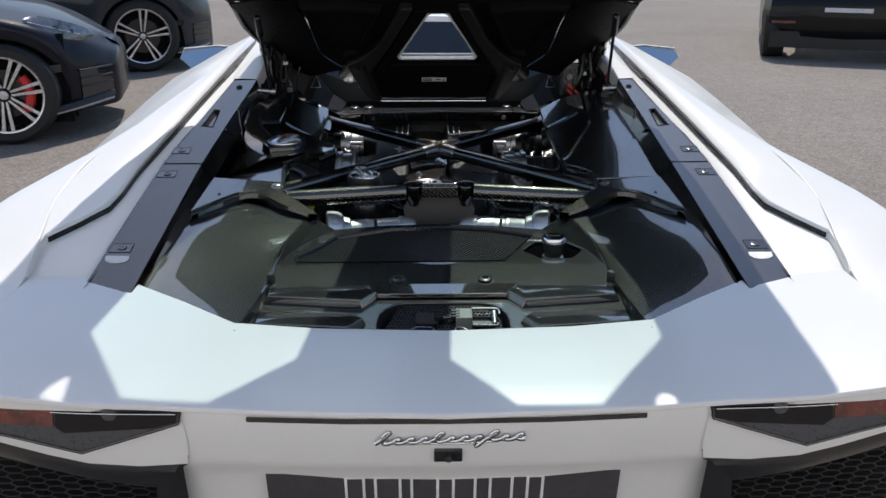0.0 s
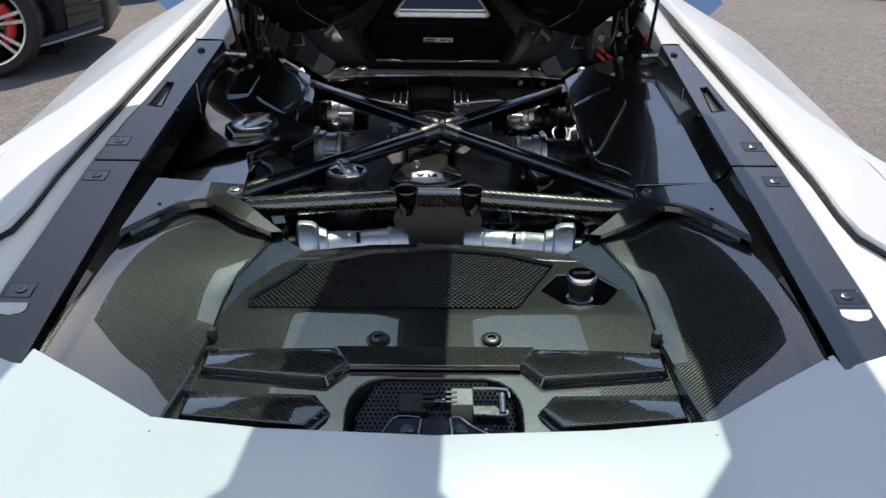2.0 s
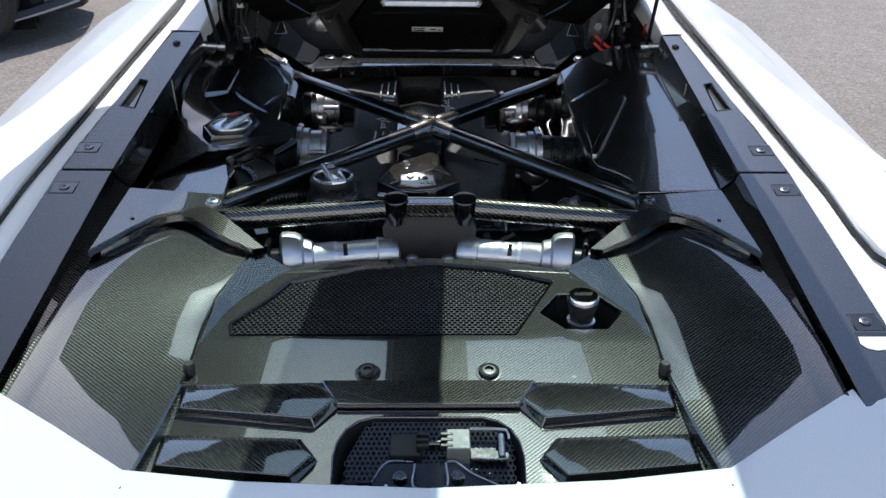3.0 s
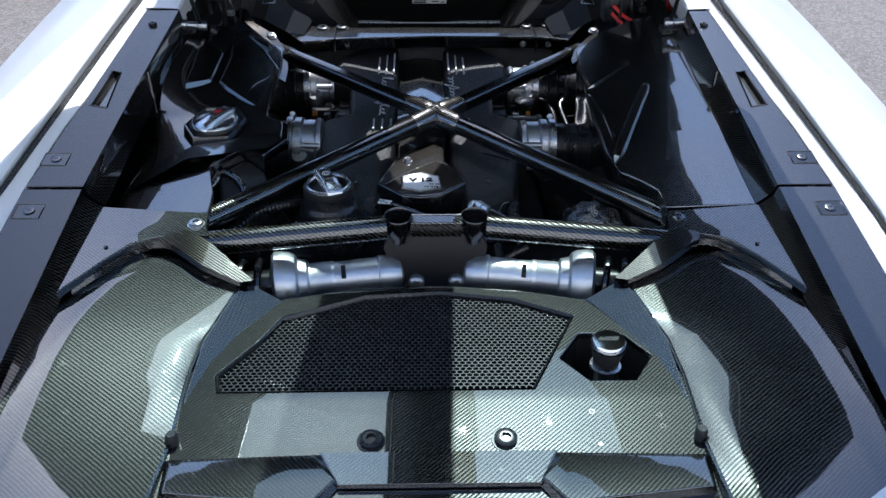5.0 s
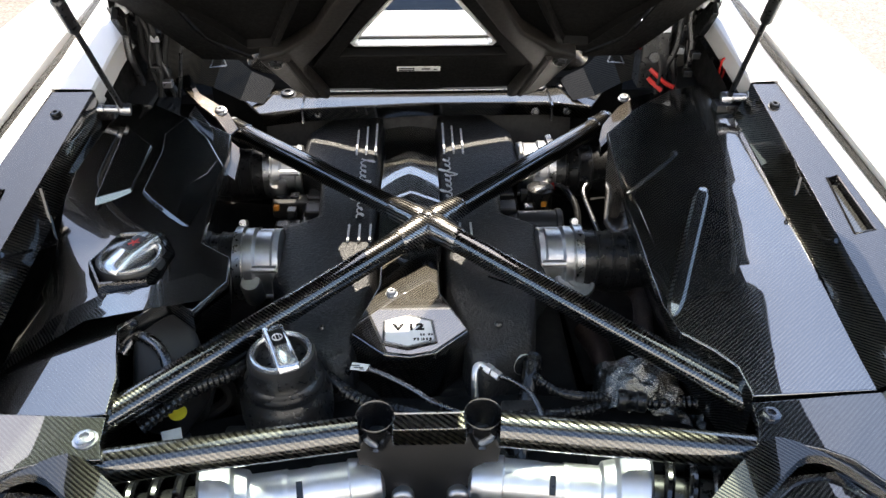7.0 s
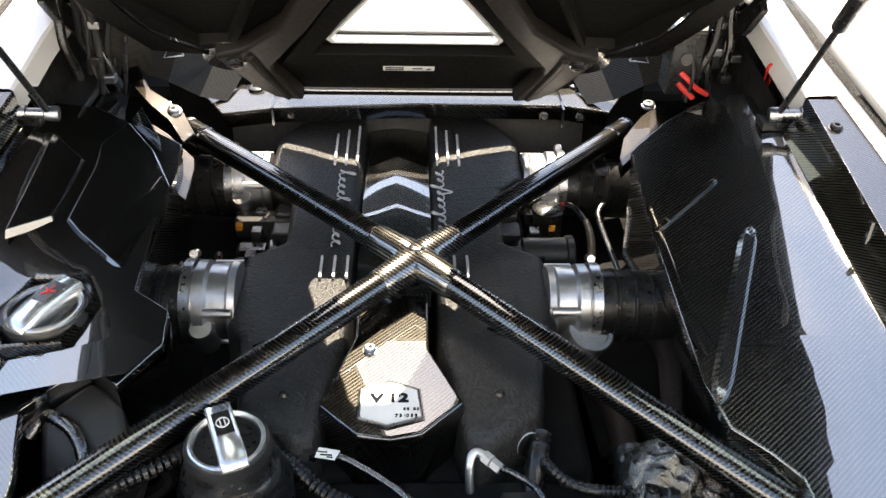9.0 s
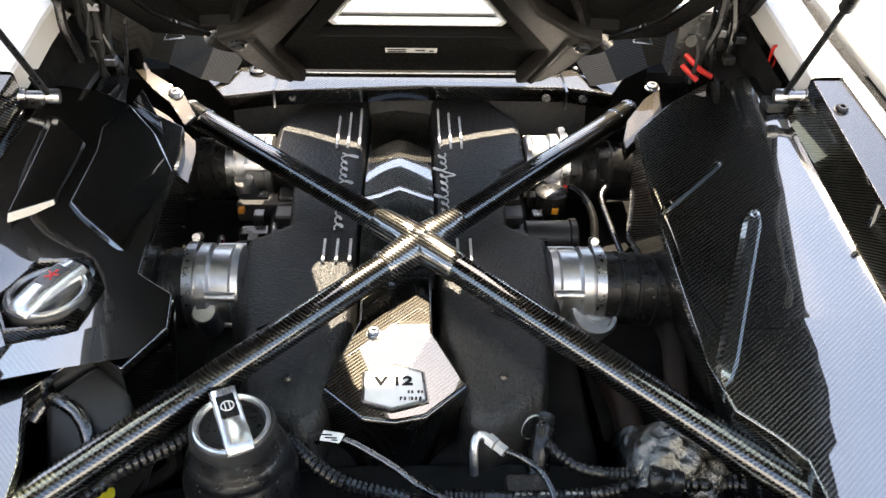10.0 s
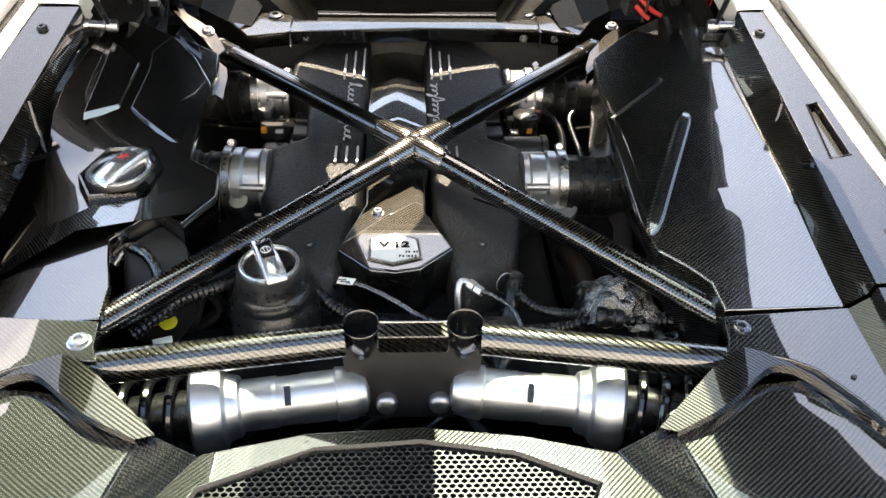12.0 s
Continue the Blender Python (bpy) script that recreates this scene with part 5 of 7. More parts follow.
for ex, ey, ez in ((-0.366, 1.905, 0.883), (0.382, 1.912, 0.880), (-0.336, 2.630, 0.897), (0.345, 2.656, 0.889)):
    e = Vector((ex, ey, ez))
    dd = (XC - e).normalized()
    weave = CARBON_TUBE if dd.x * dd.y > 0 else CARBON_TUBE_L
    part("brace_tube", rod(e + dd * 0.01, XC - dd * 0.05, 0.0175, 28), weave, xb, "carbon tube")
    part("joint_sleeve", lathe([(-0.066, 0.0176), (-0.062, 0.0192), (-0.045, 0.0198), (-0.026, 0.0212), (-0.014, 0.0225), (0.0, 0.019)], XC - dd * 0.004, dd, 28), HUB, xb, "woven sleeve with highlights lifted into its colour", angle=60)
    part("end_sleeve", lathe([(0.0, 0.014), (0.003, 0.0178 if ey < 2 else 0.0195), (0.038, 0.0178 if ey < 2 else 0.0195), (0.040, 0.0175)], e, dd, 28), weave, xb)
    if ey > 2:
        part("end_bolt", lathe([(0, 0.013), (0.008, 0.013), (0.011, 0.009)], e + Vector((0, 0.004, 0.004)), (0, -0.3, 1), 12), STEEL, xb)

# ---- engine ----
EC = -0.018
eng = part("engine", box((-0.26, 2.06, 0.60), (0.21, 2.74, 0.775)), DARK_MATT, car, "V12 engine with a black intake plenum", bevel=0.02)


def loaf(loop, z0, z1, inset, mat, parent, name, label, bev=0.006, tilt=0.0, rise=0.0):
    """A body with sloped sides: loop at the foot, drawn in at the top."""
    cx, cy = sum(p[0] for p in loop) / len(loop), sum(p[1] for p in loop) / len(loop)
    bm = bmesh.new()
    rings = []
    for k, z in ((1.0, z0), (1.0, z0 + (z1 - z0) * 0.55), (1 - inset * 0.45, z1 - (z1 - z0) * 0.12), (1 - inset, z1)):
        rings.append([bm.verts.new((cx + (x - cx) * k, cy + (y - cy) * k, z + tilt * (x - cx) + rise * (y - cy))) for x, y in loop])
    for a, b in zip(rings, rings[1:]):
        for k in range(len(loop)):
            bm.faces.new((a[k - 1], a[k], b[k], b[k - 1]))
    bm.faces.new(rings[-1])
    return part(name, bm, mat, parent, label, bevel=bev, angle=30)


def plen_z(y):
    return 0.8475 + 0.045 * (y - 2.36)


for s in (-1, 1):
    def ex(x):
        return EC + s * x
    bank = [(0.05, 2.785), (0.14, 2.785), (0.195, 2.70), (0.20, 2.58), (0.155, 2.54), (0.15, 2.41), (0.205, 2.375), (0.205, 2.245), (0.185, 2.21), (0.17, 2.10), (0.10, 2.045), (0.075, 2.06), (0.05, 2.20)]
    pb = loaf([(ex(x), y) for x, y in bank], 0.70, 0.847, 0.07, GRAINED, eng, "plenum", "black grained intake plenum", 0.012, 0.0, 0.045)
    # three raised bars at either end of the writing
    for k in range(3):
        x = ex(0.062 + 0.017 * k)
        for y0, y1 in ((2.592, 2.705 - 0.012 * k), (2.325, 2.368)):
            part("raised_bar", slab([[(x - 0.0017, y0, plen_z(y0)), (x + 0.0017, y0, plen_z(y0)), (x + 0.0017, y1, plen_z(y1)), (x - 0.0017, y1, plen_z(y1))]], (0, 0, 0.004)), SILVERBAR, pb)
    # cursive writing as a plain wavy stroke with taller loops
    y0, y1 = (2.578, 2.392) if s < 0 else (2.392, 2.578)
    for bm in scrawl((ex(0.086 if s < 0 else 0.070), y0, plen_z(y0) + 0.0004), (0, y1 - y0, plen_z(y1) - plen_z(y0)), (-s * 0.014, 0, 0), 0.0013):
        part("script_stroke", bm, SILVERBAR, pb)
    part("rivet", lathe([(0, 0.006), (0.003, 0.004)], (ex(0.12), 2.13, plen_z(2.13)), (0, 0, 1), 10), SATIN, pb)
    part("plenum_step", slab([[(x, y, plen_z(y) - 0.0005) for x, y in ((ex(0.115), 2.235), (ex(0.165), 2.205), (ex(0.163), 2.202), (ex(0.113), 2.232))]], (0, 0, 0.001)), GLOSS, pb)
    # throttle bodies, clamps and intake hoses
    for ty, rr in ((2.305, 0.052 if s < 0 else 0.047), (2.60, 0.047)):
        tb = part("throttle_body", lathe([(0.0, rr * 0.95), (0.008, rr), (0.012, rr * 0.93), (0.034, rr * 0.93), (0.038, rr * 1.03), (0.05, rr * 1.03), (0.052, rr * 0.9), (0.07, rr * 0.88)], (ex(0.195), ty, 0.825), (s, 0, 0), 28), ALU, eng, "cast aluminium throttle body")
        for an in (0.5, 2.75, 4.3):
            part("lug", rod((ex(0.197), ty + rr * 1.0 * math.cos(an), 0.825 + rr * 1.0 * math.sin(an)), (ex(0.232), ty + rr * 1.0 * math.cos(an), 0.825 + rr * 1.0 * math.sin(an)), 0.0058, 12), ALU, tb)
        if s > 0 and ty < 2.5:
            gear = part("gear_cover", lathe([(-0.02, 0.030), (0.006, 0.032), (0.010, 0.029), (0.010, 0.024), (0.005, 0.023), (0.005, 0.012), (0.008, 0.011), (0.009, 0.001)], (ex(0.248), ty - 0.040, 0.806), (0.2, -0.45, 1), 28), ALU, tb, "round cast gear cover", angle=50)
            part("gear_lug", box((ex(0.236), ty - 0.022, 0.806), (ex(0.262), ty - 0.012, 0.822)), ALU, gear, bevel=0.003)
        else:
            part("motor", lathe([(-0.03, 0.016), (0.014, 0.016), (0.018, 0.0135), (0.019, 0.001)], (ex(0.236), ty - rr * 0.9, 0.812), (0, -0.5, 1), 20), ALU, tb)
        part("hose_clamp", lathe([(0.054, rr * 1.02), (0.054, rr * 1.07), (0.066, rr * 1.07), (0.066, rr * 1.02)], (ex(0.195), ty, 0.825), (s, 0, 0), 28), STEEL, tb, "steel band clamp")
        part("clamp_screw", rod((ex(0.255), ty + rr * 0.62, 0.825 + rr * 0.98), (ex(0.255), ty + rr * 0.95, 0.825 + rr * 0.78), 0.0055, 10), STEEL, tb)
        prof = [(0.056, rr * 0.99)]
        for x in (0.085, 0.108, 0.131):
            prof += [(x - 0.002, rr * 1.0), (x - 0.001, rr * 1.035), (x + 0.001, rr * 1.035), (x + 0.002, rr * 1.0), (x + 0.005, rr * 0.985)]
        prof += [(0.18, rr * 0.98)]
        part("intake_hose", lathe(prof, (ex(0.195), ty, 0.825), (s, 0, -0.08), 28), INTAKE, tb, "black rubber intake hose with three ridges")
    # injector rail, coils and connectors between the throttle bodies
    part("fuel_rail", rod((ex(0.18), 2.40, 0.79), (ex(0.18), 2.56, 0.79), 0.012, 12), SATIN, eng)
    for y in (2.43, 2.49, 2.54):
        co = part("coil_pack", box((ex(0.165) - 0.018, y - 0.016, 0.76), (ex(0.165) + 0.02, y + 0.016, 0.812)), PLASTIC, eng, "black coil pack", bevel=0.004)
        part("connector", box((ex(0.205) - 0.008, y - 0.01, 0.79), (ex(0.205) + 0.008, y + 0.008, 0.81)), SATIN, co, bevel=0.002)
    if s < 0:
        act = part("vacuum_box", box((-0.262, 2.515, 0.775), (-0.175, 2.545, 0.806)), PLASTIC, eng, "black vacuum box", bevel=0.004)
        part("rail_cover", box((-0.250, 2.455, 0.765), (-0.175, 2.475, 0.796)), SATIN, eng, "black rail cover", bevel=0.004)
        part("breather", lathe([(0, 0.031), (0.022, 0.031), (0.026, 0.028), (0.026, 0.022), (0.022, 0.020), (0.022, 0.001)], (-0.236, 2.418, 0.765), (0, 0, 1), 24), HOSE, eng, "round black breather")
        part("thin_pipe", hose([(-0.272, 2.45, 0.76), (-0.270, 2.44, 0.80), (-0.268, 2.40, 0.795), (-0.266, 2.37, 0.77)], 0.0042, 8), SATIN, eng)
        part("red_band", lathe([(-0.004, 0.0048), (0.004, 0.0048)], (-0.2695, 2.43, 0.80), (0, 1, 0.1), 12), RED, eng)
    else:
        act = part("actuator", lathe([(0.0, 0.026), (0.062, 0.026), (0.064, 0.029), (0.072, 0.029), (0.075, 0.024)], (0.165, 2.445, 0.795), (1, 0, 0), 24), PLASTIC, eng, "round black actuator")
        part("actuator_head", lathe([(-0.03, 0.022), (0.012, 0.022), (0.016, 0.024), (0.024, 0.024), (0.027, 0.018)], (0.212, 2.525, 0.80), (0, 0, 1), 24), SATIN, act)
        part("bay_hose", hose([(0.222, 2.555, 0.805), (0.252, 2.545, 0.815), (0.272, 2.50, 0.80), (0.270, 2.45, 0.775), (0.262, 2.42, 0.75)], 0.0065, 10), HOSE, eng)
        part("red_band", lathe([(-0.006, 0.0072), (0.006, 0.0072)], (0.236, 2.552, 0.811), (1, -0.2, 0.3), 14), RED, eng)
        part("steel_pipe", hose([(0.300, 2.58, 0.80), (0.302, 2.555, 0.815), (0.290, 2.53, 0.81), (0.298, 2.49, 0.79), (0.315, 2.43, 0.76)], 0.0042, 10), STEEL, eng)
        part("wrapped_hose", hose([(0.332, 2.28, 0.775), (0.328, 2.236, 0.79), (0.320, 2.19, 0.79), (0.314, 2.14, 0.775)], 0.014, 14), BRAID, eng, "brown braided hose")
    part("connector", box((ex(0.234) - 0.005, 2.500, 0.798), (ex(0.234) + 0.005, 2.510, 0.808)), BRASS, act, "orange connector", bevel=0.0015)
    part("drop_tube", hose([(ex(0.165), 2.10, 0.80), (ex(0.16), 2.075, 0.795), (ex(0.15), 2.04, 0.76), (ex(0.13), 1.99, 0.72)], 0.014, 12, 0.002, 0.01), HOSE, eng)
# carbon spine and rear cap with the plate
spine = [[(EC - 0.049, 2.80, 0.832), (EC, 2.80, 0.838), (EC + 0.049, 2.80, 0.832)], [(EC - 0.049, 2.62, 0.836), (EC, 2.62, 0.845), (EC + 0.049, 2.62, 0.836)], [(EC - 0.05, 2.50, 0.839), (EC, 2.50, 0.851), (EC + 0.05, 2.50, 0.839)],
         [(EC - 0.05, 2.34, 0.838), (EC, 2.34, 0.848), (EC + 0.05, 2.34, 0.838)], [(EC - 0.046, 2.28, 0.838), (EC, 2.28, 0.846), (EC + 0.046, 2.28, 0.838)]]
part("carbon_spine", sheet(spine, thick=0.015), CARBON, eng, "glossy carbon spine between the plenums", angle=60)
capl = [(EC - 0.046, 2.30), (EC + 0.044, 2.30), (EC + 0.044, 2.195), (EC + 0.082, 2.107), (EC + 0.034, 2.062), (EC, 2.054), (EC - 0.036, 2.060), (EC - 0.082, 2.105), (EC - 0.046, 2.215)]
cp = loaf(capl, 0.76, 0.846, 0.035, CAP, eng, "carbon_cap", "carbon rear engine cap with a number plate", 0.004)
bolt((-0.044, 2.190, 0.846), cp, 0.007)
hexp = [(-0.052, 2.084), (-0.051, 2.125), (-0.019, 2.137), (0.011, 2.125), (0.015, 2.085), (-0.021, 2.073)]
name_plate = part("name_plate", slab([flat(hexp, 0.8485)], (0, 0, -0.003)), ENGRAVED, cp, "bright metal plate", bevel=0.0008)
part("plate_rim", hose(flat(hexp + hexp[:1], 0.8488), 0.0014, 8, steps=1), STEEL, name_plate, "bevelled bright rim")
part("plate_groove", hose([(-0.018 + (x + 0.018) * 1.07, 2.105 + (y - 2.105) * 1.07, 0.847) for x, y in hexp + hexp[:1]], 0.0011, 6, steps=1), GLOSS, name_plate)
letters("V", 0.017, Matrix.Translation((-0.0335, 2.1115, 0.8494)), GREYBAR, cp, squeeze=1.3, bold=0.0006)
letters("12", 0.017, Matrix.Translation((-0.0105, 2.1115, 0.8494)), GREYBAR, cp, squeeze=1.35, bold=0.0006)
letters("7 3 10 5 8", 0.0052, Matrix.Translation((-0.0015, 2.0865, 0.8494)), GREYBAR, cp, squeeze=1.1, bold=0.00015)
for x, w in ((-0.0035, 0.0022), (0.0003, 0.0024), (0.0072, 0.0026), (0.0108, 0.002)):
    part("engraved_bar", slab([flat([(x - w / 2, 2.0945), (x + w / 2, 2.0945), (x + w / 2, 2.0982), (x - w / 2, 2.0982)], 0.8488)], (0, 0, 0.0005)), GREYBAR, cp)

# reservoir behind the engine
part("reservoir", lathe([(-0.13, 0.045), (-0.105, 0.054), (-0.085, 0.057), (-0.066, 0.057), (-0.052, 0.054), (-0.046, 0.050), (-0.043, 0.049), (-0.040, 0.050), (-0.034, 0.049), (-0.028, 0.045), (-0.025, 0.0425), (-0.006, 0.0415), (-0.004, 0.039)], (-0.171, 2.015, 0.890), (0, 0, 1), 40), SATIN, car, "round black fluid reservoir")
filler_cap((-0.171, 2.015, 0.890), 0.039, car, "chrome-rimmed black reservoir cap", SILVERBAR, -0.42)

# pipes, looms and heat shield behind the engine
for s in (-1, 1):
    # dark sheet added over the bay floor, which would otherwise show sunlit patches
    part("splash_guard", sheet([mir(s, [(0.225, 2.62, 0.735), (0.47, 2.62, 0.76)]), mir(s, [(0.225, 2.30, 0.725), (0.47, 2.30, 0.75)]), mir(s, [(0.235, 2.14, 0.715), (0.40, 2.14, 0.73)])], thick=0.004), DARK_MATT, car, "black sheet added beside the engine to hide the sunlit floor")
for pts, r, pitch in (
        ([(-0.150, 2.10, 0.80), (-0.137, 2.075, 0.81), (-0.100, 2.033, 0.81), (-0.064, 2.007, 0.81), (-0.012, 1.990, 0.81), (0.04, 1.975, 0.80)], 0.0095, 0.0055),
        ([(0.143, 2.085, 0.79), (0.149, 2.061, 0.80), (0.161, 2.045, 0.80), (0.175, 2.033, 0.80), (0.197, 2.026, 0.80), (0.228, 2.024, 0.80)], 0.0075, 0.005),
        ([(0.035, 2.010, 0.785), (0.095, 2.003, 0.79), (0.148, 2.004, 0.79), (0.195, 2.008, 0.79), (0.224, 2.017, 0.79), (0.236, 2.032, 0.788)], 0.0085, 0.005),
        ([(0.246, 2.020, 0.80), (0.277, 2.014, 0.80), (0.303, 2.010, 0.80), (0.344, 2.009, 0.80), (0.37, 2.0, 0.79)], 0.011, 0.0065),
        ([(-0.33, 1.95, 0.84), (-0.28, 1.985, 0.86), (-0.235, 2.03, 0.85), (-0.20, 2.10, 0.82)], 0.010, 0.006)):
    part("corrugated_hose", hose(pts, r, 12, r * 0.2, pitch), HOSE, car, "black corrugated cable hose")
# pale print along one of them
for k in range(14):
    x = 0.105 + 0.0065 * k
    if k % 4 != 3:
        part("printed_bar", slab([[(x, 1.999, 0.7995), (x + 0.0045, 1.999, 0.7995), (x + 0.0045, 2.002, 0.8), (x, 2.002, 0.8)]], (0, 0, 0.0006)), DARKSTEEL, car)
part("hose_coupling", lathe([(0.0, 0.012), (0.003, 0.014), (0.012, 0.014), (0.014, 0.0125), (0.022, 0.0125), (0.024, 0.0145), (0.034, 0.0145), (0.036, 0.011)], (0.246, 2.019, 0.80), (1, -0.15, 0), 20), SATIN, car, "black hose coupling")
part("steel_line", hose([(-0.098, 2.043, 0.832), (-0.090, 2.042, 0.842), (-0.068, 2.038, 0.842), (-0.042, 2.022, 0.842), (-0.015, 2.002, 0.841), (0.010, 1.980, 0.84), (0.045, 1.962, 0.835), (0.07, 1.95, 0.82)], 0.0038, 10), DARKSTEEL, car, "bent steel line")
part("line_sticker", slab([[(-0.093, 2.033, 0.8475), (-0.073, 2.029, 0.8475), (-0.068, 2.041, 0.8475), (-0.090, 2.046, 0.8475)]], (0, 0, 0.0006)), LABEL, car, "white line sticker")
for x, y, w in ((-0.086, 2.040, 0.010), (-0.082, 2.036, 0.012), (-0.078, 2.033, 0.006)):
    part("printed_bar", slab([flat([(x - w / 2, y - 0.0008), (x + w / 2, y - 0.0016), (x + w / 2, y), (x - w / 2, y + 0.0008)], 0.8477)], (0, 0, 0.0007)), DARKSTEEL, car)
fitting = part("hose_fitting", hose([(0.064, 2.022, 0.805), (0.063, 2.030, 0.832), (0.066, 2.040, 0.841), (0.073, 2.042, 0.842), (0.083, 2.034, 0.841)], 0.0045, 12), TURNED, car, "bent bright hose fitting")
for a, b, r in (((0.078, 2.038, 0.842), (0.085, 2.031, 0.841), 0.0072), ((0.086, 2.030, 0.841), (0.094, 2.022, 0.840), 0.0064)):
    part("nut", rod(a, b, r, 6), TURNED, fitting, "bright hexagonal nut")
part("braided_line", hose([(0.092, 2.024, 0.840), (0.104, 2.020, 0.838), (0.118, 2.014, 0.833), (0.131, 2.003, 0.828), (0.140, 1.984, 0.82), (0.142, 1.96, 0.81)], 0.0034, 10), DARKSTEEL, car, "braided line")
part("hose_band", lathe([(-0.0015, 0.0150), (0.0015, 0.0150)], (0.133, 2.088, 0.80), (0.4, -0.8, 0.2), 16, caps=False), LABEL, car)
random.seed(5)
foil = bmesh.new()
rows = []
for i in range(25):
    row = []
    for j in range(41):
        u, v = i / 24, j / 40
        x = 0.224 + 0.130 * v
        y = 2.094 - 0.075 * u - 0.040 * v
        dome = max(0.0, math.sin(math.pi * min(1.0, v * 1.15))) ** 0.5 * math.sin(math.pi * min(1.0, 0.15 + 0.8 * u)) ** 0.7
        crease = 0.007 * abs(math.sin(13 * v + 6 * u)) + 0.004 * math.sin(29 * u - 13 * v) * math.cos(9 * v) + random.uniform(-0.0008, 0.0008)
        row.append((x + 0.3 * crease, y, 0.772 + 0.060 * dome + crease))
    rows.append(row)
sheet(rows, foil)
hole_at = Vector((0.282, 2.062))
bmesh.ops.delete(foil, geom=[f for f in foil.faces if (f.calc_center_median().xy - hole_at).length < 0.009], context="FACES")
part("heat_shield", foil, FOIL, car, "crumpled silver heat shield", angle=50)
part("exhaust_wrap", hose([(0.252, 2.25, 0.72), (0.262, 2.19, 0.735), (0.262, 2.13, 0.735)], 0.018, 12), ORANGE, car, "rust-brown heat wrap")
part("hose_shelf", slab([[(-0.30, 1.93, 0.765), (0.37, 1.93, 0.765), (0.37, 2.03, 0.775), (0.13, 2.06, 0.775), (-0.13, 2.06, 0.775), (-0.32, 2.02, 0.77)]], (0, 0, -0.01)), DARK_MATT, car, "black plastic shelf under the hoses", bevel=0.004)
part("round_sticker", lathe([(0, 0.011), (0.0012, 0.011)], (-0.300, 1.990, 0.822), (0.1, -0.3, 1), 20), YELLOW, car, "round yellow sticker")
part("tag", slab([[(-0.300, 1.928, 0.82), (-0.279, 1.931, 0.822), (-0.289, 1.962, 0.826), (-0.312, 1.957, 0.824)]], (0, 0, -0.001)), LABEL, car, "white paper tag")
random.seed(8)
for k in range(26):
    x, y = random.uniform(-0.34, 0.34), random.uniform(1.93, 2.06)
    p = [Vector((x, y, random.uniform(0.70, 0.79)))]
    for j in range(3):
        p.append(p[-1] + Vector((random.uniform(-0.07, 0.07), random.uniform(-0.05, 0.05), random.uniform(-0.03, 0.03))))
    part("loom", hose(p, random.choice((0.004, 0.006, 0.009)), 8, steps=4), random.choice((RUBBER, SATIN, PLASTIC)), car)
for k in range(14):
    x, y, z = random.uniform(-0.32, 0.34), random.uniform(1.94, 2.05), random.uniform(0.72, 0.78)
    w = random.uniform(0.012, 0.03)
    part("connector_block", box((x - w, y - w * 0.7, z - 0.02), (x + w, y + w * 0.7, z + 0.01)), random.choice((PLASTIC, SATIN, GRAINED)), car, bevel=0.004)

# ---- front panel across the bay ----
fp = [[(-0.293, 2.664, 0.909), (-0.217, 2.684, 0.909), (0.011, 2.702, 0.910), (0.249, 2.702, 0.909), (0.323, 2.679, 0.909)],
      [(-0.345, 2.74, 0.916), (-0.217, 2.745, 0.910), (0.011, 2.755, 0.911), (0.249, 2.755, 0.910), (0.36, 2.745, 0.916)],
      [(-0.395, 2.80, 0.932), (-0.217, 2.80, 0.911), (0.011, 2.80, 0.912), (0.249, 2.80, 0.911), (0.405, 2.81, 0.932)]]
front = part("front_panel", sheet(fp, thick=0.006), PANEL, car, "glossy carbon panel across the front of the bay", angle=20, bevel=0.0015)
drop = [[(x, y - 0.0005, z - 0.002) for x, y, z in fp[0]], [(x, y + 0.003, z - 0.012) for x, y, z in fp[0]], [(x * 0.99, y + 0.012, z - 0.032) for x, y, z in fp[0]]]
part("panel_drop", sheet(drop), PANEL, front)
for x in (-0.217, 0.249):
    part("joint_gap", box((x - 0.0018, 2.68, 0.88), (x + 0.0018, 2.80, 0.9120)), GLOSS, front)
for x, y in ((-0.251, 2.747), (-0.206, 2.752), (0.234, 2.763), (0.282, 2.768)):
    bolt((x, y, 0.9115), front, 0.0135, (0, -0.1, 1), SATIN)
for x in (-0.24, -0.19, 0.22, 0.28):
    bolt((x, 2.695, 0.892), front, 0.006, (0, -1, 0.3), SATIN)
part("firewall", sheet([[(-0.4, 2.77, 0.93), (0.4, 2.77, 0.93)], [(-0.4, 2.79, 0.6), (0.4, 2.79, 0.6)]]), DARK_MATT, car)
FABRIC = simple("dark_mesh_cloth", (0.03, 0.03, 0.03), 0.8, bump=0.8, bump_scale=700.0)
part("sound_mat", sheet([[(-0.30, 2.765, 0.885), (0.30, 2.765, 0.885)], [(-0.30, 2.74, 0.80), (0.30, 2.74, 0.80)]]), FABRIC, car, "dark woven sound mat")
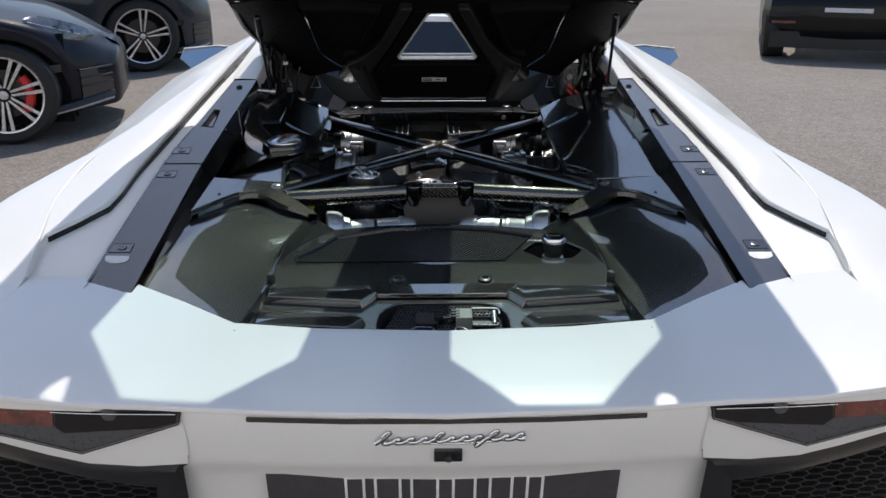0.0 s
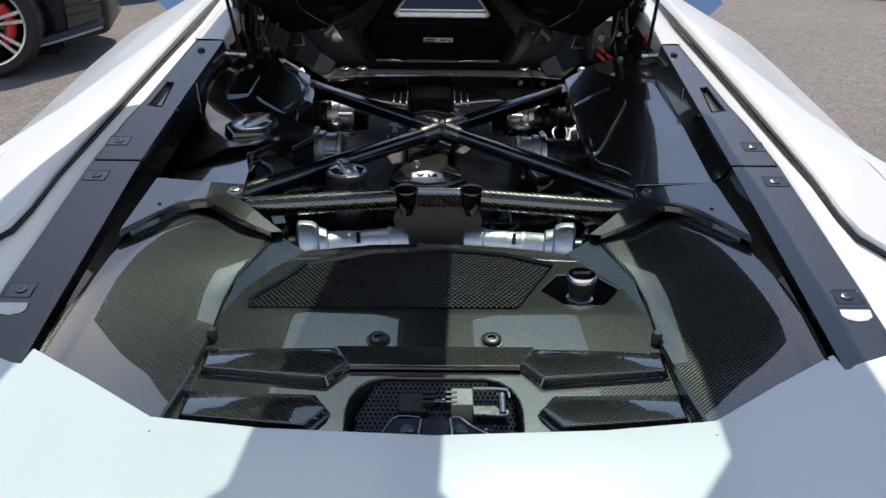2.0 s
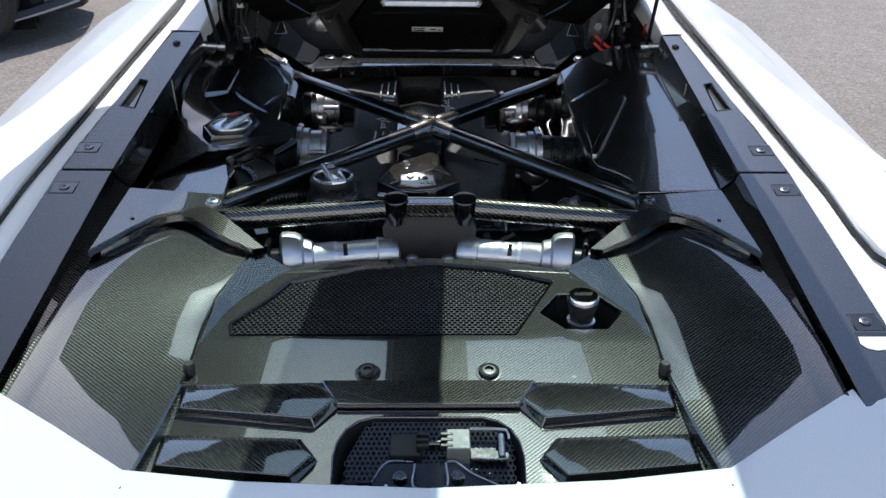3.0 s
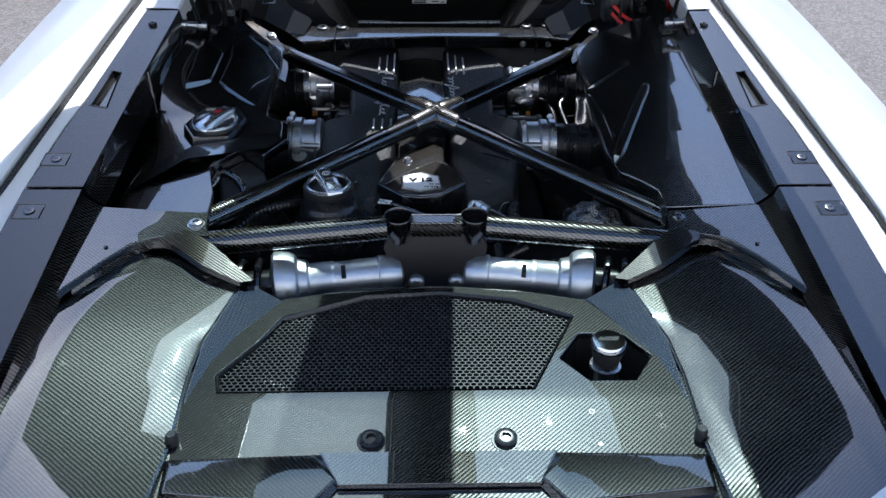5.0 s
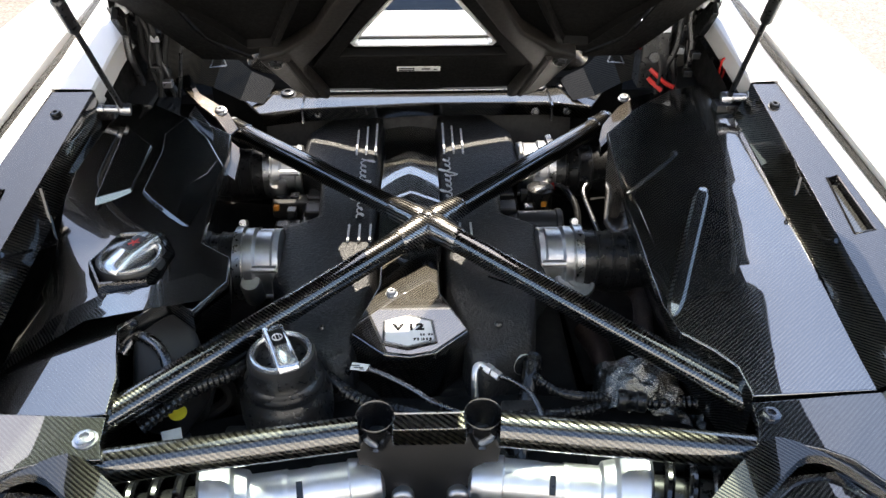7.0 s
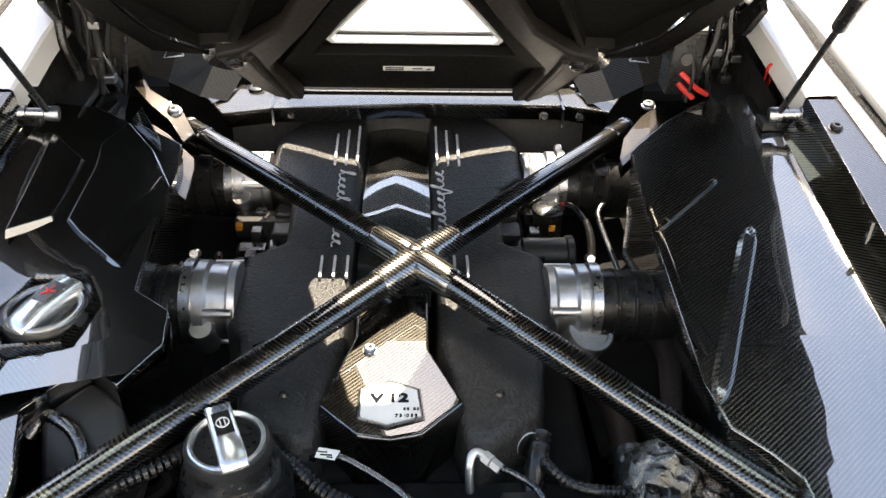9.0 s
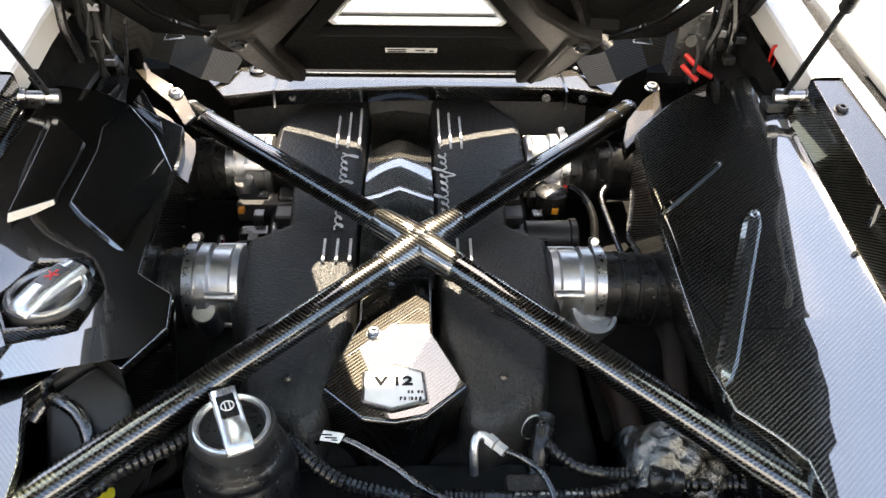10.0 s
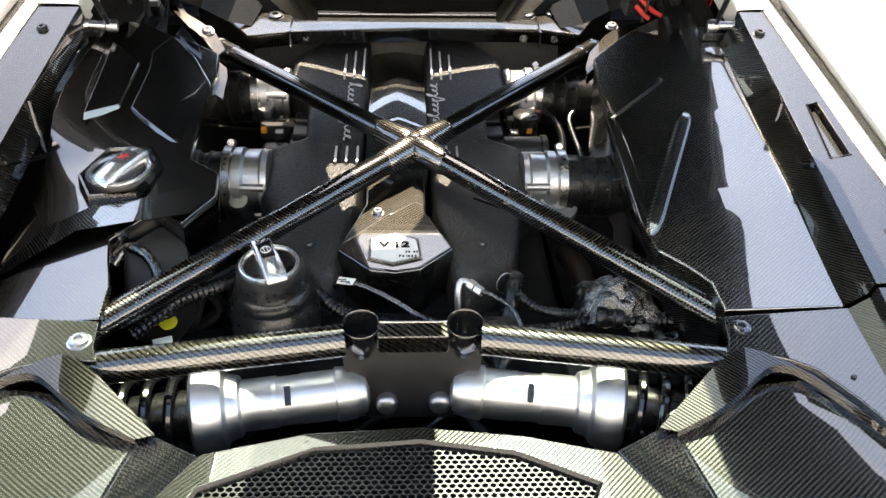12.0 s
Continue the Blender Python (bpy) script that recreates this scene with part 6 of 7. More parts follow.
for s in (-1, 1):
    # dark carbon corner walls below the lid's hinges
    top = [(0.275, 2.775, 0.925), (0.315, 2.755, 0.955), (0.352, 2.725, 1.01), (0.368, 2.70, 1.058), (0.42, 2.685, 1.05), (0.475, 2.67, 1.04)]
    low = [(0.29, 2.70, 0.912), (0.33, 2.69, 0.925), (0.375, 2.69, 0.95), (0.40, 2.685, 0.962), (0.43, 2.67, 0.968), (0.475, 2.65, 0.975)]
    part("corner_wall", sheet([mir(s, top), mir(s, low)]), CARBON_WALL, car, "dark carbon wall below the hinge", angle=15)
    vent = [(0.350, 2.708, 0.985), (0.378, 2.70, 0.985), (0.360, 2.708, 1.022), (0.350, 2.708, 0.985)]
    part("wall_vent", hose(mir(s, vent), 0.0016, 6, steps=1), STEEL, car, "bright edge of a triangular vent")
    gus = [mir(s, [(0.470, 2.50, 0.972), (0.476, 2.56, 0.978), (0.470, 2.66, 0.985)]), mir(s, [(0.40, 2.53, 0.944), (0.415, 2.60, 0.950), (0.425, 2.68, 0.966)])]
    part("corner_plate", sheet(gus, thick=0.004), PANEL, car, "dark carbon plate below the hinge", angle=20)
    pk = mir(s, [(0.445, 2.59, 0.985), (0.452, 2.525, 0.978), (0.490, 2.520, 0.990), (0.500, 2.60, 1.000), (0.47, 2.68, 0.995)])
    part("hinge_pocket", slab([pk], (0, 0, -0.01)), PLASTIC, car, "black hinge pocket plate", bevel=0.002)
    part("corner_well", sheet([mir(s, [(0.488, 2.47, 1.03), (0.486, 2.83, 1.08)]), mir(s, [(0.478, 2.50, 0.96), (0.47, 2.83, 0.95)])]), DARK_MATT, car)
    pivot = part("hinge_pivot", lathe([(-0.02, 0.014), (-0.018, 0.024), (0.018, 0.024), (0.022, 0.014)], (s * 0.495, 2.645, 1.112), (s, -0.3, 0), 20), GLOSS, car, "black hinge pivot")
    part("pivot_bolt", lathe([(0.02, 0.013), (0.03, 0.012), (0.032, 0.006)], (s * 0.495, 2.645, 1.112), (-s * 0.5, -1, 0.4), 16), STEEL, pivot)
    hb = part("hinge", slab([mir(s, [(0.475, 2.70, 1.00), (0.475, 2.60, 1.075), (0.475, 2.56, 1.12), (0.475, 2.58, 1.135), (0.475, 2.64, 1.085), (0.475, 2.74, 1.02)])], (s * 0.012, 0, 0)), SATIN, car, "black lid hinge arm", bevel=0.002)
    part("hinge_plate", box((min(s * 0.44, s * 0.51), 2.66, 0.985), (max(s * 0.44, s * 0.51), 2.75, 1.0)), SATIN, hb, bevel=0.002)
    for k in range(3):
        bolt((s * (0.452 + 0.022 * k), 2.69 + 0.02 * (k % 2), 1.0), hb, 0.008)
    part("hinge_pin", rod((s * 0.46, 2.70, 1.03), (s * 0.505, 2.70, 1.03), 0.011, 14), CHROME, hb, "bright hinge pin")
    # gas strut with its ball stud
    base, top = (Vector((-0.455, 2.445, 1.018)), Vector((-0.452, 2.30, 1.236))) if s < 0 else (Vector((0.483, 2.445, 1.025)), Vector((0.462, 2.30, 1.236)))
    dd = (top - base).normalized()
    st = part("gas_strut", rod(base, base + dd * 0.20, 0.0042, 14), SATIN, car, "black gas strut")
    part("cylinder", lathe([(0.19, 0.006), (0.195, 0.009), (0.252, 0.009), (0.255, 0.006)], base, dd, 18), SATIN, st)
    part("ball_stud", lathe([(-0.012, 0.009), (-0.008, 0.010), (0.004, 0.009), (0.006, 0.0065), (0.026, 0.0065), (0.027, 0.0095), (0.036, 0.0095)], base, (s, -0.15, 0.1), 16), STEEL, st, "steel ball stud")
    part("stud_bracket", box((min(s * 0.47, s * 0.515), 2.45, 0.997), (max(s * 0.47, s * 0.515), 2.48, 1.009)), SATIN, st, bevel=0.002)
    # looms and clips in the corner
    random.seed(20 + s)
    for k in range(11):
        x, y = random.uniform(0.415, 0.475), random.uniform(2.60, 2.65)
        p = [Vector((s * x, y, 0.965))]
        for j in range(4):
            p.append(p[-1] + Vector((s * random.uniform(-0.012, 0.014), random.uniform(-0.012, 0.012), random.uniform(0.03, 0.05))))
        part("loom", hose(p, random.choice((0.003, 0.005, 0.007)), 8, steps=4), random.choice((RUBBER, SATIN)), car)
    for k in range(4):
        x, y, z = random.uniform(0.42, 0.48), random.uniform(2.59, 2.64), random.uniform(0.99, 1.08)
        part("clip", box((s * x - 0.008, y - 0.008, z - 0.006), (s * x + 0.008, y + 0.008, z + 0.006)), random.choice((STEEL, SATIN, SATIN)), car, bevel=0.002)
fuse = part("relay_box", box((0.383, 2.61, 0.972), (0.432, 2.655, 1.072)), SATIN, car, "black relay box with a silver top", bevel=0.004)
part("relay_top", box((0.386, 2.612, 1.072), (0.429, 2.652, 1.082)), TURNED, fuse, "silver lid")
part("relay_button", lathe([(0, 0.010), (0.004, 0.009)], (0.405, 2.61, 1.03), (0, -1, 0.1), 16), GLOSS, fuse)
part("red_cable", hose([(0.402, 2.612, 1.008), (0.414, 2.607, 0.998), (0.428, 2.605, 0.986), (0.445, 2.60, 0.978)], 0.0042, 8), RED, car, "red cable")
part("red_cable", hose([(0.400, 2.61, 0.992), (0.410, 2.606, 0.983), (0.424, 2.60, 0.972)], 0.0042, 8), RED, car, "red cable")
part("red_cable", hose([(0.495, 2.555, 0.998), (0.501, 2.553, 1.02), (0.502, 2.55, 1.045), (0.508, 2.55, 1.046), (0.509, 2.552, 1.02), (0.502, 2.555, 1.0), (0.492, 2.556, 0.992)], 0.0022, 8), RED, car, "red cable loop")
part("red_tab", box((0.376, 2.62, 1.04), (0.383, 2.63, 1.062)), RED, fuse)

# ---- raised engine lid ----
LN = Vector((0, 0.667, 0.745))


def lid(x, y, off=0.0):
    """A point on the lid's underside; off: metres below it."""
    return Vector((x, y, 3.329 - 0.895 * y)) - LN * off


half = [(0.0, 2.645), (0.185, 2.643), (0.225, 2.592), (0.262, 2.523), (0.317, 2.47), (0.335, 2.36), (0.36, 2.312), (0.52, 2.305), (0.566, 2.275), (0.580, 2.20), (0.605, 2.11), (0.632, 1.94), (0.640, 1.76), (0.640, 1.69), (0.60, 1.62), (0.30, 1.575), (0.0, 1.565)]
outline = half[:-1] + [half[-1]] + [(-x, y) for x, y in reversed(half[1:-1])]
pane_r = [(0.112, 1.768), (0.210, 1.702), (0.325, 1.700), (0.434, 1.795), (0.434, 1.91), (0.352, 2.185), (0.322, 2.238), (0.090, 2.190)]
pane_l = [(-x, y) for x, y in pane_r]
win = [(-0.092, 2.487), (0.108, 2.487), (0.113, 2.478), (0.034, 2.345), (0.026, 2.339), (-0.010, 2.339), (-0.018, 2.345), (-0.097, 2.478)]
# the two spots are unseen holes added to let small sun spots through
spot_r, spot_l = ring_of(0.411, 1.697, 0.015, 12, 0.015), [(-0.393, 1.685), (-0.409, 1.722), (-0.414, 1.7195), (-0.420, 1.711), (-0.424, 1.700), (-0.424, 1.685)]
lid_ob = part("engine_lid", slab([[lid(x, y) for x, y in lp] for lp in (outline, pane_r, pane_l, win, spot_r, spot_l)], LN * 0.009), LIDBLACK, car, "raised engine lid, black underside, glass panes", bevel=0.004)
# white outer skin border
part("lid_skin", slab([[lid(x, y, -0.0125) for x, y in lp] for lp in ([(x * 0.975, 2.13 + (y - 2.13) * 0.975) for x, y in outline], pane_r, pane_l, win, spot_r, spot_l)], LN * 0.003), WHITE, lid_ob, "white outer skin")
for pn in (pane_r, pane_l):
    cxp, cyp = sum(p[0] for p in pn) / 8, sum(p[1] for p in pn) / 8
    ob = part("pane", slab([[lid(cxp + (x - cxp) * 1.02, cyp + (y - cyp) * 1.01, -0.005) for x, y in pn]], LN * 0.003), PANE, lid_ob, "tinted glass pane")
    rim_rows = [[lid(cxp + (x - cxp) * k, cyp + (y - cyp) * k, o) for x, y in pn + pn[:1]] for k, o in ((1.07, 0.001), (1.06, 0.008), (1.01, 0.008), (0.995, 0.0))]
    part("pane_rim", sheet(rim_rows), SATIN, lid_ob)
rimw = [[lid(0.008 + (x - 0.008) * k, 2.425 + (y - 2.425) * k, o) for x, y in win + win[:1]] for k, o in ((1.07, 0.0), (1.06, 0.003), (1.0, 0.003), (0.99, -0.006))]
part("window_rim", sheet(rimw), LABEL, lid_ob, "pale bright rim of the small window")
# pressed frame round the small window and stiffening ribs
fr = [(-0.170, 2.530), (0.184, 2.530), (0.072, 2.320), (-0.056, 2.320)]
fin_ = [(-0.122, 2.497), (0.138, 2.497), (0.045, 2.325), (-0.029, 2.325)]
part("window_frame", slab([[lid(x, y, 0.016) for x, y in fr], [lid(x, y, 0.016) for x, y in fin_]], LN * 0.016), LIDBLACK, lid_ob, "black moulded frame", bevel=0.003)
# unseen flange added to shade the plenum, its bowed slit passing one sun streak
bow = [(-0.190, 2.712), (-0.154, 2.699), (-0.116, 2.680), (-0.08, 2.666), (-0.03, 2.660), (0.03, 2.664), (0.069, 2.675), (0.12, 2.694), (0.190, 2.712)]
part("hinge_flange", slab([[(-0.190, 2.634, 0.9565)] + [(x, y - 0.009, 0.954) for x, y in bow] + [(0.190, 2.634, 0.9565)]], (0, 0, 0.003)), LIDBLACK, lid_ob)
part("hinge_lip", slab([[(x, y + 0.007, 0.954) for x, y in bow] + [(0.190, 2.745, 0.952), (-0.190, 2.745, 0.952)]], (0, 0, 0.003)), LIDBLACK, lid_ob)
part("lower_lip", hose([lid(-0.222, 2.592, 0.004), lid(-0.200, 2.626, 0.004), lid(-0.180, 2.641, 0.004), lid(0, 2.643, 0.004), lid(0.180, 2.641, 0.004), lid(0.200, 2.626, 0.004), lid(0.222, 2.592, 0.004)], 0.0018, 8, steps=3), STEEL, lid_ob)
for s in (-1, 1):
    # corner of the lid that curves forward to the hinge
    inner = [(x, y, 3.327 - 0.895 * y) for x, y in ((0.262, 2.522), (0.315, 2.465), (0.334, 2.36), (0.357, 2.308))]
    outer = [(0.45, 2.745, 1.045), (0.50, 2.70, 1.095), (0.515, 2.62, 1.14), (0.52, 2.31, 1.262)]
    bend = [(0.45 * a[0] + 0.55 * b[0], 0.45 * a[1] + 0.55 * b[1] - 0.03, 0.45 * a[2] + 0.55 * b[2] + dz) for a, b, dz in zip(inner, outer, (-0.02, 0.0, 0.01, 0.012))]
    part("lid_corner", sheet([smooth_line(mir(s, r), 4) for r in (inner, bend, outer)], thick=0.004), LIDBLACK, lid_ob, "satin black lid corner", angle=60)
    foot = [(0.155, 2.634), (0.195, 2.624), (0.216, 2.588), (0.236, 2.525), (0.246, 2.492), (0.205, 2.472), (0.150, 2.420), (0.104, 2.335), (0.088, 2.305), (0.056, 2.305), (0.070, 2.335), (0.116, 2.420), (0.176, 2.515), (0.180, 2.54), (0.166, 2.59)]
    rf = part("lid_rib", slab([[lid(s * x, y, 0.024) for x, y in foot]], LN * 0.024), LIDRIB, lid_ob, "satin brown-black rib", bevel=0.006)
    part("rib_crease", hose([lid(s * 0.20, 2.486, 0.024), lid(s * 0.190, 2.54, 0.025), lid(s * 0.176, 2.615, 0.024)], 0.006, 8), LIDRIB, rf)
    bolt(lid(s * 0.220, 2.500, 0.025), rf, 0.0095, tuple(-LN), SATIN)
    part("rib_recess", slab([[lid(s * (0.246 + x), 2.545 + y, 0.0015) for x, y in ring_of(0, 0, 0.03, 16, 0.035)]], LN * 0.001), GLOSS, lid_ob)
    pod = [(0.205, 2.462), (0.25, 2.466), (0.283, 2.404), (0.328, 2.348), (0.345, 2.302), (0.24, 2.300), (0.135, 2.312)]
    cxq, cyq = sum(p[0] for p in pod) / 7, sum(p[1] for p in pod) / 7
    rows = [[lid(s * (cxq + (x - cxq) * k), cyq + (y - cyq) * k, o) for x, y in pod + pod[:1]] for k, o in ((1.0, 0.0), (0.97, 0.016), (0.92, 0.022), (0.84, 0.024), (0.80, 0.014), (0.02, 0.012))]
    part("pod", sheet(rows), LIDBLACK, lid_ob, "rounded black pod", angle=40)
    part("edge_trim", hose([Vector((s * 0.515, 2.66, 1.13)), Vector((s * 0.52, 2.48, 1.19)), lid(s * 0.518, 2.31, -0.01), lid(s * 0.560, 2.27, -0.01), lid(s * 0.573, 2.20, -0.01), lid(s * 0.625, 1.94, -0.01), lid(s * 0.632, 1.80, -0.01)], 0.009, 10, steps=3), PLASTIC, lid_ob)
part("sticker", slab([[lid(-0.036, 2.575, 0.0015), lid(0.036, 2.575, 0.0015), lid(0.036, 2.561, 0.0015), lid(-0.036, 2.561, 0.0015)]], LN * 0.0014), LABEL, lid_ob, "small white sticker with printed bars")
for x, w, y in ((-0.02, 0.026, 2.571), (0.012, 0.014, 2.567), (-0.02, 0.026, 2.565), (0.028, 0.006, 2.569)):
    part("printed_bar", slab([[lid(x - w / 2, y + 0.0014, 0.0022), lid(x + w / 2, y + 0.0014, 0.0022), lid(x + w / 2, y - 0.0014, 0.0022), lid(x - w / 2, y - 0.0014, 0.0022)]], LN * 0.0006), GREYBAR, lid_ob)


# ---- parked cars ----
def wheel(name_parent, at, r, spokes, rim_mat, double, caliper=None):
    """Tyre facing -y, a rim with spokes, a brake disc."""
    x, y, z = at
    ty = part("tyre", lathe([(0.0, r * 0.76), (-0.004, r * 0.90), (0.02, r * 0.985), (0.05, r), (0.2, r), (0.24, r * 0.96), (0.24, r * 0.7)], (x, y, z), (0, 1, 0), 44, caps=False), RUBBER, name_parent)
    rr = r * 0.765
    part("rim", lathe([(0.0, rr), (-0.006, rr * 0.985), (-0.002, rr * 0.94), (0.03, rr * 0.91), (0.14, rr * 0.88)], (x, y, z), (0, 1, 0), 44, caps=False), rim_mat, ty)
    part("barrel", lathe([(0.13, rr * 0.9), (0.14, 0.01)], (x, y, z), (0, 1, 0), 32), DARK_MATT, ty)
    part("brake_disc", lathe([(0.07, rr * 0.62), (0.075, rr * 0.62), (0.076, 0.02)], (x, y, z), (0, 1, 0), 36), SATIN, ty)
    if caliper:
        arc = [(x + rr * 0.62 * math.cos(a), y + 0.055, z + rr * 0.62 * math.sin(a)) for a in (-0.75, -0.4, 0.0, 0.4, 0.75)]
        part("caliper", hose(arc, rr * 0.13, 10), caliper, ty, "red brake caliper")
    for k in range(spokes):
        a = 2 * math.pi * k / spokes + 0.2
        for off in ((-double, double) if double else (0,)):
            a0, a1 = a + off * 2.2, a + off
            wd = 0.017 if double else 0.034
            c0, c1 = (math.cos(a0), math.sin(a0)), (math.cos(a1), math.sin(a1))
            p = [(x + 0.05 * c0[0] - wd * 0.5 * c0[1], y + 0.012, z + 0.05 * c0[1] + wd * 0.5 * c0[0]), (x + 0.05 * c0[0] + wd * 0.5 * c0[1], y + 0.012, z + 0.05 * c0[1] - wd * 0.5 * c0[0]),
                 (x + rr * 0.97 * c1[0] + wd * 0.8 * c1[1], y + 0.002, z + rr * 0.97 * c1[1] - wd * 0.8 * c1[0]), (x + rr * 0.97 * c1[0] - wd * 0.8 * c1[1], y + 0.002, z + rr * 0.97 * c1[1] + wd * 0.8 * c1[0])]
            part("spoke", slab([p], (0, 0.028, 0)), rim_mat, ty, bevel=0.002)
    part("hub_cap", lathe([(0.0, 0.034), (-0.004, 0.03), (-0.005, 0.001)], (x, y + 0.01, z), (0, 1, 0), 18), rim_mat, ty)
    return ty


HEADLAMP = simple("headlamp_glass", (0.16, 0.175, 0.2), 0.12, 0.6, coat=1.0, vary=0.5, scale=18.0)


def saloon(at, name, label, paint, r, hood, nose_x, tail_x, caliper, rim_mat, spokes, double, lamp_z):
    """A parked car whose side faces -y and whose nose points to +x; local x = 0 at the front wheel."""
    c = thing(name, at, label, "car", "parked cars")
    base = 2.9

    def width(x):
        u = max(0.0, (x - nose_x + 0.80) / 0.80)
        v = max(0.0, (tail_x + 0.5 - x) / 0.5)
        return 0.97 - 0.52 * u ** 2.3 - 0.12 * v ** 2

    def top(x):
        u = min(1.0, max(0.0, (nose_x + 0.02 - x) / 1.1))
        back = min(1.0, max(0.0, (x - tail_x) / 0.6))
        return hood * (0.62 + 0.38 * math.sin(u * math.pi / 2) ** 0.8) * (0.8 + 0.2 * back)

    def arch(x):
        z = 0.19
        for ax in (0.0, -base):
            if abs(x - ax) < r + 0.05:
                z = max(z, r - 0.02 + math.sqrt((r + 0.05) ** 2 - (x - ax) ** 2))
        return z

    rows = []
    n = 130
    for k in range(n + 1):
        x = tail_x + (nose_x - tail_x) * k / n
        w, zt, zb = width(x), top(x), arch(x)
        zt = max(zt, zb + 0.06)
        half = [(w - 0.07, zb), (w - 0.012, zb + 0.004), (w, zb + (zt - zb) * 0.22), (w + 0.008, zb + (zt - zb) * 0.5), (w - 0.005, zb + (zt - zb) * 0.72), (w - 0.045, zb + (zt - zb) * 0.88), (w - 0.13, zt - 0.012), (w - 0.3, zt + 0.02), (w * 0.4, zt + 0.035)]
        rows.append([(x, 0.97 - a, z) for a, z in half] + [(x, 0.97 + a, z) for a, z in reversed(half)])
    bm = sheet(rows)
    last = rows[-1]
    cap = [[(x + dx, 0.97 + (y - 0.97) * kk, 0.42 + (z - 0.42) * kz) for x, y, z in last] for dx, kk, kz in ((0, 1, 1), (0.03, 0.92, 0.94), (0.05, 0.75, 0.8), (0.06, 0.02, 0.75))]
    sheet(cap, bm)
    part("body", bm, paint, c, angle=60)
    part("underbody", box((tail_x + 0.1, 0.25, 0.15), (nose_x - 0.25, 1.7, 0.5)), DARK_MATT, c)
    for wx in (0.0, -base):
        part("wheel_well", box((wx - r - 0.06, 0.20, 0.12), (wx + r + 0.06, 0.7, 2 * r + 0.04)), DARK_MATT, c)
    cab = []
    for y, in_, dz in ((0.10, 0.0, -0.02), (0.30, 0.1, 0.36), (0.97, 0.2, 0.42), (1.64, 0.1, 0.36), (1.84, 0.0, -0.02)):
        cab.append([(-0.75 - in_ * 2, y, hood + min(dz, 0.0)), (-1.65, y, hood + dz * 0.9), (-2.6, y, hood + dz), (-3.4, y, hood + dz * 0.85), (-4.0, y, hood + min(dz, 0.02))])
    part("cabin", sheet(cab), DARK_GLASS, c)
    for wx in (0.0, -base):
        wheel(c, (wx, 0.015, r), r, spokes, rim_mat, double, caliper)
        wheel(c, (wx, 1.68, r), r, spokes, rim_mat, double)

    def skin(x, z, out=0.004):
        zb, zt, w = arch(x), top(x), width(x)
        f = (z - zb) / (zt - zb)
        w += 0.008 if f < 0.55 else 0.008 - 0.06 * (f - 0.55) / 0.33
        return (x, 0.97 - w - out, z)

    lx, lamp_rows = nose_x - 0.30, []
    for k in range(9):
        t = -1 + 2 * k / 8
        x = lx + 0.21 * t
        zc = lamp_z - 0.075 * t
        hh = 0.062 * math.sqrt(max(0.02, 1 - abs(t) ** 2.6))
        lamp_rows.append([skin(x, zc + hh, 0.001), skin(x, zc + hh * 0.5, 0.012), skin(x, zc - hh * 0.4, 0.013), skin(x, zc - hh, 0.002)])
    hl = part("headlamp", sheet(lamp_rows), HEADLAMP, c, "clear headlamp", angle=70)
    for k in range(2):
        q = skin(lx - 0.02 + 0.09 * k, lamp_z + 0.004 - 0.032 * k, 0.006)
        part("projector", lathe([(0, 0.024), (0.006, 0.022), (0.008, 0.012), (0.007, 0.001)], q, (0.4, -1, 0.3), 16), DARKSTEEL, hl)
    part("lamp_strip", hose([skin(lx - 0.18 + 0.06 * k, lamp_z + 0.062 - 0.0225 * k, 0.012) for k in range(6)], 0.005, 8, steps=2), STEEL, hl, "bright strip along the lamp")
    gx = nose_x - 0.20
    g_rows = [[skin(gx + 0.2 * k / 4, z, 0.005) for k in range(5)] for z in (0.50, 0.42, 0.34, 0.27)]
    intake = part("air_intake", sheet(g_rows), GLOSS, c, "gloss black air intake")
    for z in (0.49, 0.43, 0.37):
        part("slat", hose([skin(gx + 0.2 * k / 4, z + 0.004, 0.012) for k in range(5)], 0.008, 8, steps=2), SATIN, intake)
    part("front_lip", hose([skin(nose_x - 0.42 + 0.41 * k / 6, 0.20 + 0.008 * k, 0.012) for k in range(7)], 0.011, 8, steps=2), STEEL, c, "bright lower lip edge")
    part("splitter", hose([skin(nose_x - 0.42 + 0.41 * k / 6, 0.225 + 0.01 * k, 0.0) for k in range(7)], 0.03, 8, steps=2), SATIN, c)
    part("side_marker", sheet([[skin(nose_x - 0.42 + 0.11 * k / 2, z, 0.006) for k in range(3)] for z in (0.555, 0.50)]), LAMP_DARK, c)
    part("door_seam", hose([skin(-0.62, 0.25, 0.001), skin(-0.60, 0.6, 0.001), skin(-0.66, hood * 0.9, 0.001)], 0.004, 6), SATIN, c)
    return c


TWO_TONE = simple("machined_rim", (0.62, 0.63, 0.65), 0.25, 1.0)
saloon(pose(-3.05, 6.12, 0, 0, 0, 14), "saloon_car", "dark blue-black saloon with silver multi-spoke wheels", NAVY, 0.365, 0.97, 0.70, -4.1, RED, TWO_TONE, 7, 0.12, 0.80)
saloon(pose(-3.19, 9.74, 0, 0, 0, 20), "suv", "dark grey off-roader with two-tone spoked wheels", GREY_PAINT, 0.40, 1.22, 0.78, -4.2, None, TWO_TONE, 5, 0.13, 0.98)

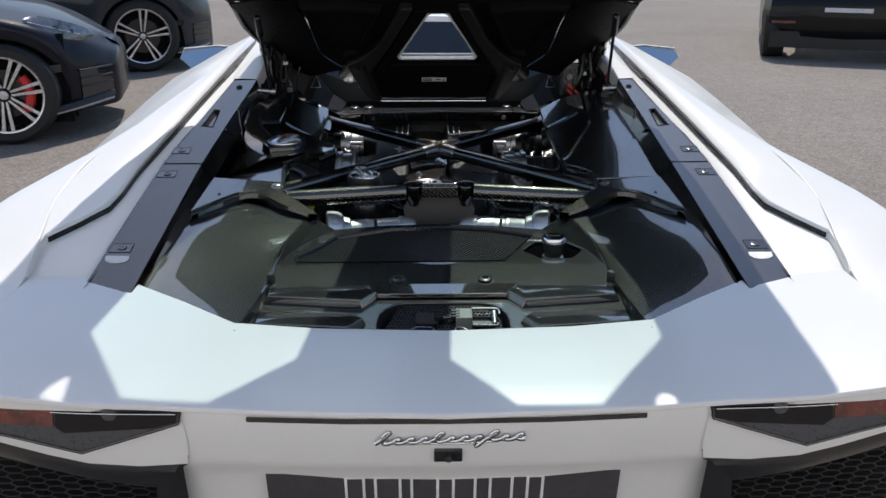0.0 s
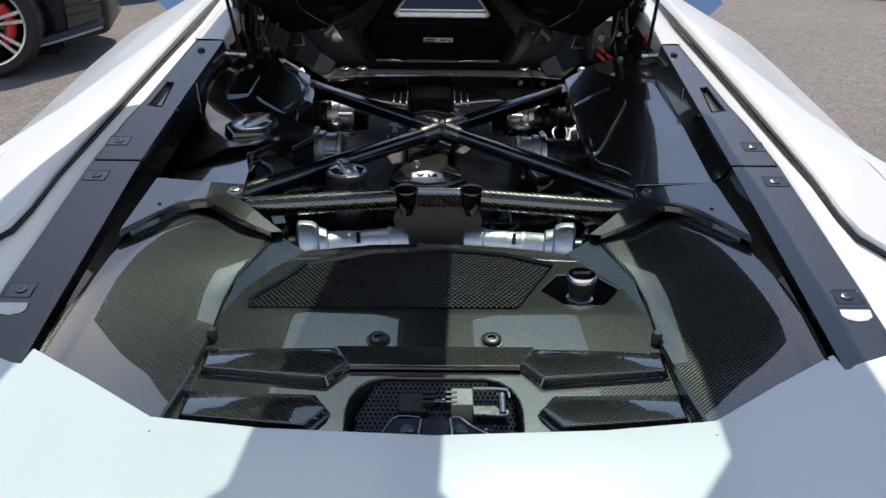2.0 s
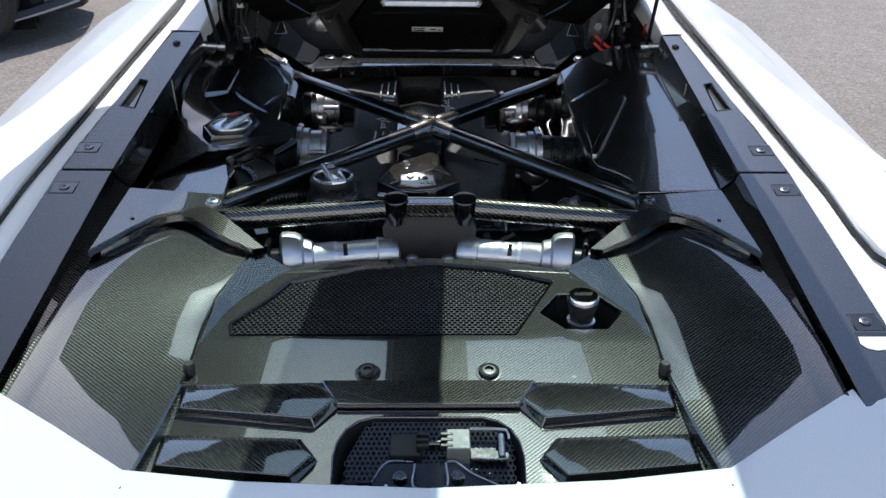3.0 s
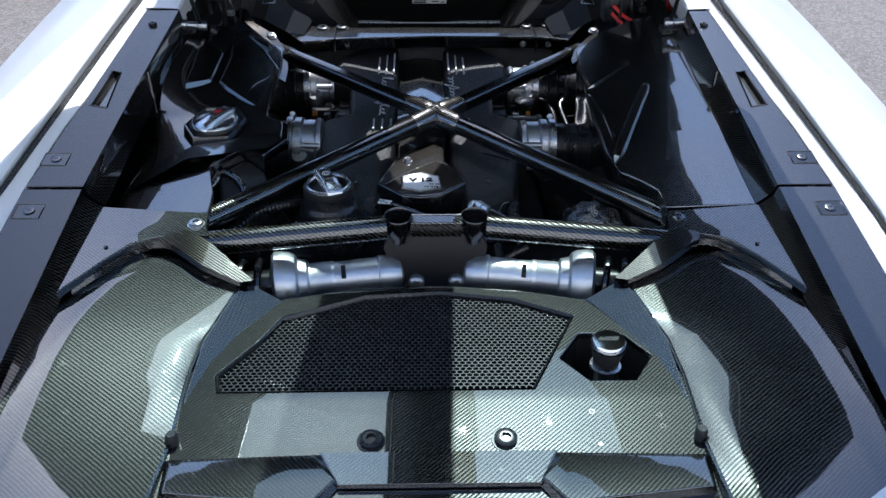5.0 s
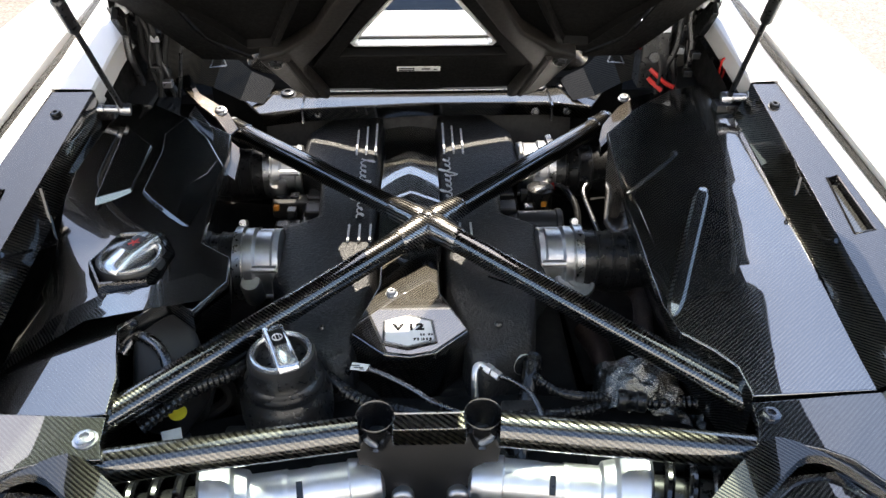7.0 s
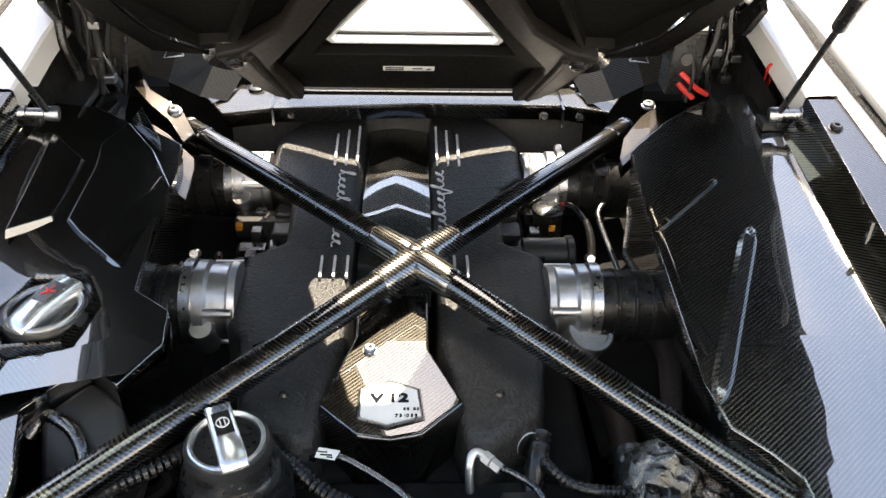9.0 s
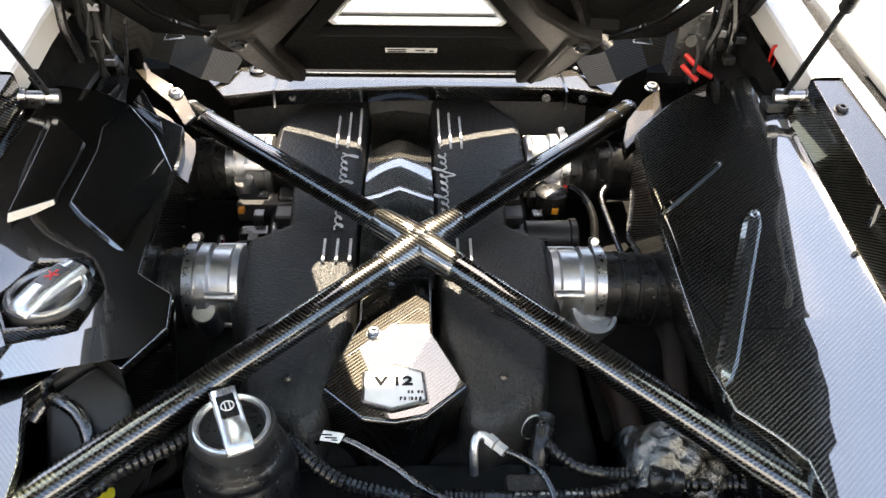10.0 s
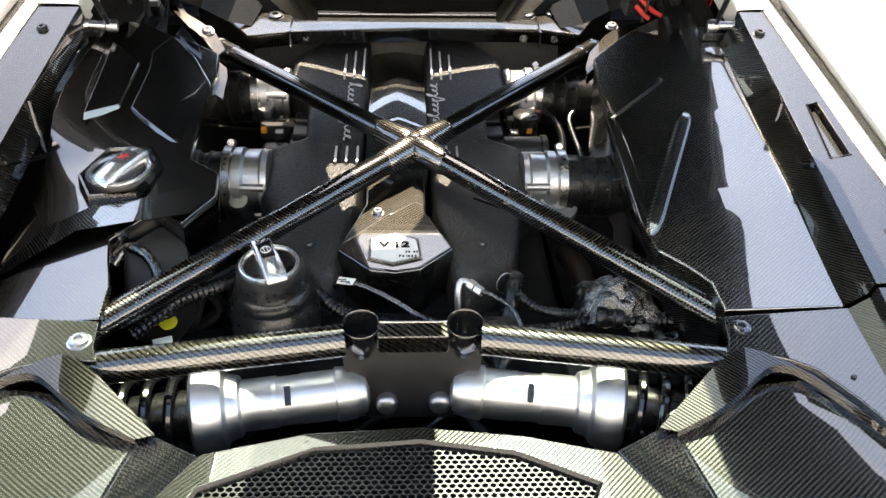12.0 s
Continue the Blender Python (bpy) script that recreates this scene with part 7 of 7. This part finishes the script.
# car seen from behind
c3 = thing("saloon_car", pose(5.15, 10.45, 0, 0, 0, -21), "black saloon with thin red tail lights seen from behind", "car", "parked cars")
rows = []
for z, inset, y in ((0.22, 0.06, 0.10), (0.30, 0.0, 0.02), (0.55, -0.02, 0.0), (0.75, 0.0, 0.03), (0.95, 0.06, 0.10), (1.05, 0.14, 0.3), (1.1, 0.22, 0.7), (1.4, 0.32, 1.6), (1.42, 0.34, 2.6), (1.05, 0.2, 3.6), (0.85, 0.12, 4.7), (0.3, 0.1, 4.85)):
    rows.append([(-0.96 + inset, y + 0.25, z), (-0.88 + inset, y + 0.06, z), (-0.5, y, z), (0, y - 0.02, z), (0.5, y, z), (0.88 - inset, y + 0.06, z), (0.96 - inset, y + 0.25, z)])
part("body", sheet(rows), BLACK_PAINT, c3, angle=45)
for s in (-1, 1):
    sd = [[(s * 0.96, 0.3, 0.25), (s * 0.98, 2.4, 0.22), (s * 0.96, 4.6, 0.25)], [(s * 0.97, 0.3, 0.6), (s * 1.0, 2.4, 0.6), (s * 0.96, 4.6, 0.6)], [(s * 0.92, 0.35, 0.95), (s * 0.95, 2.4, 0.95), (s * 0.86, 4.6, 0.85)]]
    part("side", sheet(sd), BLACK_PAINT, c3)
    part("reflector_strip", box((min(s * 0.58, s * 0.86), -0.012, 0.458), (max(s * 0.58, s * 0.86), 0.08, 0.488)), LAMP_RED, c3, "red reflector strip")
    for wy in (0.75, 3.7):
        part("tyre", lathe([(-0.14, 0.22), (-0.14, 0.35), (-0.1, 0.365), (0.1, 0.365), (0.14, 0.35), (0.14, 0.22)], (s * 0.80, wy, 0.365), (1, 0, 0), 32), RUBBER, c3)
part("tyre", lathe([(-0.13, 0.22), (-0.13, 0.35), (-0.1, 0.365), (0.1, 0.365), (0.13, 0.35)], (-0.80, 0.42, 0.365), (1, 0, 0), 32), RUBBER, c3)
part("plate", box((-0.27, -0.045, 0.605), (0.27, -0.03, 0.655)), LABEL, c3, "blank pale plate")
part("diffuser", box((-0.86, 0.02, 0.16), (0.86, 0.3, 0.36)), PLASTIC, c3)
